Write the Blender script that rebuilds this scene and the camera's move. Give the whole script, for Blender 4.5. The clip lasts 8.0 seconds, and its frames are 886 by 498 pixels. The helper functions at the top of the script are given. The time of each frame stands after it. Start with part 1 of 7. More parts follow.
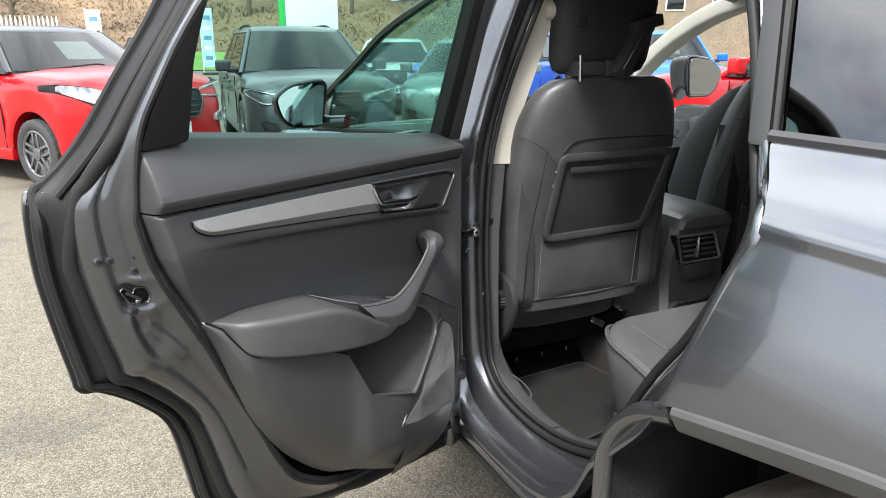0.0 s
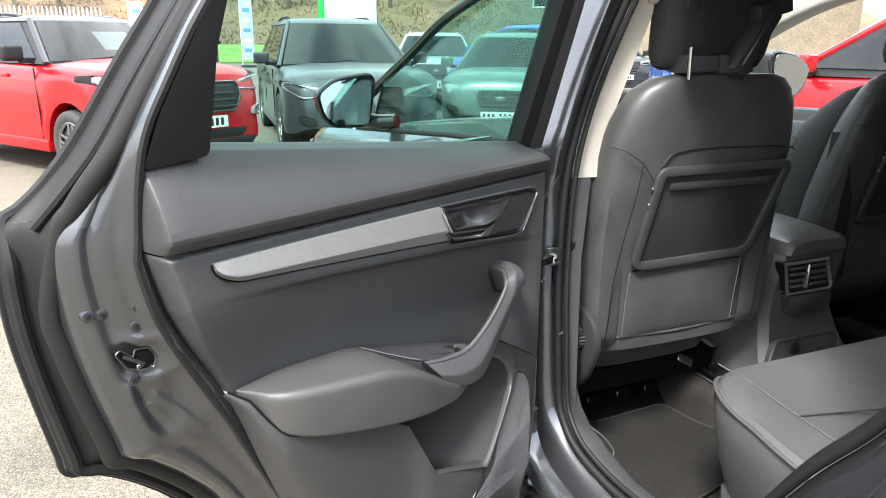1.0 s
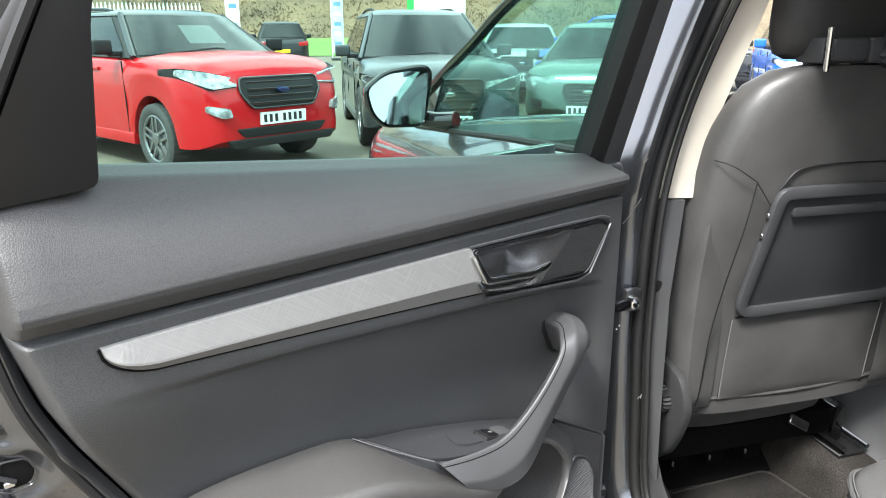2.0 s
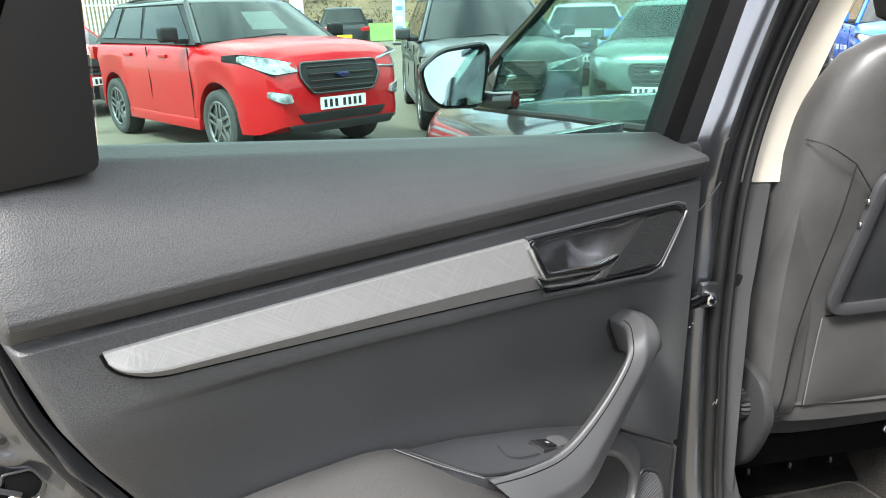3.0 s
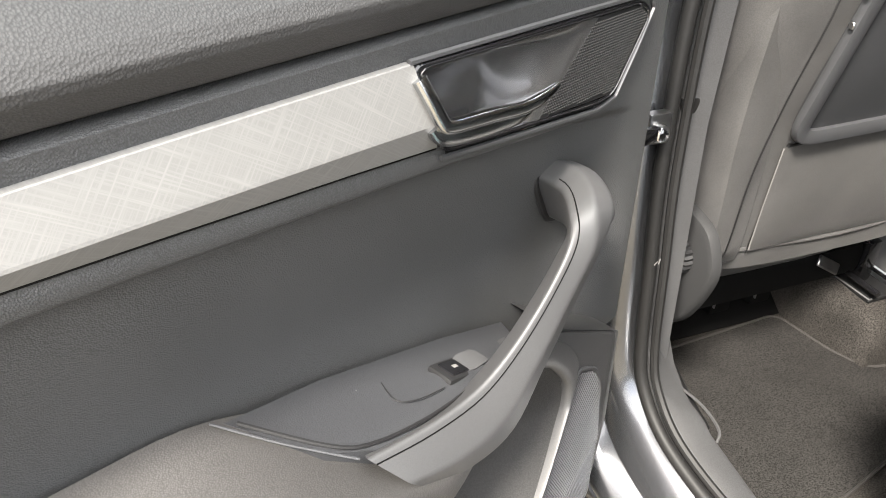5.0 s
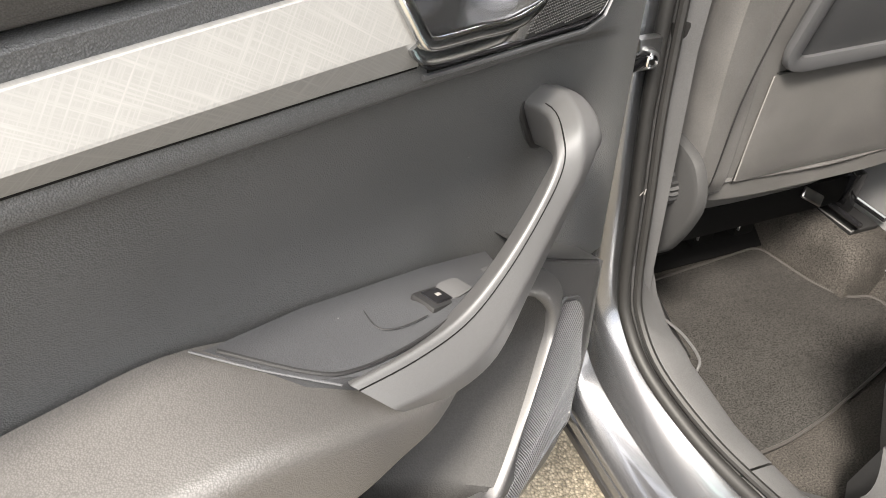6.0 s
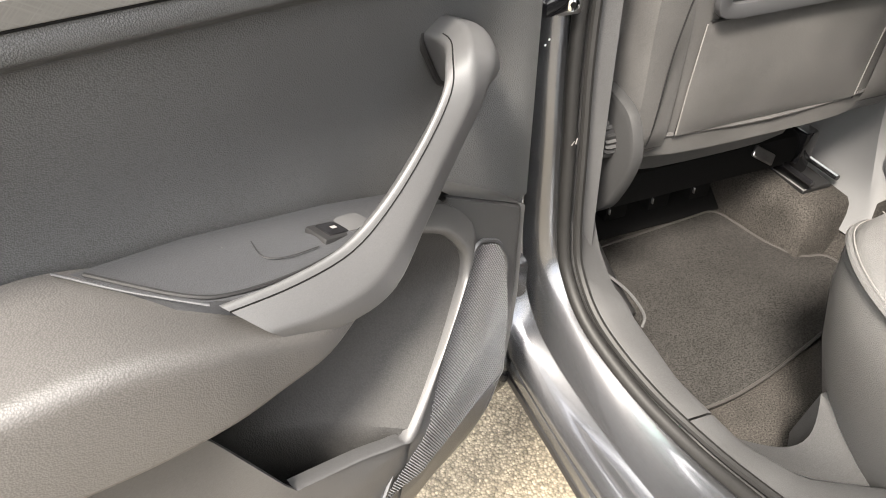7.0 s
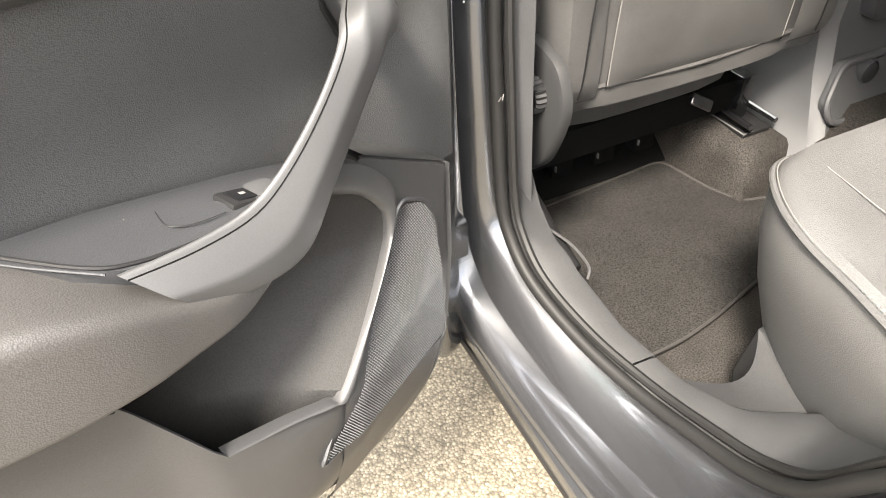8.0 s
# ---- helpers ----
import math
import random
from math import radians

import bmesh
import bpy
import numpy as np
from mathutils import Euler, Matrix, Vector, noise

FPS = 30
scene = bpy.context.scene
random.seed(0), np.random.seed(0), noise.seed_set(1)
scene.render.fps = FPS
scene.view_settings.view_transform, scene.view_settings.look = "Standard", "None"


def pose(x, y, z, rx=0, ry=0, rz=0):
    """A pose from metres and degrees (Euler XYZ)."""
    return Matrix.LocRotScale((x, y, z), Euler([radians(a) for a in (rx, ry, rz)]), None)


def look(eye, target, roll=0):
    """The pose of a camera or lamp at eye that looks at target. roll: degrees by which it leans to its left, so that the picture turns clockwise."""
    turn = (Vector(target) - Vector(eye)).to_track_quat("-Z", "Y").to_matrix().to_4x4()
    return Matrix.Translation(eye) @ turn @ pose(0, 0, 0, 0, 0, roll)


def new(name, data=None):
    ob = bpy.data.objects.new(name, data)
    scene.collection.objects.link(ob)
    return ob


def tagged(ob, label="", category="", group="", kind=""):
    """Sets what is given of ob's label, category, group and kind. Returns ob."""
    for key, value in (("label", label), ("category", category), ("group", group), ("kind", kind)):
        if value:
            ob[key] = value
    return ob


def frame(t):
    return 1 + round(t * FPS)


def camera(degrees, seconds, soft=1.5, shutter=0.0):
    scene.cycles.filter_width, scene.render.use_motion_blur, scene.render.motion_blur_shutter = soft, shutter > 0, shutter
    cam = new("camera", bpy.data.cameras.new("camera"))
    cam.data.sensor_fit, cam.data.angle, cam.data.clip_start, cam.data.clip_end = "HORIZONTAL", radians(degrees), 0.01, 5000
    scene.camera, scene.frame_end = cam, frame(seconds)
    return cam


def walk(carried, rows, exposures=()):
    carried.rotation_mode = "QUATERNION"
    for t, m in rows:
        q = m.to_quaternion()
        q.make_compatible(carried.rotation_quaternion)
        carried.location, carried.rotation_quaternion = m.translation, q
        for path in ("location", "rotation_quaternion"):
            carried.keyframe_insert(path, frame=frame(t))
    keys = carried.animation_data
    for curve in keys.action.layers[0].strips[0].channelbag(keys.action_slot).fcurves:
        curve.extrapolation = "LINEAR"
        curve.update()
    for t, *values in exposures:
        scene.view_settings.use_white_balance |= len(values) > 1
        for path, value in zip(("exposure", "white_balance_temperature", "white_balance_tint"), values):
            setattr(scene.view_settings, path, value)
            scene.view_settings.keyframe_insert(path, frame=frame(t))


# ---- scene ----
cam = camera(65.0, 8.0, 0.95)
PATH = [
    (0, (-0.655, -1.296, 1.32), (0.17, 0.437, 0.759), 0.0),
    (0.5, (-0.623, -1.169, 1.297), (0.171, 0.577, 0.729), 0.3),
    (1, (-0.608, -1.008, 1.308), (0.131, 0.759, 0.733), 0.5),
    (1.5, (-0.552, -0.901, 1.293), (0.092, 0.899, 0.706), 0.4),
    (2, (-0.445, -0.762, 1.293), (0.065, 1.078, 0.698), -0.0),
    (2.2, (-0.425, -0.729, 1.291), (0.036, 1.122, 0.69), -0.2),
    (3.3, (-0.414, -0.682, 1.27), (-0.088, 1.178, 0.609), -1.4),
    (3.5, (-0.408, -0.672, 1.268), (-0.063, 1.175, 0.582), -1.4),
    (4, (-0.369, -0.625, 1.261), (0.051, 1.171, 0.487), -1.2),
    (4.5, (-0.346, -0.528, 1.238), (0.157, 1.19, 0.347), -1.1),
    (5, (-0.332, -0.436, 1.195), (0.22, 1.138, 0.091), -0.1),
    (5.2, (-0.328, -0.421, 1.188), (0.231, 1.108, 0.027), 0.0),
    (6.3, (-0.329, -0.439, 1.181), (0.229, 1.016, -0.072), 0.8),
    (6.5, (-0.321, -0.444, 1.176), (0.243, 1.013, -0.073), 0.9),
    (7, (-0.271, -0.478, 1.145), (0.297, 0.961, -0.123), -0.1),
    (7.5, (-0.244, -0.503, 1.135), (0.337, 0.904, -0.162), -1.0),
    (8, (-0.233, -0.508, 1.134), (0.375, 0.866, -0.187), -2.8),
]
walk(cam, [(t, look(eye, target, roll)) for t, eye, target, roll in PATH], [(0, 1.55, 6200, 9), (1.5, 2.21, 6200, 9), (2.2, 2.22, 6250, 9), (3.5, 2.22, 6350, 9.8), (4, 2.25, 6450, 10), (4.5, 2.45, 6550, 10), (5, 2.79, 6750, 10), (6.5, 2.93, 6950, 11), (8, 3.12, 7000, 11)])

# ---- light ----
world = bpy.data.worlds.new("sky")
scene.world = world
world.use_nodes = True
wn = world.node_tree
sky = wn.nodes.new("ShaderNodeTexSky")
sky.sky_type, sky.sun_disc = "NISHITA", False
SUN = Vector((-0.46, -0.42, 0.85)).normalized()
sky.sun_elevation = math.asin(SUN.z)
sky.sun_rotation = math.atan2(SUN.x, SUN.y)
sky.air_density, sky.dust_density, sky.ozone_density = 1.0, 3.0, 1.0
# broken bright cloud over the whole sky
co = wn.nodes.new("ShaderNodeTexCoord")
cl = wn.nodes.new("ShaderNodeTexNoise")
cl.inputs["Scale"].default_value, cl.inputs["Detail"].default_value, cl.inputs["Roughness"].default_value = 2.2, 7, 0.6
rmp = wn.nodes.new("ShaderNodeMapRange")
rmp.inputs["From Min"].default_value, rmp.inputs["From Max"].default_value = 0.36, 0.56
mixc = wn.nodes.new("ShaderNodeMix")
mixc.data_type = "RGBA"
# an overcast vault is about three times brighter overhead than at the horizon
sep = wn.nodes.new("ShaderNodeSeparateXYZ")
vault = wn.nodes.new("ShaderNodeMapRange")
vault.inputs["To Min"].default_value, vault.inputs["To Max"].default_value = 5.5, 16.5
wn.links.new(co.outputs["Generated"], sep.inputs[0])
wn.links.new(sep.outputs["Z"], vault.inputs["Value"])
wn.links.new(vault.outputs["Result"], mixc.inputs["B"])
wn.links.new(co.outputs["Generated"], cl.inputs["Vector"])
wn.links.new(cl.outputs["Fac"], rmp.inputs["Value"])
wn.links.new(rmp.outputs["Result"], mixc.inputs["Factor"])
wn.links.new(sky.outputs[0], mixc.inputs["A"])
wn.links.new(mixc.outputs["Result"], wn.nodes["Background"].inputs[0])
wn.nodes["Background"].inputs[1].default_value = 0.12
sun = new("sun", bpy.data.lights.new("sun", "SUN"))
sun.data.energy, sun.data.angle, sun.data.color = 2.6, radians(12), (1.0, 0.95, 0.88)
sun.matrix_world = look(SUN * 20, (0, 0, 0))


# ---- materials ----
def material(name, base, rough=0.5, metal=0.0, coat=0.0, vary=0.12, scale=6.0, fine=0.0, fine_scale=400.0, bump=0.0, bump_kind="noise", spec=0.5, sheen=0.0, second=None):
    m = bpy.data.materials.new(name)
    m.use_nodes = True
    t = m.node_tree
    p = t.nodes["Principled BSDF"]
    p.inputs["Roughness"].default_value, p.inputs["Metallic"].default_value = rough, metal
    p.inputs["Coat Weight"].default_value, p.inputs["Coat Roughness"].default_value = coat, 0.04
    p.inputs["Specular IOR Level"].default_value, p.inputs["Sheen Weight"].default_value = spec, sheen
    co = t.nodes.new("ShaderNodeTexCoord")
    big = t.nodes.new("ShaderNodeTexNoise")
    big.inputs["Scale"].default_value, big.inputs["Detail"].default_value = scale, 5
    t.links.new(co.outputs["Object"], big.inputs["Vector"])
    mix = t.nodes.new("ShaderNodeMix")
    mix.data_type = "RGBA"
    lo = [c * (1 - vary) for c in base]
    hi = second or [min(1, c * (1 + vary)) for c in base]
    mix.inputs["A"].default_value, mix.inputs["B"].default_value = (*lo, 1), (*hi, 1)
    ramp = t.nodes.new("ShaderNodeMapRange")
    ramp.inputs["From Min"].default_value, ramp.inputs["From Max"].default_value = 0.3, 0.7
    t.links.new(big.outputs["Fac"], ramp.inputs["Value"])
    t.links.new(ramp.outputs["Result"], mix.inputs["Factor"])
    col = mix.outputs["Result"]
    if fine:
        pebble = bump_kind == "grain"
        n2 = t.nodes.new("ShaderNodeTexVoronoi" if pebble else "ShaderNodeTexNoise")
        n2.inputs["Scale"].default_value = fine_scale
        t.links.new(co.outputs["Object"], n2.inputs["Vector"])
        m2 = t.nodes.new("ShaderNodeMix")
        m2.data_type, m2.blend_type = "RGBA", "MULTIPLY"
        m2.inputs["Factor"].default_value = 1.0
        r2 = t.nodes.new("ShaderNodeMapRange")
        r2.inputs["From Min"].default_value, r2.inputs["From Max"].default_value = 0.3, 0.7
        r2.inputs["To Min"].default_value, r2.inputs["To Max"].default_value = 1 - fine, 1 + fine
        if pebble:
            r2.inputs["From Min"].default_value, r2.inputs["From Max"].default_value = 0.75, 0.15
        t.links.new(n2.outputs["Distance" if pebble else "Fac"], r2.inputs["Value"])
        t.links.new(col, m2.inputs["A"])
        t.links.new(r2.outputs["Result"], m2.inputs["B"])
        col = m2.outputs["Result"]
    t.links.new(col, p.inputs["Base Color"])
    if bump:
        if bump_kind == "grain":
            b = t.nodes.new("ShaderNodeTexVoronoi")
            b.inputs["Scale"].default_value = fine_scale
            out = b.outputs["Distance"]
        else:
            b = t.nodes.new("ShaderNodeTexNoise")
            b.inputs["Scale"].default_value, b.inputs["Detail"].default_value = fine_scale, 3
            out = b.outputs["Fac"]
        t.links.new(co.outputs["Object"], b.inputs["Vector"])
        bu = t.nodes.new("ShaderNodeBump")
        bu.inputs["Strength"].default_value, bu.inputs["Distance"].default_value = bump, 0.001
        t.links.new(out, bu.inputs["Height"])
        t.links.new(bu.outputs["Normal"], p.inputs["Normal"])
    rr = t.nodes.new("ShaderNodeMapRange")
    rr.inputs["To Min"].default_value, rr.inputs["To Max"].default_value = max(0.02, rough * 0.88), min(1, rough * 1.12)
    t.links.new(big.outputs["Fac"], rr.inputs["Value"])
    t.links.new(rr.outputs["Result"], p.inputs["Roughness"])
    return m


def glass_material(name, tint, gloss=1.0):
    """A thin pane: clear tint, with a mirror that grows at grazing angles."""
    m = bpy.data.materials.new(name)
    m.use_nodes = True
    t = m.node_tree
    t.nodes.remove(t.nodes["Principled BSDF"])
    tr, gl, mx, lw, pw, ma = (t.nodes.new("ShaderNode" + k) for k in ("BsdfTransparent", "BsdfGlossy", "MixShader", "LayerWeight", "Math", "Math"))
    tr.inputs[0].default_value = (*tint, 1)
    gl.inputs["Roughness"].default_value = 0.02
    lw.inputs[0].default_value = 0.5
    pw.operation, pw.inputs[1].default_value = "POWER", 5.0
    ma.operation, ma.inputs[1].default_value, ma.inputs[2].default_value = "MULTIPLY_ADD", 0.8 * gloss, 0.035 * gloss
    t.links.new(lw.outputs["Facing"], pw.inputs[0])
    t.links.new(pw.outputs[0], ma.inputs[0])
    t.links.new(ma.outputs[0], mx.inputs[0])
    t.links.new(tr.outputs[0], mx.inputs[1])
    t.links.new(gl.outputs[0], mx.inputs[2])
    t.links.new(mx.outputs[0], t.nodes["Material Output"].inputs[0])
    return m


GRAPHITE = material("graphite_metallic_paint", (0.128, 0.134, 0.146), 0.20, 0.85, 1.0, 0.06, 3, 0.1, 1500)
JAMB = material("graphite_jamb_paint", (0.128, 0.132, 0.141), 0.27, 0.85, 0.7, 0.08, 3, 0.1, 1500)
GRAIN = material("grained_black_vinyl", (0.034, 0.0339, 0.0341), 0.47, 0, 0, 0.08, 8, 0.18, 820, 0.25, "grain", 0.38)
ARMVINYL = material("grained_armrest_vinyl", (0.052, 0.0500, 0.0485), 0.46, 0, 0, 0.08, 8, 0.18, 850, 0.20, "grain", 0.45)
SOFT = material("soft_grained_black_trim", (0.046, 0.0472, 0.0482), 0.48, 0, 0, 0.08, 8, 0.24, 1000, 0.34, "grain", 0.42)
HARD = material("hard_black_plastic", (0.029, 0.030, 0.0325), 0.38, 0, 0, 0.1, 10, 0.2, 900, 0.24, spec=0.6)
SMOOTH = material("smooth_grey_plastic", (0.044, 0.045, 0.048), 0.32, 0, 0, 0.06, 10, 0.1, 1200, 0.08, spec=0.65)
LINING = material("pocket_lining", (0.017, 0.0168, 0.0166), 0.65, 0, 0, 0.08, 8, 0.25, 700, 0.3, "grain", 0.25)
LOWER = material("lower_door_plastic", (0.031, 0.0310, 0.0318), 0.46, 0, 0, 0.1, 8, 0.18, 900, 0.15, spec=0.65)
SATIN = material("satin_grey_handle_plastic", (0.049, 0.0493, 0.0508), 0.50, 0, 0, 0.06, 10, 0.1, 1200, 0.08, spec=0.6)
GLOSSY = material("gloss_black_plastic", (0.008, 0.008, 0.009), 0.08, 0, 0.5, 0.1, 10)
PITCH = material("matt_black_film", (0.0085, 0.0085, 0.009), 0.55, 0, 0, 0.1, 10, 0.1, 900, 0.1, spec=0.4)
DARKCHROME = material("dark_chrome", (0.5, 0.51, 0.52), 0.16, 1.0, 0, 0.05, 10)
CUP = material("satin_cup_plastic", (0.25, 0.25, 0.255), 0.20, 0.9, 0, 0.05, 10)
CHROME = material("chrome", (0.75, 0.76, 0.78), 0.08, 1.0, 0, 0.03, 10)
STEEL = material("zinc_steel", (0.34, 0.34, 0.34), 0.32, 1.0, 0, 0.15, 40)
# Jamb paint darkened: the door's dim reflections are put into the colour.
JAMBSHADE = material("graphite_paint_shaded", (0.092, 0.095, 0.102), 0.27, 0.8, 0.65, 0.08, 3, 0.1, 1500)
RUBBER = material("black_rubber", (0.012, 0.0118, 0.0116), 0.55, 0, 0, 0.1, 12, 0.15, 500, 0.15, spec=0.24)
FABRIC = material("black_seat_cover", (0.051, 0.0500, 0.0495), 0.42, 0, 0, 0.20, 14, 0.22, 800, 0.22, sheen=0.05, spec=0.5)
# Black headrest cloth; on bolsters and the far roll it stands for shade.
DARKCLOTH = material("headrest_and_shade_cloth", (0.026, 0.0256, 0.0253), 0.6, 0, 0, 0.12, 9, 0.4, 900, 0.4, spec=0.3)
LEATHER = material("black_seat_leather", (0.083, 0.0820, 0.0815), 0.40, 0, 0, 0.1, 7, 0.25, 800, 0.30, "grain", 0.6)
THREAD = material("grey_thread", (0.12, 0.116, 0.112), 0.8)
TRIM = material("matt_grey_trim", (0.043, 0.0432, 0.0442), 0.50, 0, 0, 0.08, 10, 0.2, 900, 0.15, spec=0.3)
# Near-black for joints and holes; also paints the shade under the front seats.
VOID = material("gap_and_shade_black", (0.004, 0.004, 0.004), 0.8, spec=0.1)
FOOT = material("dull_grey_trim", (0.026, 0.0262, 0.0268), 0.55, 0, 0, 0.08, 10, 0.2, 900, 0.15, spec=0.14)
CARPET = material("charcoal_carpet", (0.0195, 0.0184, 0.0174), 0.95, 0, 0, 0.14, 14, 0.75, 480, 0.9, spec=0.12)
FLOORCARPET = material("worn_floor_carpet", (0.027, 0.0248, 0.0226), 0.95, 0, 0, 0.22, 18, 0.6, 420, 0.9, spec=0.12)
CREAM = material("cream_pillar_trim", (0.50, 0.46, 0.39), 0.7, 0, 0, 0.05, 6, 0.05, 900, 0.1)
MESHY = material("speaker_mesh", (0.012, 0.012, 0.012), 0.5)
WHITE = material("white_print", (0.8, 0.8, 0.8), 0.6)
GLASS = glass_material("green_tinted_glass", (0.66, 0.81, 0.77), 0.6)
CLEAR = glass_material("clear_windscreen_glass", (0.92, 0.97, 0.95), 0.6)
PRIVACY = glass_material("smoked_glass", (0.14, 0.145, 0.15), 4.0)
MIRROR = material("mirror_glass", (0.36, 0.38, 0.40), 0.02, 1.0, 0, 0.0)
TYRE = material("tyre_rubber", (0.03, 0.03, 0.03), 0.75, 0, 0, 0.25, 20, 0.2, 300, 0.3)
ALLOY = material("alloy_wheel", (0.24, 0.24, 0.25), 0.32, 0.9)


def silver_material():
    """Brushed silver film with a fine cross-hatch."""
    m = material("cross_hatched_silver", (0.56, 0.56, 0.55), 0.58, 0.1, 0, 0.05, 12, 0.05, 900)
    t = m.node_tree
    p = t.nodes["Principled BSDF"]
    co = t.nodes.new("ShaderNodeTexCoord")
    outs = []
    for turn in (35, -48):
        vr = t.nodes.new("ShaderNodeVectorRotate")
        vr.rotation_type = "Y_AXIS"
        vr.inputs["Angle"].default_value = radians(turn)
        mp = t.nodes.new("ShaderNodeMapping")
        mp.inputs["Scale"].default_value = (22, 60, 950)
        n = t.nodes.new("ShaderNodeTexNoise")
        n.inputs["Scale"].default_value, n.inputs["Detail"].default_value = 1.0, 2
        t.links.new(co.outputs["Object"], vr.inputs["Vector"])
        t.links.new(vr.outputs[0], mp.inputs["Vector"])
        t.links.new(mp.outputs[0], n.inputs["Vector"])
        outs.append(n.outputs["Fac"])
    mx = t.nodes.new("ShaderNodeMath")
    mx.operation = "MAXIMUM"
    t.links.new(outs[0], mx.inputs[0])
    t.links.new(outs[1], mx.inputs[1])
    r = t.nodes.new("ShaderNodeMapRange")
    r.inputs["From Min"].default_value, r.inputs["From Max"].default_value = 0.45, 0.75
    t.links.new(mx.outputs[0], r.inputs["Value"])
    mix = t.nodes.new("ShaderNodeMix")
    mix.data_type = "RGBA"
    mix.inputs["A"].default_value, mix.inputs["B"].default_value = (0.134, 0.134, 0.131, 1), (0.166, 0.166, 0.162, 1)
    t.links.new(r.outputs["Result"], mix.inputs["Factor"])
    t.links.new(mix.outputs["Result"], p.inputs["Base Color"])
    b = t.nodes.new("ShaderNodeBump")
    b.inputs["Strength"].default_value, b.inputs["Distance"].default_value = 0.07, 0.0005
    t.links.new(r.outputs["Result"], b.inputs["Height"])
    t.links.new(b.outputs[0], p.inputs["Normal"])
    return m


def asphalt_material():
    """Worn pale tarmac: exposed stone chips in a grey-brown binder, with a few dark stains."""
    m = bpy.data.materials.new("worn_pale_tarmac")
    m.use_nodes = True
    t = m.node_tree
    p = t.nodes["Principled BSDF"]
    p.inputs["Roughness"].default_value = 0.9
    co = t.nodes.new("ShaderNodeTexCoord")

    def tex(kind, scale, **kw):
        n = t.nodes.new("ShaderNodeTex" + kind)
        n.inputs["Scale"].default_value = scale
        t.links.new(co.outputs["Object"], n.inputs["Vector"])
        return n

    chips, stain, soft = tex("Voronoi", 190), tex("Noise", 1.1), tex("Noise", 14)
    hue = t.nodes.new("ShaderNodeSeparateColor")
    t.links.new(chips.outputs["Color"], hue.inputs[0])
    r = t.nodes.new("ShaderNodeValToRGB")
    e = r.color_ramp.elements
    e[0].color, e[1].color = (0.088, 0.075, 0.054, 1), (0.225, 0.197, 0.148, 1)
    for pos, c in ((0.3, (0.128, 0.111, 0.081, 1)), (0.75, (0.172, 0.149, 0.110, 1))):
        k = e.new(pos)
        k.color = c
    t.links.new(hue.outputs[0], r.inputs[0])
    dk = t.nodes.new("ShaderNodeMapRange")
    dk.inputs["From Min"].default_value, dk.inputs["From Max"].default_value = 0.2, 0.75
    dk.inputs["To Min"].default_value, dk.inputs["To Max"].default_value = 1.12, 0.55
    t.links.new(chips.outputs["Distance"], dk.inputs["Value"])
    st = t.nodes.new("ShaderNodeMapRange")
    st.inputs["From Min"].default_value, st.inputs["From Max"].default_value = 0.28, 0.42
    st.inputs["To Min"].default_value, st.inputs["To Max"].default_value = 0.62, 1.0
    t.links.new(stain.outputs["Fac"], st.inputs["Value"])
    sf = t.nodes.new("ShaderNodeMapRange")
    sf.inputs["To Min"].default_value, sf.inputs["To Max"].default_value = 0.75, 1.25
    t.links.new(soft.outputs["Fac"], sf.inputs["Value"])
    col = r.outputs[0]
    for f in (dk, st, sf):
        mm = t.nodes.new("ShaderNodeMix")
        mm.data_type, mm.blend_type = "RGBA", "MULTIPLY"
        mm.inputs["Factor"].default_value = 1
        t.links.new(col, mm.inputs["A"])
        t.links.new(f.outputs["Result"], mm.inputs["B"])
        col = mm.outputs["Result"]
    t.links.new(col, p.inputs["Base Color"])
    b = t.nodes.new("ShaderNodeBump")
    b.invert = True
    b.inputs["Strength"].default_value, b.inputs["Distance"].default_value = 0.6, 0.003
    t.links.new(chips.outputs["Distance"], b.inputs["Height"])
    t.links.new(b.outputs[0], p.inputs["Normal"])
    return m


SILVER, TARMAC = silver_material(), asphalt_material()


# ---- building helpers ----
def mesh_from(bm, name, mat, smooth=True):
    bmesh.ops.recalc_face_normals(bm, faces=bm.faces)
    me = bpy.data.meshes.new(name)
    bm.to_mesh(me)
    bm.free()
    me.materials.append(mat)
    if smooth:
        me.shade_smooth()
        me.set_sharp_from_angle(angle=radians(38))
    return me


def part(name, bm, mat, parent, label="", smooth=True):
    ob = new(name, mesh_from(bm, name, mat, smooth))
    ob.parent = parent
    return tagged(ob, label)


def thing(name, label, category, m=None, group="", kind=""):
    ob = new(name)
    ob.matrix_world = m or Matrix()
    return tagged(ob, label, category, group, kind)


def group_part(name, parent, label="", m=None):
    """A part that is itself an assembly."""
    ob = new(name)
    ob.parent = parent
    if m:
        ob.matrix_local = m
    return tagged(ob, label)


def bev(bm, width, seg=2, angle=30):
    edges = [e for e in bm.edges if len(e.link_faces) == 2 and e.calc_face_angle(0) > radians(angle)]
    if edges and width:
        bmesh.ops.bevel(bm, geom=edges, offset=width, segments=seg, affect="EDGES", profile=0.6, clamp_overlap=True)
    return bm


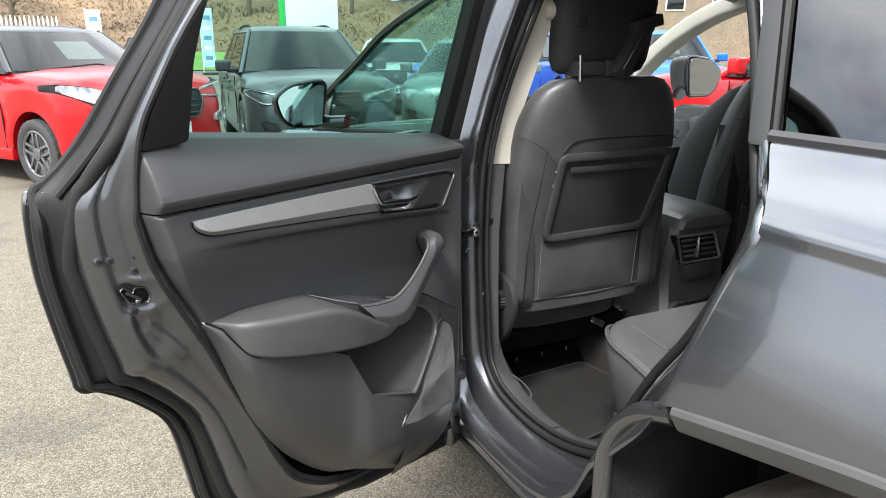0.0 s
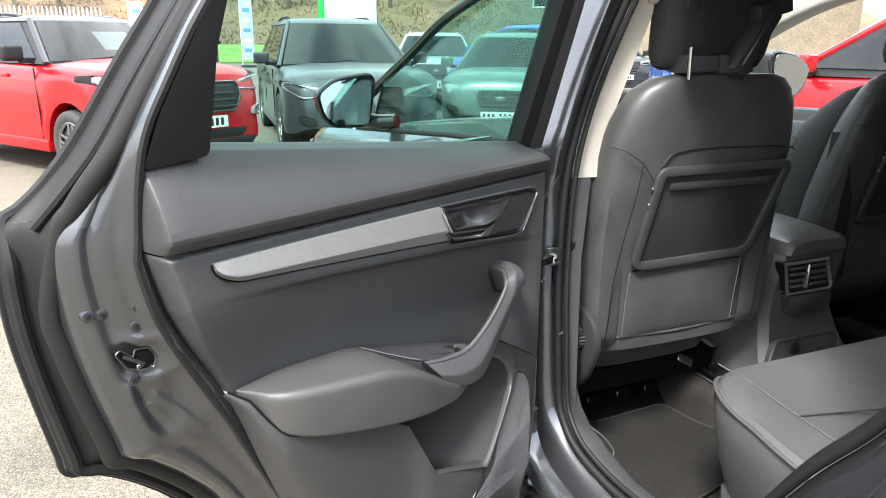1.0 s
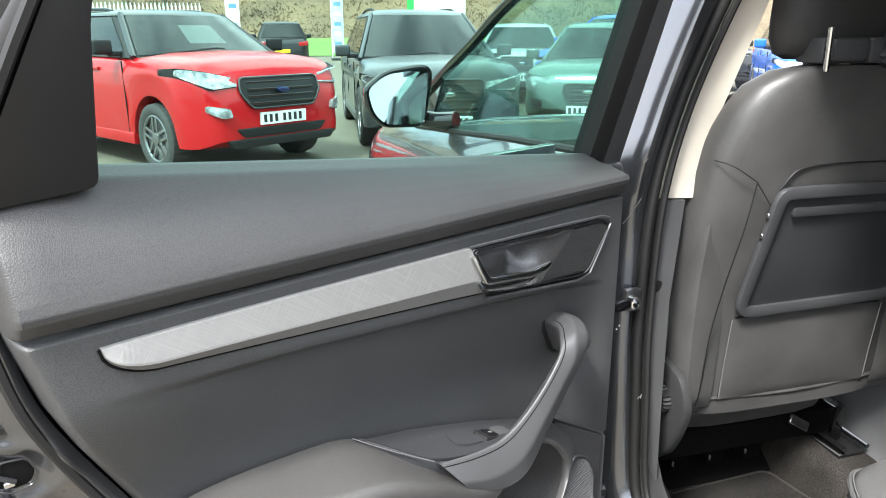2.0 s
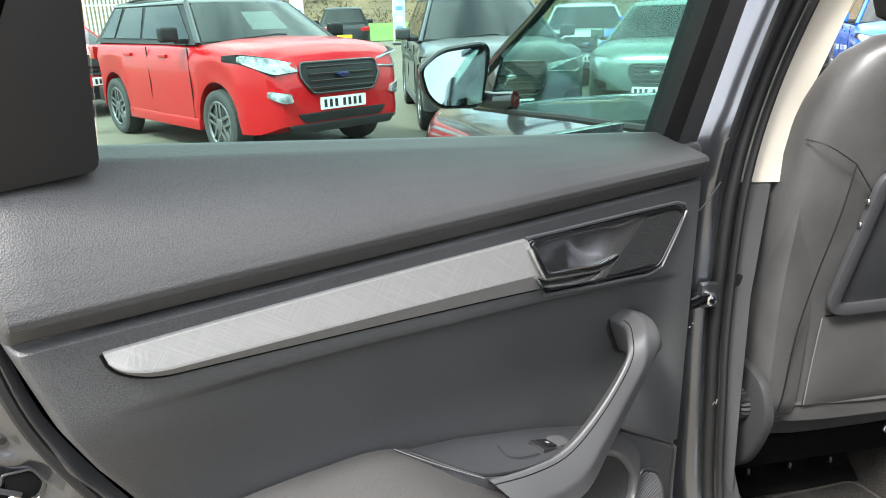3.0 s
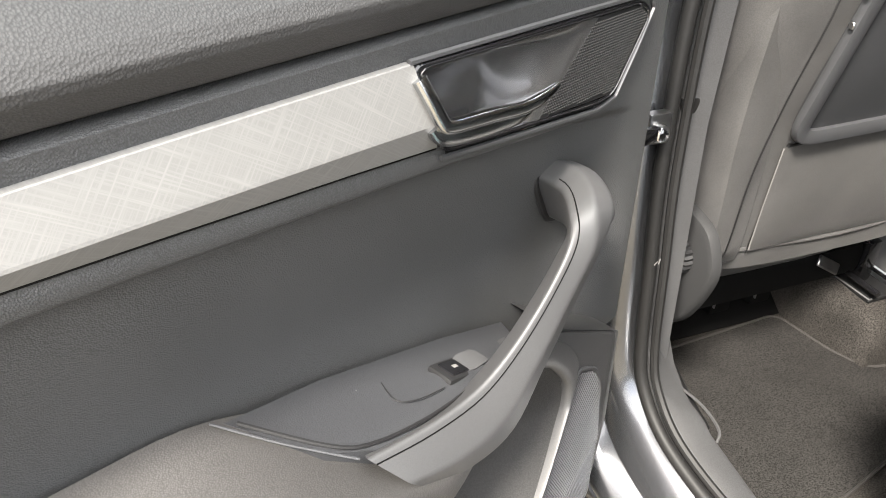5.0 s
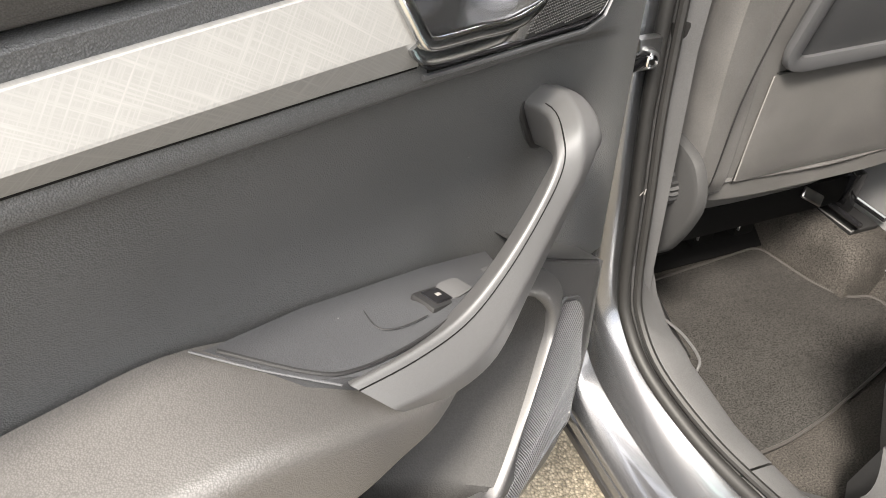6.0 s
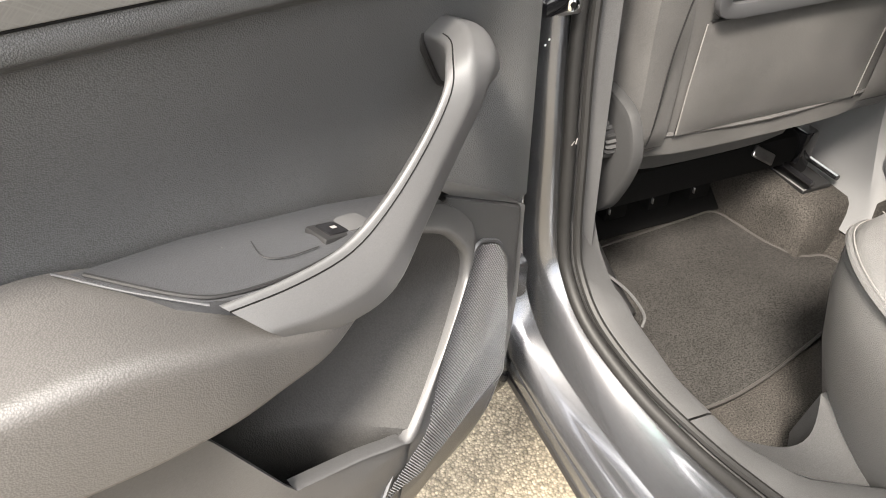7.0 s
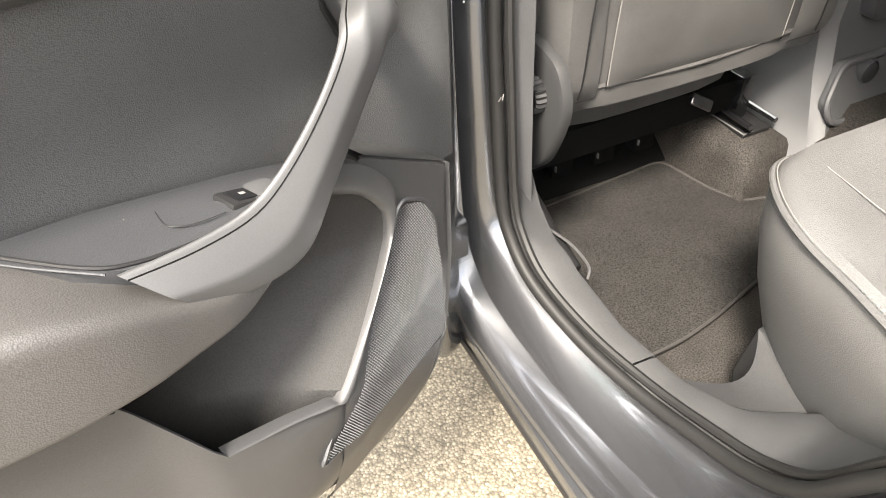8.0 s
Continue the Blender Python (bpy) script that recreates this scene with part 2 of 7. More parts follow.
def box(a, b, r=0.004, seg=2, bm=None, m=None):
    """A rounded block between two corners."""
    own = bmesh.new()
    bmesh.ops.create_cube(own, size=1)
    c, s = (Vector(a) + Vector(b)) / 2, Vector(b) - Vector(a)
    bmesh.ops.transform(own, matrix=Matrix.Translation(c) @ Matrix.Diagonal((abs(s.x), abs(s.y), abs(s.z), 1)), verts=own.verts)
    bev(own, r, seg)
    if m:
        bmesh.ops.transform(own, matrix=m, verts=own.verts)
    return join(bm, own)


def join(bm, other):
    if bm is None:
        return other
    me = bpy.data.meshes.new("tmp")
    other.to_mesh(me)
    other.free()
    bm.from_mesh(me)
    bpy.data.meshes.remove(me)
    return bm


def rounded(points, r, n=4):
    """A closed outline with its corners rounded."""
    out = []
    k = len(points)
    for i in range(k):
        p, a, b = Vector(points[i]), Vector(points[i - 1]), Vector(points[(i + 1) % k])
        ra = min(r, (a - p).length * 0.45)
        rb = min(r, (b - p).length * 0.45)
        s, e = p + (a - p).normalized() * ra, p + (b - p).normalized() * rb
        for j in range(n + 1):
            w = j / n
            out.append(((1 - w) ** 2 * s + 2 * w * (1 - w) * p + w * w * e).to_tuple())
    return out


def slab(points, lo, hi, axis="y", r=0.0, seg=2, shift=None):
    """An outline in the plane across axis, extruded from lo to hi; shift(p) -> extra along axis."""
    bm = bmesh.new()

    def place(p, h):
        h += shift(p) if shift else 0
        return {"y": (p[0], h, p[1]), "x": (h, p[0], p[1]), "z": (p[0], p[1], h)}[axis]

    rings = [[bm.verts.new(place(p, h)) for p in points] for h in (lo, hi)]
    n = len(points)
    for i in range(n):
        bm.faces.new((rings[0][i], rings[0][(i + 1) % n], rings[1][(i + 1) % n], rings[1][i]))
    for ring in rings:
        bm.faces.new(ring)
    bmesh.ops.recalc_face_normals(bm, faces=bm.faces)
    return bev(bm, r, seg, 40)


def loft(rings, closed=True, caps=True):
    """Skin over a row of point rings of equal length."""
    bm = bmesh.new()
    vs = [[bm.verts.new(p) for p in ring] for ring in rings]
    n = len(rings[0])
    for a, b in zip(vs, vs[1:]):
        for i in range(n if closed else n - 1):
            j = (i + 1) % n
            bm.faces.new((a[i], a[j], b[j], b[i]))
    if caps and closed:
        bm.faces.new(vs[0])
        bm.faces.new(vs[-1])
    return bm


def smooth_path(points, n=6, closed=False):
    """A Catmull-Rom curve through the points."""
    pts = [Vector(p) for p in points]
    out = []
    k = len(pts)
    for i in range(k if closed else k - 1):
        if closed:
            a, b, c, d = pts[i - 1], pts[i], pts[(i + 1) % k], pts[(i + 2) % k]
        else:
            a, b, c, d = pts[max(i - 1, 0)], pts[i], pts[i + 1], pts[min(i + 2, k - 1)]
        for j in range(n):
            w = j / n
            out.append(0.5 * ((2 * b) + (c - a) * w + (2 * a - 5 * b + 4 * c - d) * w * w + (3 * b - a - 3 * c + d) * w**3))
    if not closed:
        out.append(pts[-1])
    return out


def sweep(points, section, up=(0, 0, 1), closed=False, scale=None):
    """A section (across, up) carried along the points."""
    pts = [Vector(p) for p in points]
    k = len(pts)
    rings = []
    for i, p in enumerate(pts):
        a = pts[i - 1] if (i or closed) else p
        b = pts[(i + 1) % k] if (i < k - 1 or closed) else p
        t = (b - a).normalized()
        side = t.cross(Vector(up))
        side = side.normalized() if side.length > 1e-5 else Vector((1, 0, 0))
        top = side.cross(t)
        s = scale(i / max(1, k - 1)) if scale else 1
        rings.append([p + side * x * s + top * y * s for x, y in section])
    if closed:
        rings.append(rings[0])
    bm = loft(rings, True, not closed)
    if closed:
        bmesh.ops.remove_doubles(bm, verts=bm.verts, dist=1e-5)
    return bm


def disc(r, n=8, ry=None):
    return [(r * math.cos(2 * math.pi * i / n), (ry or r) * math.sin(2 * math.pi * i / n)) for i in range(n)]


def tube(points, r, n=8, closed=False, up=(0, 0, 1)):
    return sweep(points, disc(r, n), up, closed)


def cyl(a, b, r, n=20, r2=None, bevel=0.0):
    a, b = Vector(a), Vector(b)
    bm = bmesh.new()
    bmesh.ops.create_cone(bm, cap_ends=True, segments=n, radius1=r, radius2=r if r2 is None else r2, depth=(b - a).length)
    bev(bm, bevel, 2, 40)
    q = (b - a).to_track_quat("Z", "Y").to_matrix().to_4x4()
    bmesh.ops.transform(bm, matrix=Matrix.Translation((a + b) / 2) @ q, verts=bm.verts)
    return bm


def sheet(f, us, vs, thick=0.0):
    """A surface f(u, v) over two lists; thick gives it a back."""
    bm = bmesh.new()
    g = [[bm.verts.new(f(u, v)) for v in vs] for u in us]
    for i in range(len(us) - 1):
        for j in range(len(vs) - 1):
            bm.faces.new((g[i][j], g[i + 1][j], g[i + 1][j + 1], g[i][j + 1]))
    if thick:
        bmesh.ops.recalc_face_normals(bm, faces=bm.faces)
        bmesh.ops.solidify(bm, geom=bm.faces[:], thickness=thick)
    return bm


def steps(a, b, n):
    return [a + (b - a) * i / (n - 1) for i in range(n)]


def lerp(table, x):
    """Smooth, ripple-free look-up in rows of (x, value)."""
    if x <= table[0][0]:
        return table[0][1]
    if x >= table[-1][0]:
        return table[-1][1]
    k = len(table)
    d = [(table[i + 1][1] - table[i][1]) / (table[i + 1][0] - table[i][0]) for i in range(k - 1)]
    m = [d[0]] + [0 if d[i - 1] * d[i] <= 0 else 2 * d[i - 1] * d[i] / (d[i - 1] + d[i]) for i in range(1, k - 1)] + [d[-1]]
    i = max(j for j in range(k - 1) if table[j][0] <= x)
    (x0, y0), (x1, y1) = table[i], table[i + 1]
    h = x1 - x0
    t = (x - x0) / h
    return (2 * t**3 - 3 * t * t + 1) * y0 + (t**3 - 2 * t * t + t) * h * m[i] + (3 * t * t - 2 * t**3) * y1 + (t**3 - t * t) * h * m[i + 1]


def ease(x):
    x = min(1.0, max(0.0, x))
    return x * x * (3 - 2 * x)


def straight(table, x):
    """Straight-line look-up in rows of (x, value)."""
    for (x0, y0), (x1, y1) in zip(table, table[1:]):
        if x <= x1:
            return y0 + (y1 - y0) * max(0, (x - x0) / (x1 - x0))
    return table[-1][1]


# ---- ground ----
ground = new("ground", mesh_from(slab([(-600, -600), (600, -600), (600, 600), (-600, 600)], -0.3, 0, "z"), "ground", TARMAC, False))
tagged(ground, "worn pale tarmac of a car sales yard", "ground", kind="structure")

# ---- the open car: body ----
MID = 0.93  # the car's middle line
car = thing("estate_car", "dark grey metallic family car with its rear door wide open", "car")

SEAL = [(0.27, 0.13, 1.45), (0.225, 0.165, 1.30), (0.186, 0.18, 1.164), (0.15, 0.165, 1.03), (0.13, 0.14, 0.85), (0.125, 0.121, 0.73), (0.125, 0.105, 0.60), (0.126, 0.082, 0.548),
        (0.130, 0.028, 0.508), (0.148, -0.06, 0.476), (0.168, -0.15, 0.466), (0.177, -0.23, 0.482), (0.175, -0.30, 0.515), (0.165, -0.355, 0.575), (0.155, -0.40, 0.67),
        (0.15, -0.46, 0.77), (0.15, -0.53, 0.87), (0.15, -0.59, 0.98), (0.155, -0.622, 1.08), (0.182, -0.585, 1.18), (0.218, -0.535, 1.31), (0.255, -0.465, 1.45)]
SKIN = [(0.20, 0.20, 1.45), (0.15, 0.22, 1.30), (0.11, 0.225, 1.164), (0.075, 0.215, 1.03), (0.06, 0.19, 0.85), (0.052, 0.175, 0.73), (0.048, 0.165, 0.60), (0.046, 0.15, 0.51),
        (0.05, 0.11, 0.435), (0.058, 0.0, 0.40), (0.062, -0.12, 0.395), (0.064, -0.21, 0.40), (0.06, -0.30, 0.43), (0.057, -0.37, 0.49), (0.042, -0.44, 0.60),
        (0.024, -0.525, 0.69), (0.012, -0.60, 0.78), (0.024, -0.65, 0.90), (0.062, -0.68, 1.03), (0.078, -0.70, 1.10), (0.172, -0.612, 1.19), (0.252, -0.505, 1.45)]
seal_path, skin_path = smooth_path(SEAL, 6), smooth_path(SKIN, 6)
rings = []
for i, (a, b) in enumerate(zip(skin_path, seal_path)):
    # the jamb: a rolled outer edge, a channel, a ridge, then a flange that the seal is pushed on
    along = skin_path[min(i + 1, len(skin_path) - 1)] - skin_path[max(i - 1, 0)]
    nrm = along.cross(b - a).normalized()
    if nrm.x > 0:
        nrm = -nrm
    ring = [a + Vector((0.03, 0, 0))]
    for w, d in ((0.0, 0.0), (0.02, 0.005), (0.06, 0.010), (0.13, 0.012), (0.21, 0.009), (0.27, 0.003), (0.30, 0.0), (0.305, -0.0004), (0.42, -0.0085), (0.43, -0.0088), (0.45, -0.0075), (0.58, -0.004), (0.72, -0.0045), (0.82, -0.008), (0.90, -0.013), (1.0, -0.013)):
        broad = lerp([(0, 0), (0.02, 0.005), (0.10, 0.012), (0.30, 0.022), (0.50, 0.032), (0.62, 0.037), (0.72, 0.036), (0.82, 0.022), (0.90, 0.0), (1, -0.013)], w)
        k = min(1.0, max(0.0, (a.z - 0.98) / 0.14)) if a.y > 0 else 0.0
        ring.append(a + (b - a) * w + nrm * (d * 0.85 * (1 - k) + broad * k))
    rings.append(ring)
part("door_jamb", loft(rings, False, False), JAMB, car)
inward = [(p - q).normalized() for p, q in zip(seal_path, skin_path)]
part("door_seal", tube([p - d * 0.001 + Vector((-0.001, 0, 0)) for p, d in zip(seal_path, inward)], 0.0085, 10, up=(1, 0, 0)), RUBBER, car, "hollow black rubber seal round the opening")
part("seal_lip", tube([p + d * 0.0125 + Vector((0.003, 0, 0.001)) for p, d in zip(seal_path, inward)], 0.0056, 8, up=(1, 0, 0)), RUBBER, car)
part("paint_scratch", tube([(0.1105, 0.1815, 1.005), (0.1165, 0.1755, 1.017), (0.1225, 0.1705, 1.032), (0.1325, 0.1695, 1.048)], 0.0008, 5), THREAD, car, "pale scuff in the pillar paint")
part("paint_scratch", tube([(0.1275, 0.1635, 1.104), (0.1335, 0.1625, 1.111)], 0.0009, 5), THREAD, car)
for chip in ((0.1015, 0.1605, 0.8335), (0.1050, 0.1590, 0.8400)):
    part("paint_chip", tube([chip, (chip[0] + 0.001, chip[1], chip[2] + 0.002)], 0.0010, 6), WHITE, car)
part("seal_scratch", tube([(0.117, 0.106, 0.735), (0.119, 0.104, 0.741), (0.120, 0.103, 0.737), (0.122, 0.104, 0.744)], 0.0008, 5), THREAD, car)


ARCH = [(-1.47, 0.40), (-1.44, 0.64), (-1.36, 0.79), (-1.20, 0.885), (-1.05, 0.906), (-0.942, 0.896), (-0.82, 0.873), (-0.65, 0.836), (-0.56, 0.80)]


def arch(y):
    """Height of the wheel arch's outer line."""
    return lerp(ARCH, y) if y > -1.47 else 0.0


def quarter_x(z):
    return straight([(0.3, 0.055), (0.55, 0.030), (0.74, 0.0065), (0.80, 0.005), (0.84, 0.0080), (0.88, 0.0140), (0.92, 0.0228), (0.98, 0.0385), (1.04, 0.0570), (1.075, 0.0685), (1.085, 0.0718), (1.091, 0.0728), (1.098, 0.0700), (1.104, 0.0715), (1.115, 0.082), (1.13, 0.094), (1.15, 0.114), (1.17, 0.134), (1.19, 0.156), (1.20, 0.166)], z)


def quarter_front(z):
    return lerp([(0.78, -0.60), (0.90, -0.65), (1.03, -0.683), (1.10, -0.70), (1.14, -0.678), (1.19, -0.630)], z)


def quarter(u, v):
    z = 0.775 + (1.200 - 0.775) * v
    yf = quarter_front(z)
    y = yf + (-1.85 - yf) * u
    lo = arch(y)
    if z < lo:
        z = min(lo, 1.0)
    return (quarter_x(z) + 0.25 * max(0, -1.35 - y) ** 2, y, z)


part("quarter_panel", sheet(quarter, [0.5 * (1 - math.cos(math.pi * k / 60)) * 0.9 + 0.1 * k / 60 for k in range(61)], steps(0, 1, 46)), GRAPHITE, car, "grey metallic rear quarter panel with a sharp crease")
lip = smooth_path([(0, y, z) for y, z in ARCH[:-1]], 6)
clad = []
for k, p in enumerate(lip):
    along = lip[min(k + 1, len(lip) - 1)] - lip[max(k - 1, 0)]
    down = Vector((0, along.z, -along.y)).normalized()
    x0 = quarter_x(p.z) + 0.25 * max(0, -1.35 - p.y) ** 2
    clad.append([Vector((x0 + dx, p.y, p.z)) + down * s for dx, s in ((0.03, -0.004), (0.004, -0.003), (-0.004, 0.001), (-0.007, 0.008), (-0.0055, 0.012), (0.004, 0.033), (0.008, 0.037), (0.05, 0.040), (0.06, 0.0))])
part("arch_cladding", loft(clad), material("grey_cladding_plastic", (0.052, 0.051, 0.050), 0.55, 0, 0, 0.08, 9, 0.2, 900, 0.2), car, "satin grey plastic wheel arch cladding", False)
part("cladding_clip", loft([[(0.010, -0.634, 0.832), (0.012, -0.606, 0.822), (0.020, -0.612, 0.806), (0.016, -0.634, 0.800)], [(0.03, -0.634, 0.832), (0.03, -0.608, 0.820), (0.03, -0.612, 0.806), (0.03, -0.634, 0.800)]]), SMOOTH, car)
well = [(-0.488, 0.32), (-0.486, 0.56), (-0.494, 0.66), (-0.53, 0.722), (-0.61, 0.782), (-0.66, 0.797), (-0.82, 0.832), (-0.942, 0.855), (-1.05, 0.865), (-1.20, 0.845), (-1.32, 0.77), (-1.39, 0.64), (-1.41, 0.33)]
liner = [[(0.045, p.y, p.z), (0.11, p.y * 0.98 - 0.019, p.z - 0.005), (0.40, p.y * 0.97 - 0.028, p.z - 0.01), (0.43, p.y * 0.9 - 0.095, p.z * 0.9 + 0.03), (0.44, -0.95, 0.40)] for p in smooth_path([(0, y, z) for y, z in well], 4)]
part("arch_liner", loft(liner, False, False), material("felt_arch_liner", (0.014, 0.014, 0.015), 0.95, 0, 0, 0.4, 6, 0.4, 300, 0.4, spec=0.1), car, "black felt wheel arch liner")
front_flange = smooth_path([(0.062, -0.462, 0.33), (0.052, -0.470, 0.46), (0.044, -0.473, 0.565), (0.040, -0.482, 0.665), (0.036, -0.518, 0.735), (0.032, -0.570, 0.783), (0.028, -0.640, 0.814)], 6)
part("arch_flange", sweep(front_flange, disc(0.016, 12, 0.019), (1, 0, 0)), JAMB, car, "rolled grey painted arch lip")

wheel = group_part("wheel", car)
wheel.matrix_local = Matrix.Translation((0.205, -0.925, 0.385))


def tyre_mesh(radius, width, rim):
    prof = [(-width * 0.42, rim), (-width * 0.5, rim + 0.03), (-width * 0.5, radius - 0.035), (-width * 0.42, radius - 0.008), (-width * 0.2, radius), (width * 0.2, radius),
            (width * 0.42, radius - 0.008), (width * 0.5, radius - 0.035), (width * 0.5, rim + 0.03), (width * 0.42, rim)]
    rings = []
    for k in range(96):
        a = 2 * math.pi * k / 96
        drop = 0.006 if k % 3 == 0 else 0
        rings.append([(x, (r - (drop if 3 <= i <= 6 else 0)) * math.cos(a), (r - (drop if 3 <= i <= 6 else 0)) * math.sin(a)) for i, (x, r) in enumerate(prof)])
    rings.append(rings[0])
    bm = loft(rings, False, False)
    bmesh.ops.remove_doubles(bm, verts=bm.verts, dist=1e-5)
    return bm


def rim_mesh(r, width, spokes=5):
    bm = tube([(-width * 0.4, r * math.cos(a), r * math.sin(a)) for a in steps(0, 2 * math.pi, 33)[:-1]], 0.014, 8, True, (1, 0, 0))
    for k in range(spokes):
        m = Matrix.Rotation(2 * math.pi * k / spokes, 4, "X")
        for off in (-0.035, 0.035):
            box((-width * 0.44, off - 0.014, 0.03), (-width * 0.36, off + 0.014, r), 0.006, 2, bm, m)
    join(bm, cyl((-width * 0.46, 0, 0), (-width * 0.3, 0, 0), 0.06, 20, None, 0.006))
    join(bm, cyl((-width * 0.3, 0, 0), (-width * 0.25, 0, 0), r * 0.98, 28))
    return bm


part("tyre", tyre_mesh(0.385, 0.215, 0.255), material("dusty_tyre_rubber", (0.12, 0.098, 0.074), 0.9, 0, 0, 0.4, 14, 0.3, 200, 0.4), wheel, "tyre brown with road dust")
part("rim", rim_mesh(0.252, 0.215), ALLOY, wheel)

for wx, wy, turn in ((0.100, 1.71, 0), (2 * MID - 0.100, 1.71, 180), (2 * MID - 0.100, -0.93, 180)):
    wheel = group_part("wheel", car)
    wheel.matrix_local = pose(wx, wy, 0.345, 0, 0, turn)
    part("tyre", tyre_mesh(0.345, 0.215, 0.225), TYRE, wheel)
    part("rim", rim_mesh(0.222, 0.215), ALLOY, wheel)
    far = [[((x if turn == 0 else 2 * MID - x), wy + r * math.cos(a), 0.36 + r * math.sin(a)) for x, r in ((0.05, 0.40), (0.0, 0.405), (-0.004, 0.43), (0.0, 0.45), (0.05, 0.455))] for a in steps(0, math.pi, 25)]
    part("arch_cladding", loft(far), PITCH, car)

# rocker below the door opening
rock = []
for y in steps(1.25, -0.42, 30):
    x = 0.058 + 0.006 * math.sin((y + 0.4) * 2)
    zt = 0.40 if y < 0.1 else 0.40 + 0.02 * min(1, (y - 0.1) * 5)
    if y < -0.33:
        zt = 0.43
    rock.append([(x + 0.01, y, zt), (x - 0.003, y, zt - 0.008), (x - 0.005, y, zt - 0.022), (x + 0.002, y, zt - 0.036), (x + 0.03, y, zt - 0.050), (x + 0.18, y, 0.29)])
part("rocker", loft(rock, False, False), JAMB, car)
part("rocker_trim", box((0.060, -0.42, 0.346), (0.085, 1.25, 0.362), 0.004), PITCH, car, "black plastic strip along the sill")

# inner sill trims with a joint
sill_in = []
for y in steps(0.16, -0.40, 40):
    x0 = straight([(-0.40, 0.200), (-0.30, 0.190), (-0.20, 0.186), (-0.06, 0.162), (0.03, 0.145), (0.09, 0.140), (0.16, 0.143)], y)
    z0 = straight([(-0.40, 0.66), (-0.355, 0.575), (-0.30, 0.520), (-0.23, 0.487), (-0.15, 0.472), (-0.06, 0.482), (0.03, 0.510), (0.082, 0.545), (0.12, 0.60), (0.16, 0.70)], y)
    x1 = straight([(-0.40, 0.34), (-0.29, 0.325), (-0.22, 0.250), (-0.16, 0.230), (-0.06, 0.210), (0.05, 0.198), (0.16, 0.19)], y)
    z1 = z0 - 0.010 - 0.5 * max(0, y - 0.05)
    sill_in.append([(x0 - 0.004, y, z0 - 0.03), (x0 + 0.002, y, z0 - 0.010), (x0 + 0.010, y, z0 - 0.006), (x0 + (x1 - x0) * 0.5, y, (z0 + z1) / 2 - 0.002), (x1 - 0.010, y, z1 + 0.002), (x1 - 0.002, y, z1 - 0.002), (x1, y, z1 - 0.012), (x1 + 0.012, y, z1 - 0.06), (x1 + 0.02, y, 0.35)])
cut = 20
part("sill_trim", loft(sill_in[:cut], False, False), TRIM, car, "grey plastic scuff trim on the sill")
part("sill_trim", loft([[(x, y - 0.003, z) for x, y, z in r] for r in sill_in[cut - 1:]], False, False), TRIM, car, "grey plastic scuff trim on the sill")
side = []
for w in [-0.12] + steps(0, 1, 16):
    k = max(0.0, w)
    a = Vector((lerp([(0, 0.227), (0.45, 0.246), (1, 0.326)], k), lerp([(0, -0.150), (0.45, -0.22), (1, -0.295)], k), 0.458))
    b = Vector((0.332 + 0.006 * math.sin(math.pi * k), -0.155 - 0.142 * k, 0.497 - 0.034 * k))
    row = [a + Vector((-0.012, 0, -0.03)), a]
    for f in steps(0.08, 0.92, 12):
        row.append(a.lerp(b, f) + Vector((0.012, -0.030, -0.020)) * math.sin(math.pi * f) * (1 - k) ** 1.5)
    row += [b, b + Vector((0.06, 0.0, 0.004))]
    if w < 0:
        row = [p + Vector((0, 0.012, -0.09)) for p in row]
    side.append(row)
part("seat_side_trim", loft(side, False, False), FOOT, car, "grey plastic trim at the foot of the bench")

# B-pillar inside: dark lower trim and cream upper trim
low_p = []
for y0, x0, z in ((0.125, 0.143, 0.50), (0.130, 0.141, 0.60), (0.138, 0.141, 0.735), (0.160, 0.152, 0.88), (0.186, 0.180, 1.038)):
    low_p.append([(x0 - 0.01, y0 + 0.02, z), (x0, y0 - 0.004, z), (x0 + 0.034, y0 - 0.012, z), (x0 + 0.050, y0 + 0.03, z), (x0 + 0.05, y0 + 0.14, z), (x0, y0 + 0.15, z)])
part("pillar_trim", loft(low_p), TRIM, car, "dark lower pillar trim")
up_p = []
for y0, x0, z in ((0.193, 0.180, 1.040), (0.203, 0.214, 1.164), (0.188, 0.254, 1.30), (0.155, 0.285, 1.45), (0.14, 0.33, 1.52)):
    up_p.append([(x0 - 0.01, y0 + 0.02, z), (x0, y0 - 0.004, z), (x0 + 0.054, y0 - 0.014, z), (x0 + 0.072, y0 + 0.03, z), (x0 + 0.05, y0 + 0.14, z), (x0, y0 + 0.15, z)])
part("pillar_trim", loft(up_p), CREAM, car, "cream upper pillar trim")
part("belt_guide", cyl((0.305, 0.16, 1.40), (0.33, 0.15, 1.40), 0.022, 16, None, 0.006), CREAM, car)
part("pillar_button", box((0.155, 0.155, 0.892), (0.176, 0.175, 0.912), 0.004), RUBBER, car)

# C-pillar edge, window trim and smoked quarter glass
def tumble(z):
    return 0.17 + 0.29 * (z - 1.20)


part("quarter_trim", loft([[(0.160, y, 1.194), (0.157, y, 1.203), (0.164, y, 1.210), (0.19, y, 1.205)] for y in (-0.622, -0.9, -1.2, -1.5)], False, False), TRIM, car)
qg = [(-0.620, 1.200), (-1.45, 1.235), (-1.40, 1.46), (-0.549, 1.46)]
part("glass_bead", tube([(tumble(z) - 0.002, y, z) for y, z in ((-0.6195, 1.198), (-0.585, 1.325), (-0.5475, 1.46))], 0.0022, 6, False, (1, 0, 0)), VOID, car)
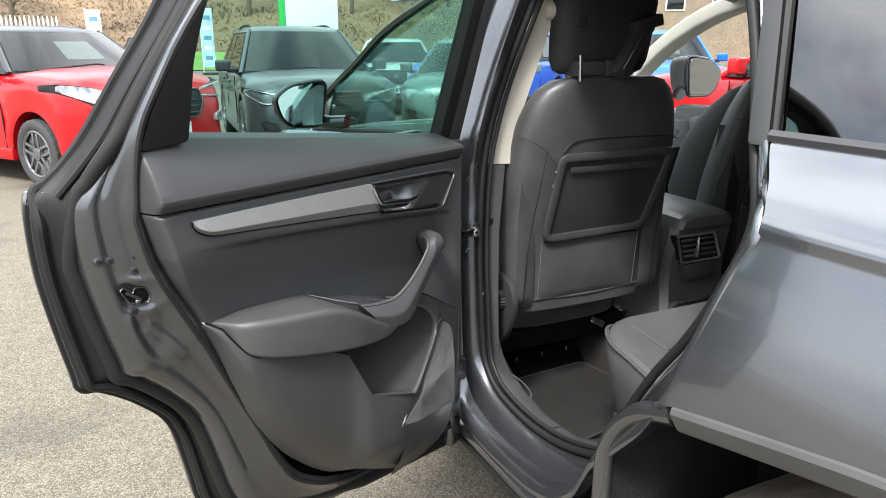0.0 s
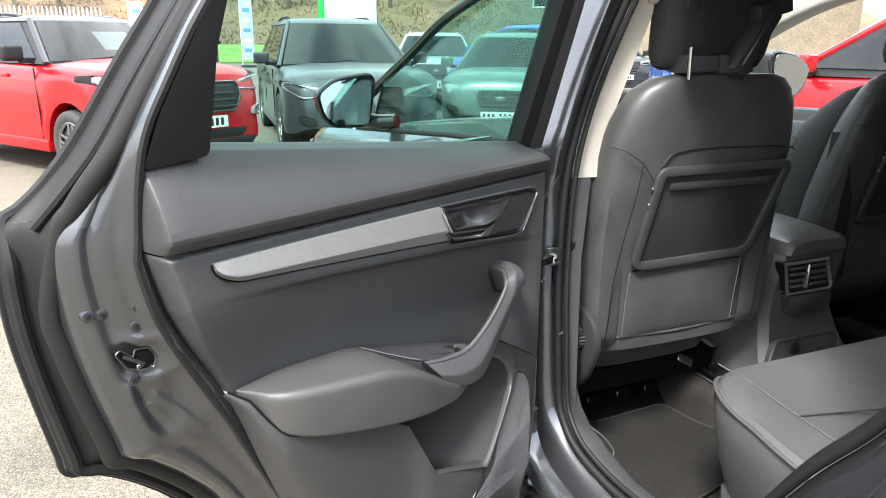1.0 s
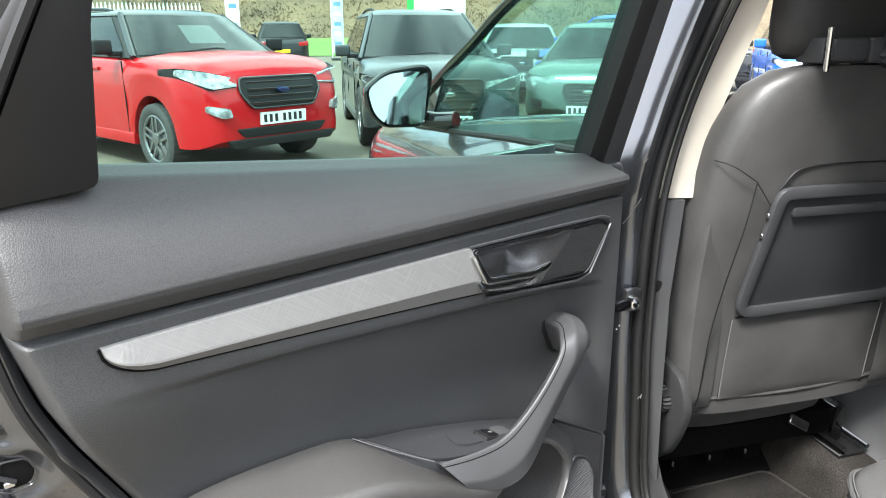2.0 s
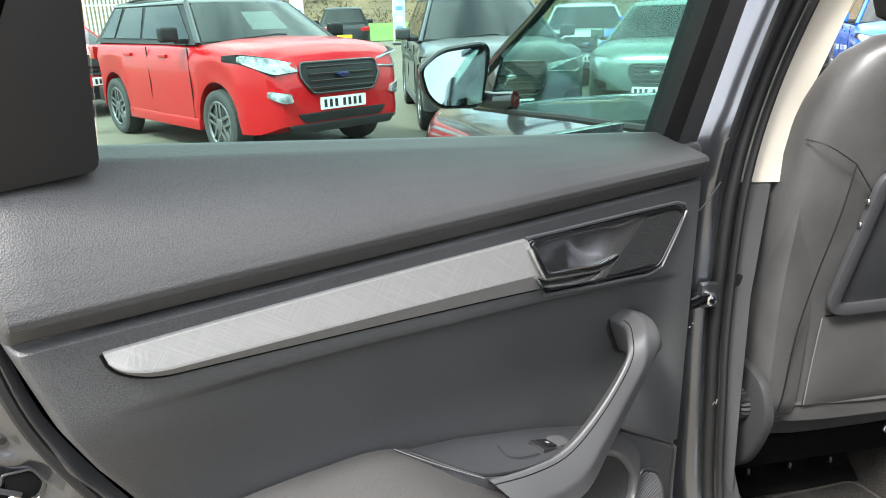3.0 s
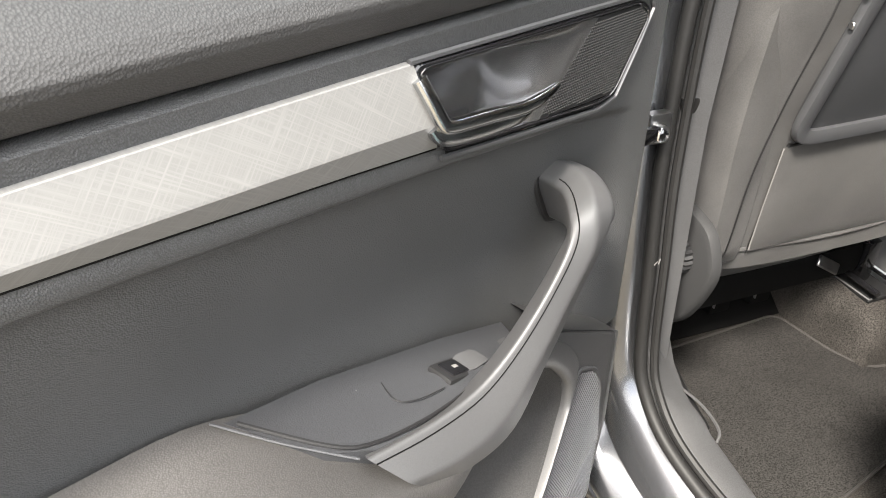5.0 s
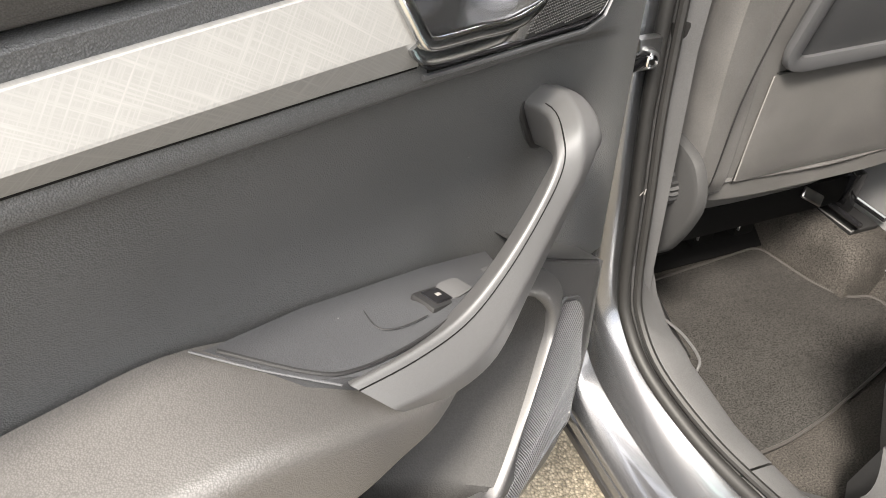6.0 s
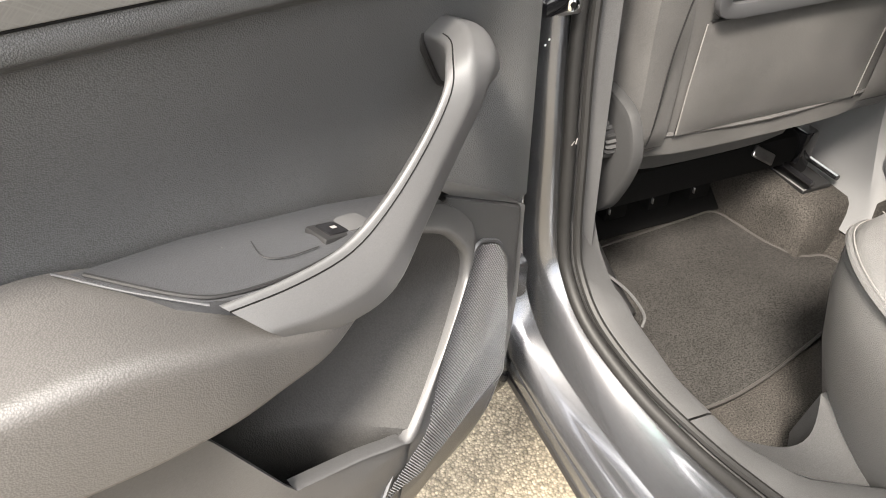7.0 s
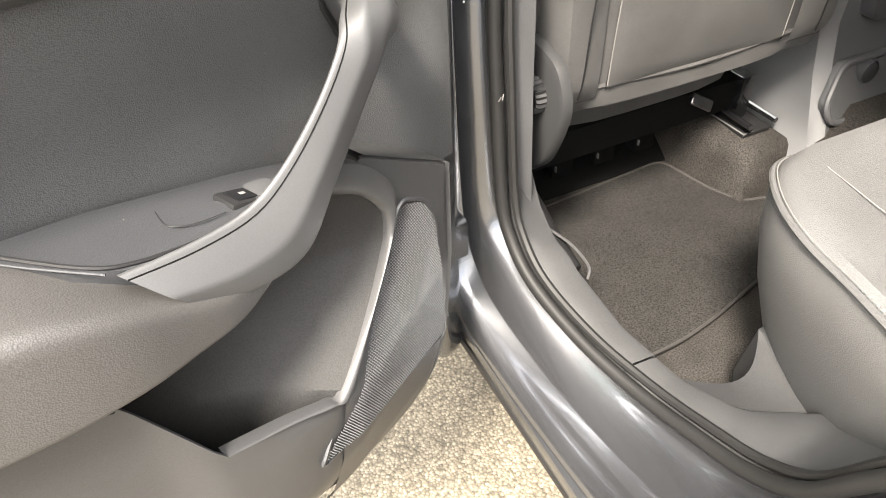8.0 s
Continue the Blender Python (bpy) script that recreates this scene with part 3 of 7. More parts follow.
part("quarter_glass", slab(qg, 0, 0.005, "x", 0, 1, lambda p: tumble(p[1]) + 0.012), PRIVACY, car, "smoked rear quarter glass")
part("pillar_post", slab([(-0.584, 1.185), (-0.6215, 1.185), (-0.550, 1.46), (-0.512, 1.46)], -0.004, 0.05, "x", 0.008, 2, lambda p: tumble(p[1])), TRIM, car, "satin grey pillar cover")
part("roof_rail_side", loft([[(tumble(1.46) + dx, y, 1.46 + dz) for dx, dz in ((-0.02, 0), (0.06, 0.075), (0.10, 0.08), (0.09, 0.02), (0.04, 0))] for y in (0.95, 0.3, -0.4, -1.2, -1.7)]), GRAPHITE, car)


def roof(u, v):
    y = 0.68 - 2.53 * u
    x = 0.31 + 1.24 * v
    return (x, y, 1.535 + 0.075 * (1 - (2 * v - 1) ** 2) - 0.05 * max(0, (0.15 - u) / 0.15) ** 2 - 0.12 * max(0, (u - 0.6) / 0.4) ** 2)


part("roof", sheet(roof, steps(0, 1, 14), steps(0, 1, 12), 0.02), GRAPHITE, car)
part("roof_rail_side", loft([[(2 * MID - tumble(1.46) - dx, y, 1.46 + dz) for dx, dz in ((-0.03, 0), (0.05, 0.078), (0.10, 0.083), (0.09, 0.02), (0.04, 0))] for y in (0.75, 0.3, -0.4, -1.2, -1.7)]), GRAPHITE, car)
part("headlining", sheet(lambda u, v: (lambda p: (p[0], p[1], p[2] - 0.035))(roof(u, v)), steps(0, 1, 14), steps(0, 1, 12)), CREAM, car, "cream cloth headlining")

# right-hand side of the cabin, tail and screen surround
part("side_wall", slab([(1.15, 0.35), (1.2, 1.06), (-1.8, 1.16), (-1.8, 0.35)], 1.72, 1.80, "x", 0.02), HARD, car)
part("side_skin", slab([(2.38, 0.32), (2.38, 0.84), (1.45, 1.0), (1.2, 1.05), (-1.85, 1.12), (-1.85, 0.45)], 1.802, 1.835, "x", 0.01), GRAPHITE, car)
for ya, yb, w in ((0.16, 0.13, 0.10), (-0.75, -0.62, 0.12), (-1.6, -1.35, 0.25)):
    part("side_pillar", loft([[(1.74, ya - w / 2, 1.06), (1.74, ya + w / 2, 1.06), (1.79, ya + w / 2, 1.06), (1.79, ya - w / 2, 1.06)],
                              [(1.55, yb - w / 2, 1.53), (1.55, yb + w / 2, 1.53), (1.60, yb + w / 2, 1.53), (1.60, yb - w / 2, 1.53)]]), CREAM, car)
for ya, yb, w in ((0.16, 0.13, 0.11), (-0.75, -0.62, 0.13), (-1.6, -1.35, 0.26)):
    part("pillar_cover", loft([[(1.792, ya - w / 2, 1.05), (1.792, ya + w / 2, 1.05), (1.80, ya + w / 2, 1.05), (1.80, ya - w / 2, 1.05)],
                               [(1.602, yb - w / 2, 1.53), (1.602, yb + w / 2, 1.53), (1.61, yb + w / 2, 1.53), (1.61, yb - w / 2, 1.53)]]), GLOSSY, car)
part("side_glass", slab([(-0.70, 1.06), (0.11, 1.06), (0.09, 1.50), (-0.58, 1.50)], 0, 0.004, "x", 0, 1, lambda p: 1.765 - 0.40 * (p[1] - 1.06)), PRIVACY, car)
part("side_glass", slab([(-1.55, 1.10), (-0.80, 1.06), (-0.66, 1.50), (-1.35, 1.50)], 0, 0.004, "x", 0, 1, lambda p: 1.765 - 0.40 * (p[1] - 1.06)), PRIVACY, car)
part("side_roof_rail", box((1.48, -1.7, 1.48), (1.56, 0.55, 1.525), 0.02), CREAM, car)
path = smooth_path([(1.74, 1.50, 1.17), (1.68, 1.26, 1.305), (1.60, 1.00, 1.40), (1.54, 0.78, 1.458), (1.48, 0.58, 1.485)], 5)
part("windscreen_pillar", sweep(path, rounded([(-0.04, -0.03), (0.04, -0.03), (0.05, 0.03), (-0.05, 0.03)], 0.012)), CREAM, car, "cream windscreen pillar trim")
part("windscreen_pillar_skin", sweep([p + Vector((0.045, 0.02, 0.012)) for p in path], rounded([(-0.010, -0.012), (0.010, -0.012), (0.010, 0.012), (-0.010, 0.012)], 0.005)), GLOSSY, car)
part("windscreen", sheet(lambda u, v: (MID + (v - 0.5) * (1.62 - 0.40 * u), 1.48 - 0.86 * u - 0.05 * (2 * v - 1) ** 2 * 2, 1.06 + 0.45 * u), steps(0, 1, 6), steps(0, 1, 12)), CLEAR, car)
part("rear_screen", slab([(0.30, 1.06), (1.56, 1.06), (1.46, 1.44), (0.40, 1.44)], -1.868, -1.8605, "y", 0.002), GLOSSY, car)
part("tail_panel", slab([(0.12, 0.4), (1.74, 0.4), (1.74, 1.0), (1.55, 1.5), (0.32, 1.5), (0.12, 1.0)], -1.86, -1.80, "y", 0.02), GRAPHITE, car)

# front door, wing and bonnet seen along the side
def belt_z(y):
    return straight([(0.235, 1.106), (0.60, 1.078), (1.0, 1.040), (1.32, 1.012), (2.42, 0.90)], y)


def front_side(u, v):
    y = 0.235 + (2.42 - 0.235) * u
    z = 0.33 + (belt_z(y) - 0.33) * v
    x = lerp([(0.3, 0.06), (0.5, 0.02), (0.75, 0.0), (0.92, 0.0), (0.99, 0.012), (1.04, 0.035), (1.08, 0.07)], z + (1.08 - belt_z(y)) * v) + 0.5 * max(0, y - 1.9) ** 2 * 2
    return (x, y, z)


part("front_door_skin", sheet(front_side, steps(0, 1, 30), steps(0, 1, 26)), GRAPHITE, car)
part("front_belt_trim", tube([(0.074, y, belt_z(y) + 0.004) for y in (0.235, 0.6, 1.0, 1.32, 1.42)], 0.008, 8), RUBBER, car)
fg = [(0.22, 1.110), (1.40, 1.020), (1.40, 1.088), (1.20, 1.178), (1.02, 1.262), (0.80, 1.362), (0.45, 1.462), (0.20, 1.462)]
part("front_door_glass", slab(fg, 0, 0.004, "x", 0, 1, lambda p: 0.085 + 0.29 * (p[1] - 1.08)), GLASS, car, "green tinted front door glass")
frame_path = smooth_path([(0.078, 1.45, 1.07), (0.100, 1.20, 1.180), (0.128, 1.02, 1.265), (0.153, 0.80, 1.365), (0.185, 0.45, 1.465)], 6)
part("front_window_frame", sweep(frame_path, rounded([(-0.010, -0.011), (0.010, -0.011), (0.010, 0.011), (-0.010, 0.011)], 0.004), (1, 0, 0)), GLOSSY, car)
part("mirror_triangle", slab([(1.22, 1.035), (1.42, 1.018), (1.40, 1.088), (1.22, 1.168)], 0, 0.008, "x", 0.002, 2, lambda p: 0.078 + 0.29 * (p[1] - 1.08)), GLOSSY, car)
part("front_door_post", slab([(0.225, 1.08), (0.30, 1.08), (0.26, 1.46), (0.19, 1.46)], 0, 0.02, "x", 0.004, 2, lambda p: 0.078 + 0.29 * (p[1] - 1.08)), GLOSSY, car)


def bonnet(u, v):
    y, w = 1.28 + 1.14 * u, 2 * v - 1
    return (MID + w * (0.90 - 0.10 * u), y, 1.02 - 0.06 * u - 0.09 * u**3 - 0.075 * abs(w) ** 4)


part("bonnet", sheet(bonnet, steps(0, 1, 16), steps(0, 1, 18), 0.01), GRAPHITE, car)
part("nose", slab([(0.15, 0.25), (1.71, 0.25), (1.75, 0.84), (0.11, 0.84)], 2.36, 2.50, "y", 0.04), GRAPHITE, car)


def door_mirror(s):
    g = group_part("door_mirror", car, "" if s > 0 else "black backed door mirror with clear glass")
    cx = -0.062 if s < 0 else 2 * MID + 0.062
    if s > 0:
        g.matrix_local = Matrix.Translation((cx, 1.25, 1.185)) @ Matrix.Diagonal((1.25, 1.25, 1.2, 1)) @ Matrix.Translation((-cx, -1.075, -1.135))
    out = rounded([(cx - k * s, z) for k, z in ((-0.090, 1.152), (-0.028, 1.197), (0.070, 1.212), (0.094, 1.202), (0.091, 1.156), (0.072, 1.053), (-0.040, 1.054), (-0.075, 1.086))], 0.022, 4)
    rings = []
    c = Vector((cx, 0, 1.135))
    for y, k in ((1.075, 0.98), (1.085, 1.0), (1.12, 0.98), (1.16, 0.86), (1.19, 0.6), (1.20, 0.2)):
        rings.append([(c.x + (x - c.x) * k, y, c.z + (z - c.z) * k) for x, z in out])
    part("mirror_housing", loft(rings), GLOSSY if s < 0 else HARD, g)
    part("mirror_rim", tube([(c.x + (x - c.x) * 0.95, 1.072, c.z + (z - c.z) * 0.96) for x, z in out], 0.007, 8, True, (0, 1, 0)), GLOSSY, g)
    part("mirror_glass", slab([(c.x + (x - c.x) * 0.9, c.z + (z - c.z) * 0.9) for x, z in out], 1.058, 1.063, "y", 0, 1, lambda p: (0.24 * (p[1] - c.z) + 0.05 * (p[0] - c.x)) if s < 0 else -0.09 * (p[1] - c.z)), MIRROR, g)
    part("mirror_foot", sweep(smooth_path([(cx + 0.06 * -s, 1.12, 1.075), (cx + 0.10 * -s, 1.08, 1.065), (cx + 0.15 * -s, 1.03, 1.07)], 4), disc(0.024, 10)), GLOSSY, g)


door_mirror(-1)
door_mirror(1)

# ---- cabin floor and console ----
part("cabin_floor", slab([(0.26, -0.6), (1.75, -0.6), (1.75, 1.2), (0.16, 1.2), (0.17, 0.3)], 0.30, 0.35, "z"), FLOORCARPET, car, "charcoal carpeted floor")
CONSOLE = material("grey_console_plastic", (0.076, 0.077, 0.080), 0.46, 0, 0, 0.06, 10, 0.15, 1200, 0.12)
tunnel = []
for y in steps(-0.2, 1.2, 12):
    tunnel.append([(0.70, y, 0.34), (0.76, y, 0.46), (0.83, y, 0.51), (1.03, y, 0.51), (1.10, y, 0.46), (1.16, y, 0.34)])
part("floor_tunnel", loft(tunnel), FLOORCARPET, car)
# step coloured near-black to stand for the deep shade under the seat
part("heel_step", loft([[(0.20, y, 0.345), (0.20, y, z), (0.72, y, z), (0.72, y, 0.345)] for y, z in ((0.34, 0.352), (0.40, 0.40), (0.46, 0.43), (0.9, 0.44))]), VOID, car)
hump = []
for w in [0.0, 0.006, 0.016, 0.03, 0.05, 0.08] + steps(0.12, 1, 8):
    y = 0.158 + 0.34 * w
    rise = math.sqrt(max(0.0, 1 - (1 - min(1.0, w / 0.08)) ** 2))
    z = 0.346 + (0.104 + 0.02 * w) * rise
    s, r = 0.022 * (1 - w), 0.035 * rise
    hump.append([(0.615 + s, y, 0.345), (0.622 + s, y, z - r), (0.628 + s, y, z - r * 0.45), (0.640 + s, y, z - r * 0.12), (0.658 + s, y, z), (0.735, y, z), (0.765, y, z - r * 0.15), (0.785, y, z - r * 0.5), (0.80, y, 0.345)])
part("rail_hump", loft(hump), FLOORCARPET, car, "carpeted hump under the seat rail")
part("seat_rail", box((0.672, 0.215, 0.452), (0.735, 0.9, 0.462), 0.002, 1), PITCH, car)
for x in (0.672, 0.728):
    part("rail_side", tube([(x + 0.004, 0.207, 0.478), (x + 0.004, 0.30, 0.480), (x + 0.004, 0.9, 0.482)], 0.0055, 8), GLOSSY, car)
part("rail_lever", box((-0.022, -0.003, -0.010), (0.022, 0.003, 0.010), 0.002, 1, None, pose(0.596, 0.255, 0.527, -35, 28, -20)), STEEL, car, "bare steel seat lever")
part("rail_bracket", box((0.69, 0.26, 0.46), (0.72, 0.42, 0.545), 0.008, 2), GLOSSY, car)
for x in (0.36, 0.45, 0.54):
    # brackets share the near-black that paints the under-seat shade
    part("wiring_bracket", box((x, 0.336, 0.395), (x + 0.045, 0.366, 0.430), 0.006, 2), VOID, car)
    part("wiring_clip", box((x + 0.004, 0.332, 0.412), (x + 0.007, 0.338, 0.424), 0.001, 1), STEEL, car)

SATINCHROME = material("satin_chrome", (0.62, 0.63, 0.64), 0.38, 0.9, 0, 0.03, 10)
con = group_part("console", car)
crow = []
for y, hw, top in ((0.185, 0.100, 0.832), (0.20, 0.112, 0.842), (0.30, 0.118, 0.846), (0.50, 0.118, 0.846), (0.55, 0.11, 0.83), (0.56, 0.10, 0.80)):
    crow.append([(MID - hw, y, 0.80), (MID - hw + 0.012, y, top - 0.012), (MID - hw + 0.04, y, top), (MID + hw - 0.04, y, top), (MID + hw - 0.012, y, top - 0.012), (MID + hw, y, 0.80)])
part("console_lid", bev(loft(crow), 0.004), LEATHER, con, "padded black armrest lid")
bl = []
for z, yb, hw in ((0.40, 0.10, 0.200), (0.46, 0.13, 0.175), (0.55, 0.185, 0.140), (0.63, 0.215, 0.122), (0.70, 0.212, 0.122), (0.79, 0.195, 0.118), (0.80, 0.20, 0.115)):
    bl.append([(MID - hw - 0.02, yb + 0.6, z), (MID - hw - 0.004, yb + 0.02, z), (MID - hw + 0.015, yb, z), (MID + hw - 0.015, yb, z), (MID + hw + 0.004, yb + 0.02, z), (MID + hw + 0.02, yb + 0.6, z)])
part("console_body", loft(bl), CONSOLE, con)
part("vent_frame", sweep([(x, yy, z) for x, z, yy in ((MID - 0.130, 0.786, 0.170), (MID + 0.013, 0.786, 0.170), (MID + 0.058, 0.706, 0.184), (MID + 0.054, 0.698, 0.186), (MID - 0.090, 0.698, 0.186))], disc(0.0050, 8), (0, 1, 0), True), SATINCHROME, con)
part("vent_box", slab([(MID - 0.124, 0.782), (MID + 0.010, 0.782), (MID + 0.052, 0.701), (MID - 0.088, 0.701)], 0.180, 0.215, "y", 0, 1, lambda p: 0.12 * (0.73 - p[1])), PITCH, con)
for k in range(4):
    z = 0.716 + 0.017 * k
    lead = -0.117 + 0.032 * (0.782 - z) / 0.08
    for xa, xb in ((lead, lead + 0.060), (lead + 0.068, lead + 0.127)):
        part("vent_slat", box((MID + xa, 0.174 + 0.12 * (0.73 - z), z), (MID + xb, 0.190 + 0.12 * (0.73 - z), z + 0.0065), 0.001, 1), CONSOLE, con)
part("vent_slider", box((MID - 0.047, 0.170, 0.712), (MID - 0.041, 0.188, 0.776), 0.002, 1), SATINCHROME, con)
part("switch_panel", slab(rounded([(MID - 0.082, 0.690), (MID + 0.050, 0.690), (MID + 0.045, 0.635), (MID - 0.066, 0.635)], 0.012), 0.186, 0.215, "y", 0.003), SMOOTH, con)
sk = [(MID - 0.16, 0.52), (MID - 0.115, 0.575), (MID + 0.1, 0.575), (MID + 0.1, 0.49), (MID - 0.15, 0.49)]
part("socket_panel", slab(rounded(sk, 0.012), 0.145, 0.16, "y", 0.003, 2, lambda p: 0.45 * (p[1] - 0.5)), CONSOLE, con)
part("socket_rim", tube([(x, 0.143 + 0.45 * (z - 0.5), z) for x, z in rounded(sk, 0.02)], 0.006, 8, True, (0, 1, 0)), CONSOLE, con)
part("socket_cover", cyl((MID - 0.064, 0.158, 0.556), (MID - 0.064, 0.185, 0.556), 0.020, 20, None, 0.004), SMOOTH, con)

dash = [[(0.10, 1.02, 0.72), (0.10, 0.98, 0.90), (0.10, 1.06, 1.0), (0.10, 1.3, 1.02), (0.10, 1.3, 0.6)], [(1.76, 1.02, 0.72), (1.76, 0.98, 0.90), (1.76, 1.06, 1.0), (1.76, 1.3, 1.02), (1.76, 1.3, 0.6)]]
part("dashboard", bev(loft(dash), 0.03, 3), PITCH, car, "black plastic dashboard")
part("door_card", slab([(0.2, 0.4), (1.05, 0.4), (1.05, 1.02), (0.2, 1.06)], 1.66, 1.715, "x", 0.02), HARD, car)
part("door_card_handle", box((1.64, 0.55, 0.85), (1.662, 0.85, 0.90), 0.008), SMOOTH, car)



# ---- seats ----
def pad_ring(xc, yc, z, hw, hd, n=28, p=3.2):
    """A rounded-square ring."""
    out = []
    for k in range(n):
        a = 2 * math.pi * k / n
        c, s = math.cos(a), math.sin(a)
        q = (abs(c) ** p + abs(s) ** p) ** (-1 / p)
        out.append((xc + hw * c * q, yc + hd * s * q, z))
    return out


def seat_y(z):
    """The rear face of the seat back."""
    return lerp([(0.60, 0.178), (0.80, 0.168), (1.05, 0.118), (1.25, 0.09), (1.5, 0.06)], z)


def front_seat(xc, s):
    g = group_part("front_seat", car, "black covered front seat with a hard plastic back shell", Matrix.Translation((0, 0.12 if s > 0 else 0, 0)))
    rows = [(0.632, 0.205, 0.035), (0.637, 0.235, 0.05), (0.655, 0.255, 0.06), (0.72, 0.262, 0.066), (0.80, 0.265, 0.07), (0.90, 0.262, 0.072), (1.00, 0.258, 0.072), (1.08, 0.250, 0.07),
            (1.13, 0.238, 0.066), (1.18, 0.220, 0.06), (1.215, 0.198, 0.055), (1.238, 0.165, 0.045), (1.247, 0.12, 0.03)]
    part("backrest", loft([pad_ring(xc, seat_y(z) + hd, z, hw, hd, 36) for z, hw, hd in rows]), FABRIC, g)
    # side bolsters reach forward
    for k in (-1, 1):
        rw = [(0.66, 0.05, 0.05), (0.70, 0.052, 0.09), (0.85, 0.052, 0.105), (1.0, 0.050, 0.10), (1.08, 0.046, 0.085), (1.14, 0.038, 0.062), (1.185, 0.028, 0.038), (1.205, 0.012, 0.016)]
        # bolsters carry the cabin shade in their colour
        part("bolster", loft([pad_ring(xc + k * 0.206 * (1 - 0.9 * max(0, z - 1.05)), seat_y(z) + 0.065 + hd, z, hw, hd, 20, 2.4) for z, hw, hd in rw]), DARKCLOTH, g, "side bolster darkened for cabin shade")
    def roll(k):
        def f(u, v):
            z = 0.652 + 0.43 * u
            fade = min(1, u / 0.06) ** 0.7 * (1 - ease((u - 0.15) / 0.75)) if 0 < u < 1 else 0.0
            xo = 0.176 + 0.084 * v - 0.012 * max(0, u - 0.6)
            return (xc + k * xo, seat_y(z) + 0.003 - 0.017 * fade * math.sin(math.pi * min(1, 0.06 + 0.80 * v)) ** 0.8 + 0.055 * max(0, (v - 0.72) / 0.28) ** 2 + 0.035 * u ** 2, z)

        return f

    for k in (-1, 1):
        # far seat's roll is darkened for cabin shade; near one keeps its cover
        part("side_roll", sheet(roll(k), steps(0, 1, 26), steps(0, 1, 12)), FABRIC if s < 0 else DARKCLOTH, g, "padded side roll")
    # raised piping: seams across and down the back
    def seam(pts, r=0.0022, mat=PITCH, name="seam"):
        part(name, tube(smooth_path([(xc + x, seat_y(z) - 0.0005 + d, z) for x, z, d in pts], 4), r * 0.5, 6, up=(0, 1, 0)), mat, g)

    seam([(-0.155, 0.826, 0), (0, 0.830, 0), (0.15, 0.826, 0)], 0.004)
    for k in (-1, 1):
        seam([(k * 0.16, 0.660, 0.003), (k * 0.157, 0.74, 0.001), (k * 0.155, 0.826, 0.0)], 0.0018)
        seam([(k * 0.214, 0.665, -0.009), (k * 0.212, 0.70, -0.0135), (k * 0.210, 0.80, -0.0135), (k * 0.206, 0.90, -0.0135), (k * 0.200, 1.0, -0.011), (k * 0.19, 1.075, 0.0)], 0.0024)
        seam([(k * 0.19, 1.075, 0.001), (k * 0.15, 1.03, 0.0)], 0.0018)
        seam([(k * 0.19, 1.075, 0.001), (k * 0.23, 1.10, 0.012), (k * 0.245, 1.105, 0.04)], 0.0018)
    seam([(-0.155, 1.02, 0), (-0.135, 1.075, 0), (-0.09, 1.096, 0), (0.09, 1.096, 0), (0.19, 1.092, 0), (0.24, 1.08, 0.02)], 0.003)
    hem = [(xc - 0.235, seat_y(0.66) + 0.01, 0.668), (xc, seat_y(0.66) - 0.001, 0.662), (xc + 0.235, seat_y(0.66) + 0.01, 0.668)]
    part("hem", tube(smooth_path(hem, 5), 0.004, 6), FABRIC, g)
    def pocket(u, v):
        x, z = -0.160 + 0.316 * u, 0.666 + 0.160 * v
        puff = (math.sin(math.pi * u) ** 0.55) * (math.sin(math.pi * v) ** 0.6) if 0 < u < 1 and 0 < v < 1 else 0.0
        return (xc + x, seat_y(z) - 0.0015 - 0.011 * puff * (1.15 - 0.4 * v), z)

    part("map_pocket", sheet(pocket, steps(0, 1, 30), steps(0, 1, 18)), FABRIC, g, "stitched pocket below the shell")
    for k in (-0.1605, 0.1565):
        seam([(k, 0.668, -0.001), (k, 0.74, -0.0015), (k, 0.824, -0.0015)], 0.0022, THREAD, "stitching")
    # the hard shell
    tl, tr, br, bl = (-0.147, 1.055), (0.205, 1.055), (0.165, 0.858), (-0.16, 0.848)
    outline = rounded([tl, tr, br, (0.140, 0.845), (-0.14, 0.84), bl], 0.018, 4)
    part("back_shell", slab([(xc + x, z) for x, z in outline], 0.0, 0.012, "y", 0.003, 2, lambda p: seat_y(p[1]) - 0.006), HARD, g, "hard black plastic seat back shell")
    rim = [(xc + x * 0.985 + 0.0, seat_y(z) - 0.008, z) for x, z in outline]
    part("shell_rim", sweep(rim, rounded([(-0.010, -0.006), (0.010, -0.006), (0.010, 0.006), (-0.010, 0.006)], 0.004, 2), (0, 1, 0), True), SMOOTH, g)
    bar = rounded([(-0.115, 1.030), (0.165, 1.028), (0.155, 1.012), (-0.115, 1.014)], 0.006, 3)
    part("shell_slot", slab([(xc + x, z) for x, z in bar], 0, 0.008, "y", 0.002, 2, lambda p: seat_y(p[1]) - 0.011), SMOOTH, g)
    for z in (1.02, 0.985):
        part("shell_clip", box((xc - 0.163, seat_y(z) - 0.012, z - 0.004), (xc - 0.1605, seat_y(z) - 0.005, z + 0.004), 0.001, 1), STEEL, g)
    # headrest and posts
    hr = [(1.254, 0.110, 0.030), (1.262, 0.126, 0.045), (1.285, 0.136, 0.053), (1.31, 0.139, 0.055), (1.36, 0.142, 0.056), (1.42, 0.145, 0.056), (1.47, 0.135, 0.05), (1.49, 0.11, 0.035)]
    hx = xc - 0.025
    part("headrest", loft([pad_ring(hx, seat_y(z) + 0.065, z, hw, hd, 30, 2.8) for z, hw, hd in hr]), DARKCLOTH, g, "black cloth headrest")
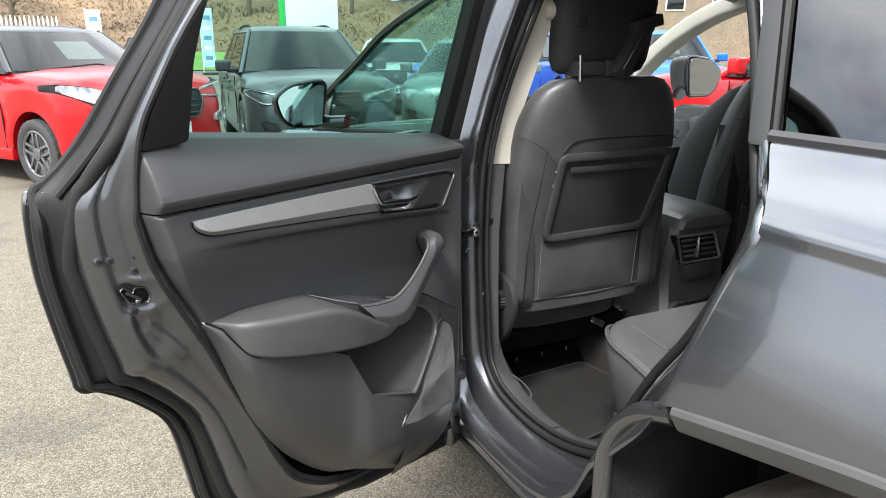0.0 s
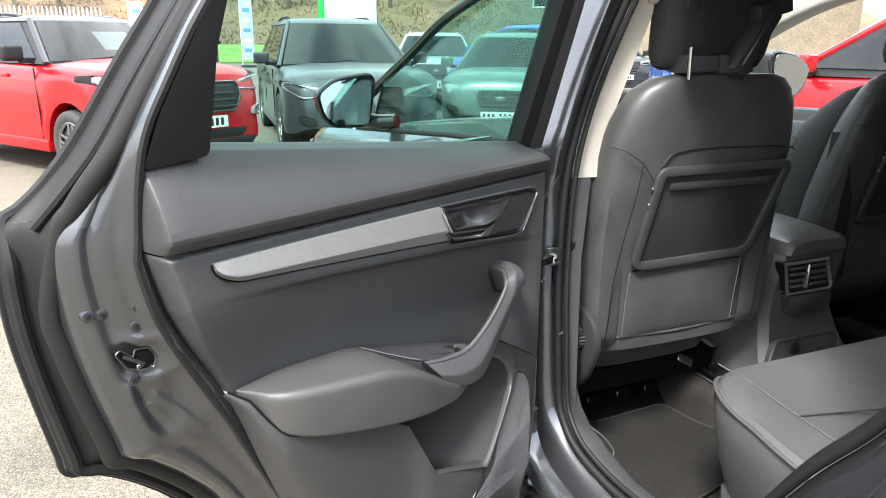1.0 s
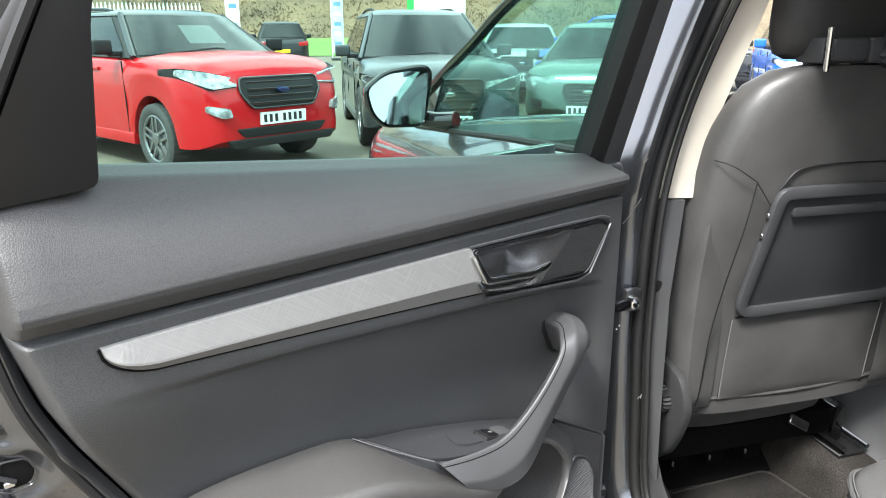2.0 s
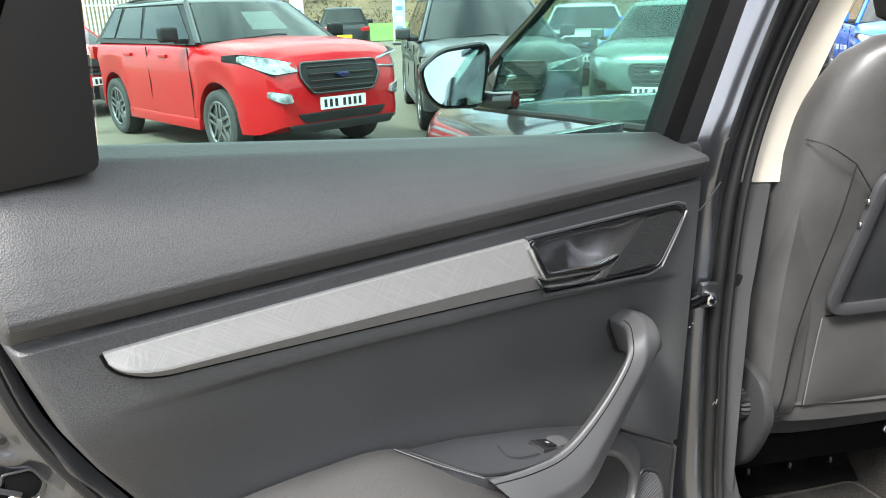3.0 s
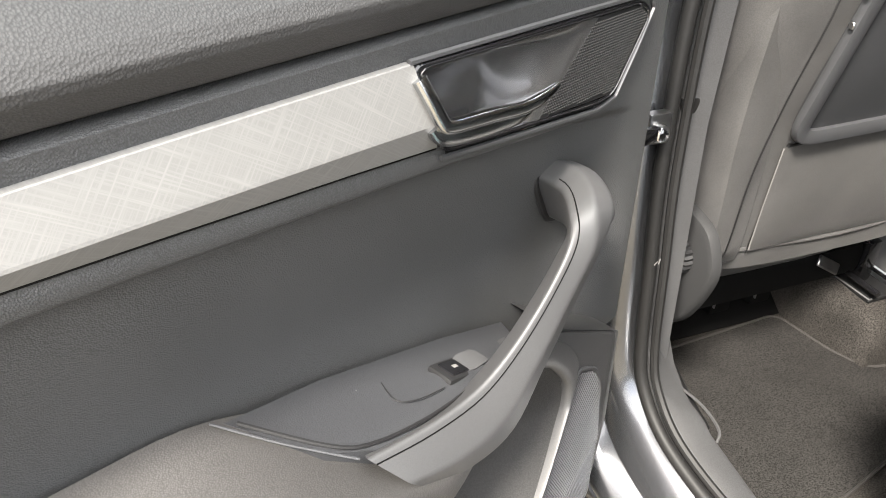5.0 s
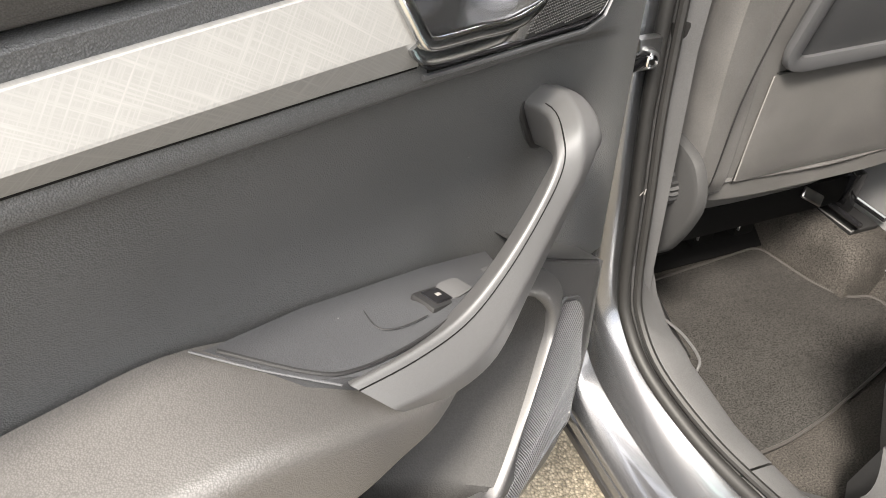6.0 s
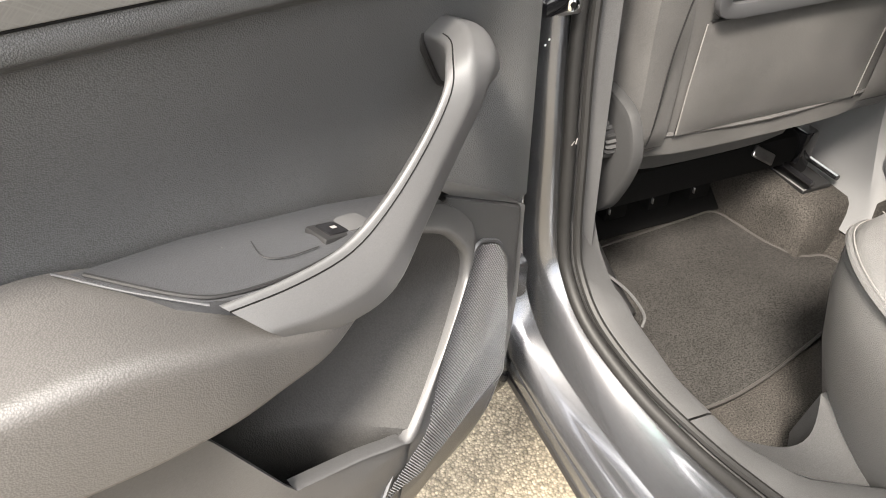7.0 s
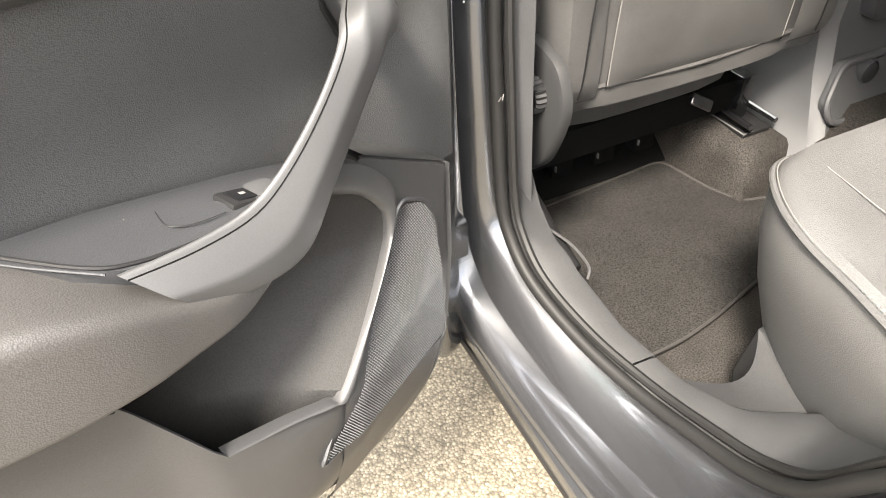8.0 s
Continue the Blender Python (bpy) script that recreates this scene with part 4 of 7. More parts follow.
    part("headrest_badge", cyl((hx - 0.103, seat_y(1.37) + 0.010, 1.375), (hx - 0.103, seat_y(1.37) + 0.024, 1.375), 0.014, 20, None, 0.002), HARD, g)
    for k in (-0.045, 0.045):
        part("headrest_post", cyl((hx + k, seat_y(1.24) + 0.062, 1.20), (hx + k, seat_y(1.28) + 0.062, 1.30), 0.0065, 12), CHROME, g)
        part("post_collar", box((hx + k - 0.02, seat_y(1.24) + 0.045, 1.238), (hx + k + 0.02, seat_y(1.24) + 0.08, 1.252), 0.004), HARD, g)
    # recliner cover, cushion and base
    cover = rounded([(0.200, 0.545), (0.30, 0.545), (0.27, 0.70), (0.215, 0.755), (0.172, 0.752), (0.136, 0.742), (0.118, 0.714), (0.112, 0.684), (0.126, 0.640), (0.150, 0.590)], 0.02, 5)
    part("recliner_cover", loft([[(xc + s * 0.262 + s * dx, 0.18 + (y - 0.18) * k, 0.66 + (z - 0.66) * k) for y, z in cover] for dx, k in ((-0.004, 1.0), (0.003, 1.0), (0.009, 0.97), (0.012, 0.90))]), FOOT, g)
    part("recliner_knob", loft([[(xc + s * dx, 0.172 + (r - (0.0025 if i % 2 else 0)) * math.cos(math.pi * i / 20), 0.688 + (r - (0.0025 if i % 2 else 0)) * math.sin(math.pi * i / 20)) for i in range(40)] for dx, r in ((0.25, 0.025), (0.284, 0.025), (0.288, 0.022), (0.289, 0.018), (0.284, 0.015))]), PITCH, g, "ribbed recliner knob")
    part("seat_cushion", loft([pad_ring(xc, 0.54, z, hw, hd, 32, 4) for z, hw, hd in ((0.53, 0.22, 0.25), (0.55, 0.25, 0.28), (0.62, 0.26, 0.29), (0.67, 0.24, 0.27))]), FABRIC, g)
    # pan kept near-black: the shade below the seat is in its colour
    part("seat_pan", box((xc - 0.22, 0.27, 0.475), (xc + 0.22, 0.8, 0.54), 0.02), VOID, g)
    part("lower_hem", loft([[(xc - 0.25, seat_y(0.63) + dy, z) for dy, z in ((0.012, 0.66), (0.006, 0.648), (0.02, 0.625), (0.05, 0.62))],
                            [(xc + 0.25, seat_y(0.63) + dy, z) for dy, z in ((0.012, 0.66), (0.006, 0.648), (0.02, 0.625), (0.05, 0.62))]], False, False), FABRIC, g)


front_seat(0.485, -1)
front_seat(1.335, 1)

# the rear bench
bench = group_part("rear_bench", car, "black leather rear bench with pale stitching")


def bench_top(x, y):
    return 0.70 - 0.035 * math.exp(-((x - 0.62) / 0.16) ** 2) * (1 - math.exp(-(((y + 0.08) / 0.1) ** 2))) + 0.05 * min(0, y + 0.1)


def bench_edge(y):
    return straight([(-0.72, 0.46), (-0.49, 0.46), (-0.46, 0.237), (-0.37, 0.243), (-0.26, 0.266), (-0.20, 0.279), (-0.143, 0.304), (-0.096, 0.343), (-0.072, 0.394)], y)


cush = []
for y in (-0.066, -0.070, -0.078, -0.090, -0.105, -0.125, -0.15, -0.18, -0.22, -0.27, -0.33, -0.40, -0.46, -0.49, -0.72):
    e = bench_edge(y)
    dz = -0.045 * max(0, (y + 0.095) / 0.03) ** 2
    row = [(e + 0.075, y - 0.030, 0.38), (e + 0.050, y - 0.018, 0.45), (e + 0.022, y - 0.006, 0.54), (e + 0.004, y, 0.62), (e - 0.001, y, 0.665 + dz), (e + 0.004, y, 0.684 + dz), (e + 0.018, y, 0.694 + dz)]
    for x in steps(e + 0.05, 1.46, 18):
        row.append((x, y, bench_top(x, y) + dz))
    row += [(1.51, y, 0.69 + dz), (1.525, y, 0.66 + dz), (1.50, y, 0.40)]
    cush.append(row)
part("bench_cushion", loft(cush, False, False), LEATHER, bench)
front = [[(x, -0.062, 0.58), (x, -0.064, 0.52), (x, -0.085, 0.46), (x, -0.14, 0.40), (x, -0.20, 0.36)] for x in (0.44, 0.6, 0.9, 1.2, 1.48)]
part("bench_front", loft(front, False, False), LEATHER, bench)
stitch = smooth_path([(0.44, -0.068, 0.655), (0.398, -0.073, 0.672), (0.343, -0.097, 0.688), (0.304, -0.144, 0.690), (0.280, -0.20, 0.690), (0.267, -0.262, 0.690), (0.244, -0.37, 0.690), (0.236, -0.50, 0.690)], 6)
part("welt", tube(stitch, 0.0035, 6), LEATHER, bench)
for k in range(0, len(stitch) - 1):
    a, b = stitch[k], stitch[k + 1]
    for f in (0.05, 0.38, 0.71):
        p, q = a.lerp(b, f), a.lerp(b, f + 0.2)
        part("stitch", tube([p + Vector((0.006, 0, 0.0025)), q + Vector((0.006, 0, 0.0025))], 0.0008, 4), THREAD, bench)
groove = smooth_path([(0.402, -0.084, 0.694), (0.388, -0.12, 0.697), (0.380, -0.165, 0.697), (0.374, -0.22, 0.695), (0.368, -0.35, 0.688), (0.366, -0.55, 0.678)], 5)
part("panel_seam", tube(groove, 0.0007, 6), THREAD, bench)
part("panel_seam", tube([(0.372, -0.26, 0.694), (0.5, -0.27, 0.682), (0.70, -0.30, 0.664), (0.9, -0.30, 0.69), (1.3, -0.3, 0.69)], 0.003, 6), LEATHER, bench)
part("bench_back", loft([pad_ring(MID, -0.70 - 0.5 * (z - 0.66), z, 0.50, 0.09, 40, 5) for z in (0.64, 0.70, 0.85, 1.0, 1.15, 1.22)]), LEATHER, bench)
for x in (0.55, MID, 1.31):
    part("bench_headrest", loft([pad_ring(x, -0.98, z, hw, 0.045, 20, 3) for z, hw in ((1.24, 0.08), (1.26, 0.11), (1.32, 0.115), (1.37, 0.09))]), FABRIC, bench)

# floor mat: its own piece, lying on the carpet
mat_out = rounded([(0.262, 0.305), (0.602, 0.328), (0.622, 0.215), (0.648, 0.156), (0.70, 0.148), (0.70, 0.05), (0.53, -0.003), (0.42, -0.033), (0.34, -0.048), (0.262, -0.050), (0.238, 0.0), (0.235, 0.2)], 0.025, 5)
mat = thing("floor_mat", "charcoal carpet mat with a sewn edge on the cabin floor", "floor mat")
part("mat_body", slab(mat_out, 0.352, 0.364, "z", 0.003), CARPET, mat)
part("mat_edging", tube([(x, y, 0.364) for x, y in mat_out], 0.0025, 6, True), material("mat_edge_tape", (0.021, 0.019, 0.0175), 0.85, 0, 0, 0.1, 20, 0.3, 900), mat)

# loose belt webbing and anchor by the pillar foot
part("belt_anchor", box((0.20, 0.185, 0.455), (0.235, 0.215, 0.47), 0.004), STEEL, car)
bundle = smooth_path([(0.192, 0.190, 0.545), (0.200, 0.165, 0.510), (0.206, 0.130, 0.478), (0.213, 0.095, 0.462), (0.220, 0.066, 0.455)], 6)
part("belt_webbing", sweep(bundle, [(x * (1 + 0.12 * math.sin(7 * k)), y) for k, (x, y) in enumerate(disc(0.017, 12, 0.024))], (1, 0, 0), False, lambda w: 0.55 + 0.6 * math.sin(math.pi * min(1, 0.15 + w * 0.8))), PITCH, car, "bunched black belt cover at the pillar foot")
part("belt_piping", tube(smooth_path([(0.205, 0.120, 0.505), (0.226, 0.085, 0.490), (0.236, 0.055, 0.470), (0.230, 0.046, 0.455)], 6), 0.0022, 6), TRIM, car)
part("belt_tongue", box((-0.016, -0.003, -0.005), (0.016, 0.003, 0.005), 0.001, 1, None, pose(0.196, 0.150, 0.510, 20, 10, -60)), STEEL, car)

# the folding bracket on the headrest posts
brk = thing("tablet_bracket", "black plastic tablet bracket clamped to the headrest posts", "bracket")
hx, hy = 0.46, seat_y(1.26)
part("clamp", box((hx - 0.108, hy - 0.004, 1.250), (hx + 0.020, hy + 0.05, 1.286), 0.005), HARD, brk)
part("clamp_plate", box((hx - 0.096, hy - 0.012, 1.254), (hx - 0.036, hy - 0.003, 1.284), 0.003), SMOOTH, brk, "smooth grey clamp plate")
part("clamp_plate", box((hx - 0.032, hy - 0.014, 1.250), (hx - 0.012, hy - 0.003, 1.286), 0.003), SMOOTH, brk)
part("clamp_pin", cyl((hx - 0.104, hy - 0.010, 1.240), (hx - 0.108, hy - 0.012, 1.300), 0.0045, 10), CHROME, brk, "bright steel clamp pin")
part("arm", box((-0.018, -0.020, -0.014), (0.018, 0.018, 0.128), 0.004, 2, None, pose(hx + 0.004, hy - 0.015, 1.262, 0, 33, 0)), HARD, brk)
part("arm_rib", box((-0.010, -0.026, 0.0), (-0.004, -0.019, 0.120), 0.002, 1, None, pose(hx + 0.004, hy - 0.015, 1.262, 0, 33, 0)), HARD, brk)
part("head", box((-0.050, -0.02, -0.014), (0.032, 0.02, 0.014), 0.005, 2, None, pose(hx + 0.084, hy - 0.012, 1.374, 0, -14, 0)), HARD, brk)
part("arm_hinge", cyl((hx - 0.012, hy - 0.02, 1.262), (hx + 0.032, hy - 0.02, 1.262), 0.013, 14, None, 0.003), HARD, brk)
part("hinge_bolt", cyl((hx + 0.032, hy - 0.022, 1.258), (hx + 0.038, hy - 0.022, 1.258), 0.006, 12, None, 0.001), STEEL, brk)

# ---- the open rear door: x runs from hinge to latch, y into the cabin side ----
door = group_part("rear_door", car, "open rear door with black trim and a silver inlay")
door.matrix_local = pose(0, 0, 0, 0, 0, -153.77)


def lean(z, n0=-0.085):
    return n0 + 0.28 * max(0, z - 1.14)


# outer shell: rolled edge all round the lower door
EDGE = [(0.765, 1.120), (0.7705, 1.10), (0.7715, 1.06), (0.769, 0.99), (0.758, 0.911), (0.744, 0.830), (0.738, 0.803), (0.708, 0.791), (0.651, 0.745), (0.599, 0.680),
        (0.574, 0.577), (0.560, 0.50), (0.535, 0.44), (0.49, 0.39), (0.42, 0.36), (0.30, 0.35), (0.087, 0.343), (-0.09, 0.338)]
edge = [Vector((x, 0, z)) for x, z in EDGE]
edge = smooth_path([(p.x, 0, p.z) for p in edge], 5)
INNER = [(0.676, 1.12), (0.676, 1.10), (0.674, 1.08), (0.662, 1.02), (0.640, 0.965), (0.605, 0.895), (0.598, 0.88), (0.585, 0.855), (0.565, 0.81), (0.54, 0.755), (0.50, 0.67), (0.465, 0.59),
         (0.43, 0.53), (0.38, 0.49), (0.33, 0.465), (0.25, 0.445), (0.07, 0.425), (-0.06, 0.41)]
inner_edge = smooth_path([(x, 0, z) for x, z in INNER], 5)
ED = [(0.44, lean(1.52, -0.19), 1.52), (0.53, lean(1.45, -0.19), 1.45), (0.591, -0.132, 1.348), (0.637, -0.152, 1.274), (0.682, -0.174, 1.197), (0.722, -0.184, 1.148), (0.760, -0.188, 1.118)]
MS = [(0.44, lean(1.51, -0.10), 1.51), (0.535, lean(1.435, -0.10), 1.435), (0.594, -0.042, 1.345), (0.646, -0.068, 1.255), (0.674, -0.082, 1.203), (0.702, -0.100, 1.160), (0.727, -0.122, 1.113)]
FB = [(0.43, lean(1.49, -0.06), 1.49), (0.55, lean(1.42, -0.06), 1.42), (0.609, -0.003, 1.344), (0.649, -0.026, 1.262), (0.666, -0.042, 1.215), (0.672, -0.056, 1.165), (0.674, -0.066, 1.11)]
ED, MS, FB = (smooth_path(k, 6) for k in (ED, MS, FB))
PROFILE = ((0.12, -0.200), (0.0, -0.193), (0.0, -0.182), (0.06, -0.172), (0.16, -0.168), (0.24, -0.158), (0.30, -0.130), (0.36, -0.110),
                  (0.41, -0.103), (0.46, -0.097), (0.52, -0.095), (0.60, -0.0955), (0.68, -0.089), (0.76, -0.084), (0.84, -0.081), (0.91, -0.073), (0.96, -0.068), (1.02, -0.064), (1.08, -0.070))
rings = []
for e, f in zip(ED[:-1], FB[:-1]):
    rings.append([(e.x + (f.x - e.x) * w, n + (e.y + 0.185) * (1 - w) + (f.y + 0.066) * w, e.z + (f.z - e.z) * w) for w, n in PROFILE])
first = len(rings)
for p, q in zip(edge, inner_edge):
    rings.append([(p.x + (q.x - p.x) * w, n, p.z + (q.z - p.z) * w) for w, n in PROFILE])
for _ in range(14):
    for k in range(first - 9, first + 10):
        rings[k] = [tuple((Vector(a) + Vector(b) * 2 + Vector(c)) / 4) for a, b, c in zip(rings[k - 1], rings[k], rings[k + 1])]
cut_w = [w for w, n in PROFILE].index(0.36)


def segment(x, z, a, b):
    """Distance from (x, z) to a segment, and how far along it lies."""
    dx, dz = b[0] - a[0], b[1] - a[1]
    k = min(1.0, max(0.0, ((x - a[0]) * dx + (z - a[1]) * dz) / (dx * dx + dz * dz)))
    return math.hypot(x - a[0] - dx * k, z - a[1] - dz * k), k


ROLL = smooth_path([(0.690, 0, 0.990), (0.675, 0, 0.9865), (0.661, 0, 0.9880), (0.650, 0, 0.9785), (0.6435, 0, 0.9590), (0.650, 0, 0.9425), (0.666, 0, 0.9350), (0.682, 0, 0.9340), (0.690, 0, 0.925), (0.684, 0, 0.895), (0.672, 0, 0.868), (0.640, 0, 0.838)], 3)
roll_line = [(p.x, p.z) for p in ROLL]


def pressed(x, z):
    """Pressed forms of the inner skin: a roll round the latch, its shallow well and two stiffening ribs."""
    if not (0.58 < x < 0.73 and 0.79 < z < 1.06):
        return 0.0
    d = min(segment(x, z, a, b)[0] for a, b in zip(roll_line, roll_line[1:]))
    n = 0.0042 * math.exp(-((d / 0.0075) ** 2))
    n -= 0.0040 * math.exp(-(((x - 0.674) / 0.018) ** 2) - ((z - 0.962) / 0.016) ** 2)
    for a, b, h in (((0.665, 0.912), (0.616, 0.853), 0.0030), ((0.670, 0.900), (0.624, 0.834), 0.0034)):
        d, k = segment(x, z, a, b)
        n += h * math.exp(-((d / (0.0050 + 0.0025 * k)) ** 2))
    n -= 0.0045 * math.exp(-(((x - 0.648) / 0.016) ** 2) - ((z - 0.885) / 0.035) ** 2)
    return n


def densify(rows, along, across):
    """The same skin with more rows and columns, eased between them."""
    wide = [smooth_path(r, across) for r in rows]
    cols = [smooth_path([r[c] for r in wide], along) for c in range(len(wide[0]))]
    return [[cols[c][i] for c in range(len(cols))] for i in range(len(cols[0]))]


skin = densify(rings[first:first + 46], 5, 4)
for row in skin:
    for p in row[24:]:
        p.y += pressed(p.x, p.z)
# door skin and window frame take the shade-darkened copy of the jamb paint
part("door_inner_panel", loft(skin, False, False), JAMBSHADE, door, "grey painted inner door panel with pressed ribs")
part("door_inner_panel", loft(rings[first + 45:], False, False), JAMBSHADE, door, "grey painted lower inner door panel")
part("window_frame", loft([r[cut_w:] for r in rings[:first + 1]], False, False), JAMBSHADE, door, "window frame in the shade-darkened graphite paint")
part("frame_channel", loft([r[:cut_w + 1] for r in rings[:first + 1]], False, False), RUBBER, door, "black rubber frame channel")
seal_edge = [Vector(r[3]) + Vector((0, 0.004, 0)) for r in rings[first:]]
seal_main = [(Vector(r[5]) + Vector(r[6])) / 2 + Vector((0, 0.006, 0)) for r in rings[first:]]
part("door_outer_skin", slab([(p.x, p.z) for p in edge] + [(-0.10, 1.13)], -0.215, -0.197, "y", 0.006, 2, lambda p: 0.05 * max(0, p[1] - 1.0)), GRAPHITE, door)
part("door_back_plate", slab([(0.62, 1.15), (0.61, 1.05), (0.52, 0.86), (0.41, 0.66), (0.34, 0.56), (0.27, 0.52), (-0.05, 0.50), (-0.09, 1.11)], -0.16, -0.076, "y", 0.006), JAMB, door)
part("door_front_edge", box((-0.105, -0.19, 0.345), (-0.060, -0.065, 1.12), 0.015, 3), JAMB, door)
part("bottom_seal", tube([(x, -0.100, z) for x, z in ((0.50, 0.475), (0.42, 0.452), (0.35, 0.436), (0.22, 0.395), (0.06, 0.372), (-0.09, 0.352))], 0.017, 10), RUBBER, door)
part("trim_gap", tube([p + Vector((-0.001, 0.002, 0)) for p in FB if p.z < 1.42][::2] + [p + Vector((0.003, -0.0655, 0.0)) for p in inner_edge if p.z < 1.085], 0.0045, 6, up=(0, 1, 0)), PITCH, door)
part("edge_strip", sweep([Vector(r[1]) + Vector((-0.004, 0.004, 0)) for r in rings[first + 4:first + 80]], rounded([(-0.010, -0.004), (0.010, -0.004), (0.010, 0.004), (-0.010, 0.004)], 0.002, 2), (0, 1, 0)), PITCH, door)
# latch and its fixings
hole_out = rounded([(0.6835, 0.9755), (0.667, 0.9725), (0.6615, 0.960), (0.666, 0.9520), (0.679, 0.9510), (0.684, 0.9570)], 0.004, 3)
slot_out = rounded([(0.7045, 0.9785), (0.6990, 0.9800), (0.6840, 0.9650), (0.6800, 0.9520), (0.6920, 0.9570)], 0.003, 3)
part("latch_recess", slab(hole_out, -0.10, -0.0835, "y", 0.0006), VOID, door)
part("latch_slot", slab(slot_out, -0.10, -0.0842, "y", 0.0006), VOID, door)
part("latch_rim", tube([(x, -0.0832, z) for x, z in rounded([(0.684, 0.9770), (0.666, 0.9745), (0.6595, 0.960), (0.665, 0.9495), (0.680, 0.9485), (0.693, 0.9555), (0.7055, 0.9780), (0.700, 0.9815), (0.6865, 0.9690)], 0.002, 2)], 0.0010, 6, True, (0, 1, 0)), JAMBSHADE, door)
part("latch_claw", sweep(smooth_path([(0.697, -0.0832, 0.973), (0.689, -0.0826, 0.967), (0.682, -0.0826, 0.962), (0.676, -0.0830, 0.957)], 4), disc(0.0022, 6), (0, 1, 0)), HARD, door)
part("latch_plate", box((0.676, -0.0840, 0.9535), (0.684, -0.0825, 0.9585), 0.0008, 1), CHROME, door)
for x, z, r, n0 in ((0.7225, 1.0245, 0.009, -0.0965), (0.7085, 1.023, 0.008, -0.0945), (0.6790, 1.004, 0.009, -0.083), (0.687, 0.9395, 0.009, -0.0885), (0.6765, 1.0265, 0.008, -0.081)):
    r *= 0.75
    part("door_plug", cyl((x, n0 - 0.01, z), (x, n0 + 0.0022, z), r, 16, None, 0.001), JAMBSHADE, door)
    part("plug_centre", cyl((x, n0, z), (x, n0 + 0.0027, z), r * 0.40, 10), PITCH, door)

# window frame with the black filler panel at the rear
fp = smooth_path([(x, lean(z, -0.115), z) for x, z in ((0.555, 1.43), (0.49, 1.485), (0.38, 1.515), (0.15, 1.52), (-0.03, 1.50), (-0.125, 1.47))], 5)
part("frame_top", sweep(fp, rounded([(-0.016, -0.04), (0.016, -0.04), (0.016, 0.04), (-0.016, 0.04)], 0.01, 3), (0, 1, 0)), PITCH, door)
part("frame_bead", tube([e.lerp(m, 0.45) + Vector((0, 0.012, 0)) for e, m in zip(ED, MS)], 0.006, 8, up=(0, 1, 0)), RUBBER, door)
part("edge_channel", loft([[Vector(p) + Vector((0, 0.002, 0)) for p in r[2:7]] for r in rings[first:first + 60]], False, False), RUBBER, door)
run = MS[::3] + [p for p in seal_main if p.z < 1.04][::3]
part("door_main_seal", tube(smooth_path(run, 3), 0.0125, 10, up=(0, 1, 0)), RUBBER, door, "thick black rubber door seal")
run = ED[::3] + [p for p in seal_edge if p.z < 1.08][::3]
part("door_edge_seal", tube(smooth_path(run, 3), 0.0075, 8, up=(0, 1, 0)), RUBBER, door)
fil = rounded([(0.593, 1.186), (0.592, 1.30), (0.582, 1.36), (0.570, 1.40), (0.590, 1.368), (0.614, 1.322), (0.652, 1.235), (0.667, 1.179)], 0.008, 3)
part("window_filler", slab(fil, -0.045, 0.0, "y", 0.003, 2, lambda p: lean(p[1], -0.06)), PITCH, door, "black window filler panel")
part("front_channel", slab([(-0.028, 1.12), (-0.052, 1.41), (-0.06, 1.50), (-0.10, 1.50), (-0.088, 1.40), (-0.062, 1.11)], -0.02, 0.012, "y", 0.004, 2, lambda p: lean(p[1], -0.09)), RUBBER, door)
part("front_post", slab([(-0.062, 1.10), (-0.09, 1.40), (-0.10, 1.50), (-0.136, 1.50), (-0.127, 1.41), (-0.106, 1.10)], -0.05, 0.008, "y", 0.006, 2, lambda p: lean(p[1], -0.09)), TRIM, door, "dark grey front frame post")
wg = [(-0.035, 1.125), (0.585, 1.185), (0.582, 1.30), (0.57, 1.38), (0.50, 1.47), (0.38, 1.50), (0.0, 1.50), (-0.055, 1.41)]
pane = part("window_glass", slab(wg, 0, 0.004, "y", 0, 1, lambda p: lean(p[1], -0.102)), GLASS, door, "green tinted door glass")
pane.visible_shadow = False
part("glass_wiper", tube([(-0.03, -0.094, 1.131), (0.28, -0.094, 1.160), (0.585, -0.094, 1.189)], 0.005, 6), PITCH, door)


# specks of dust on the trim, as found
to_door = Matrix.Rotation(radians(153.77), 4, "Z")
for speck in ((-0.1500, -0.0145, 0.9082), (-0.2760, -0.1010, 0.8604)):
    p = to_door @ Vector(speck)
    part("dust_speck", tube([p, p + Vector((0.0003, 0.0002, 0.0006))], 0.0004, 5), THREAD, door)

# upper pad
def sill_z(u):
    return 1.1385 + 0.0966 * u


SIDE = ((0.0, 0.0), (0.0016, 0.02), (0.0032, 0.07), (0.0046, 0.15), (0.0058, 0.26), (0.0070, 0.42), (0.0082, 0.62), (0.0092, 0.82), (0.010, 1.0))


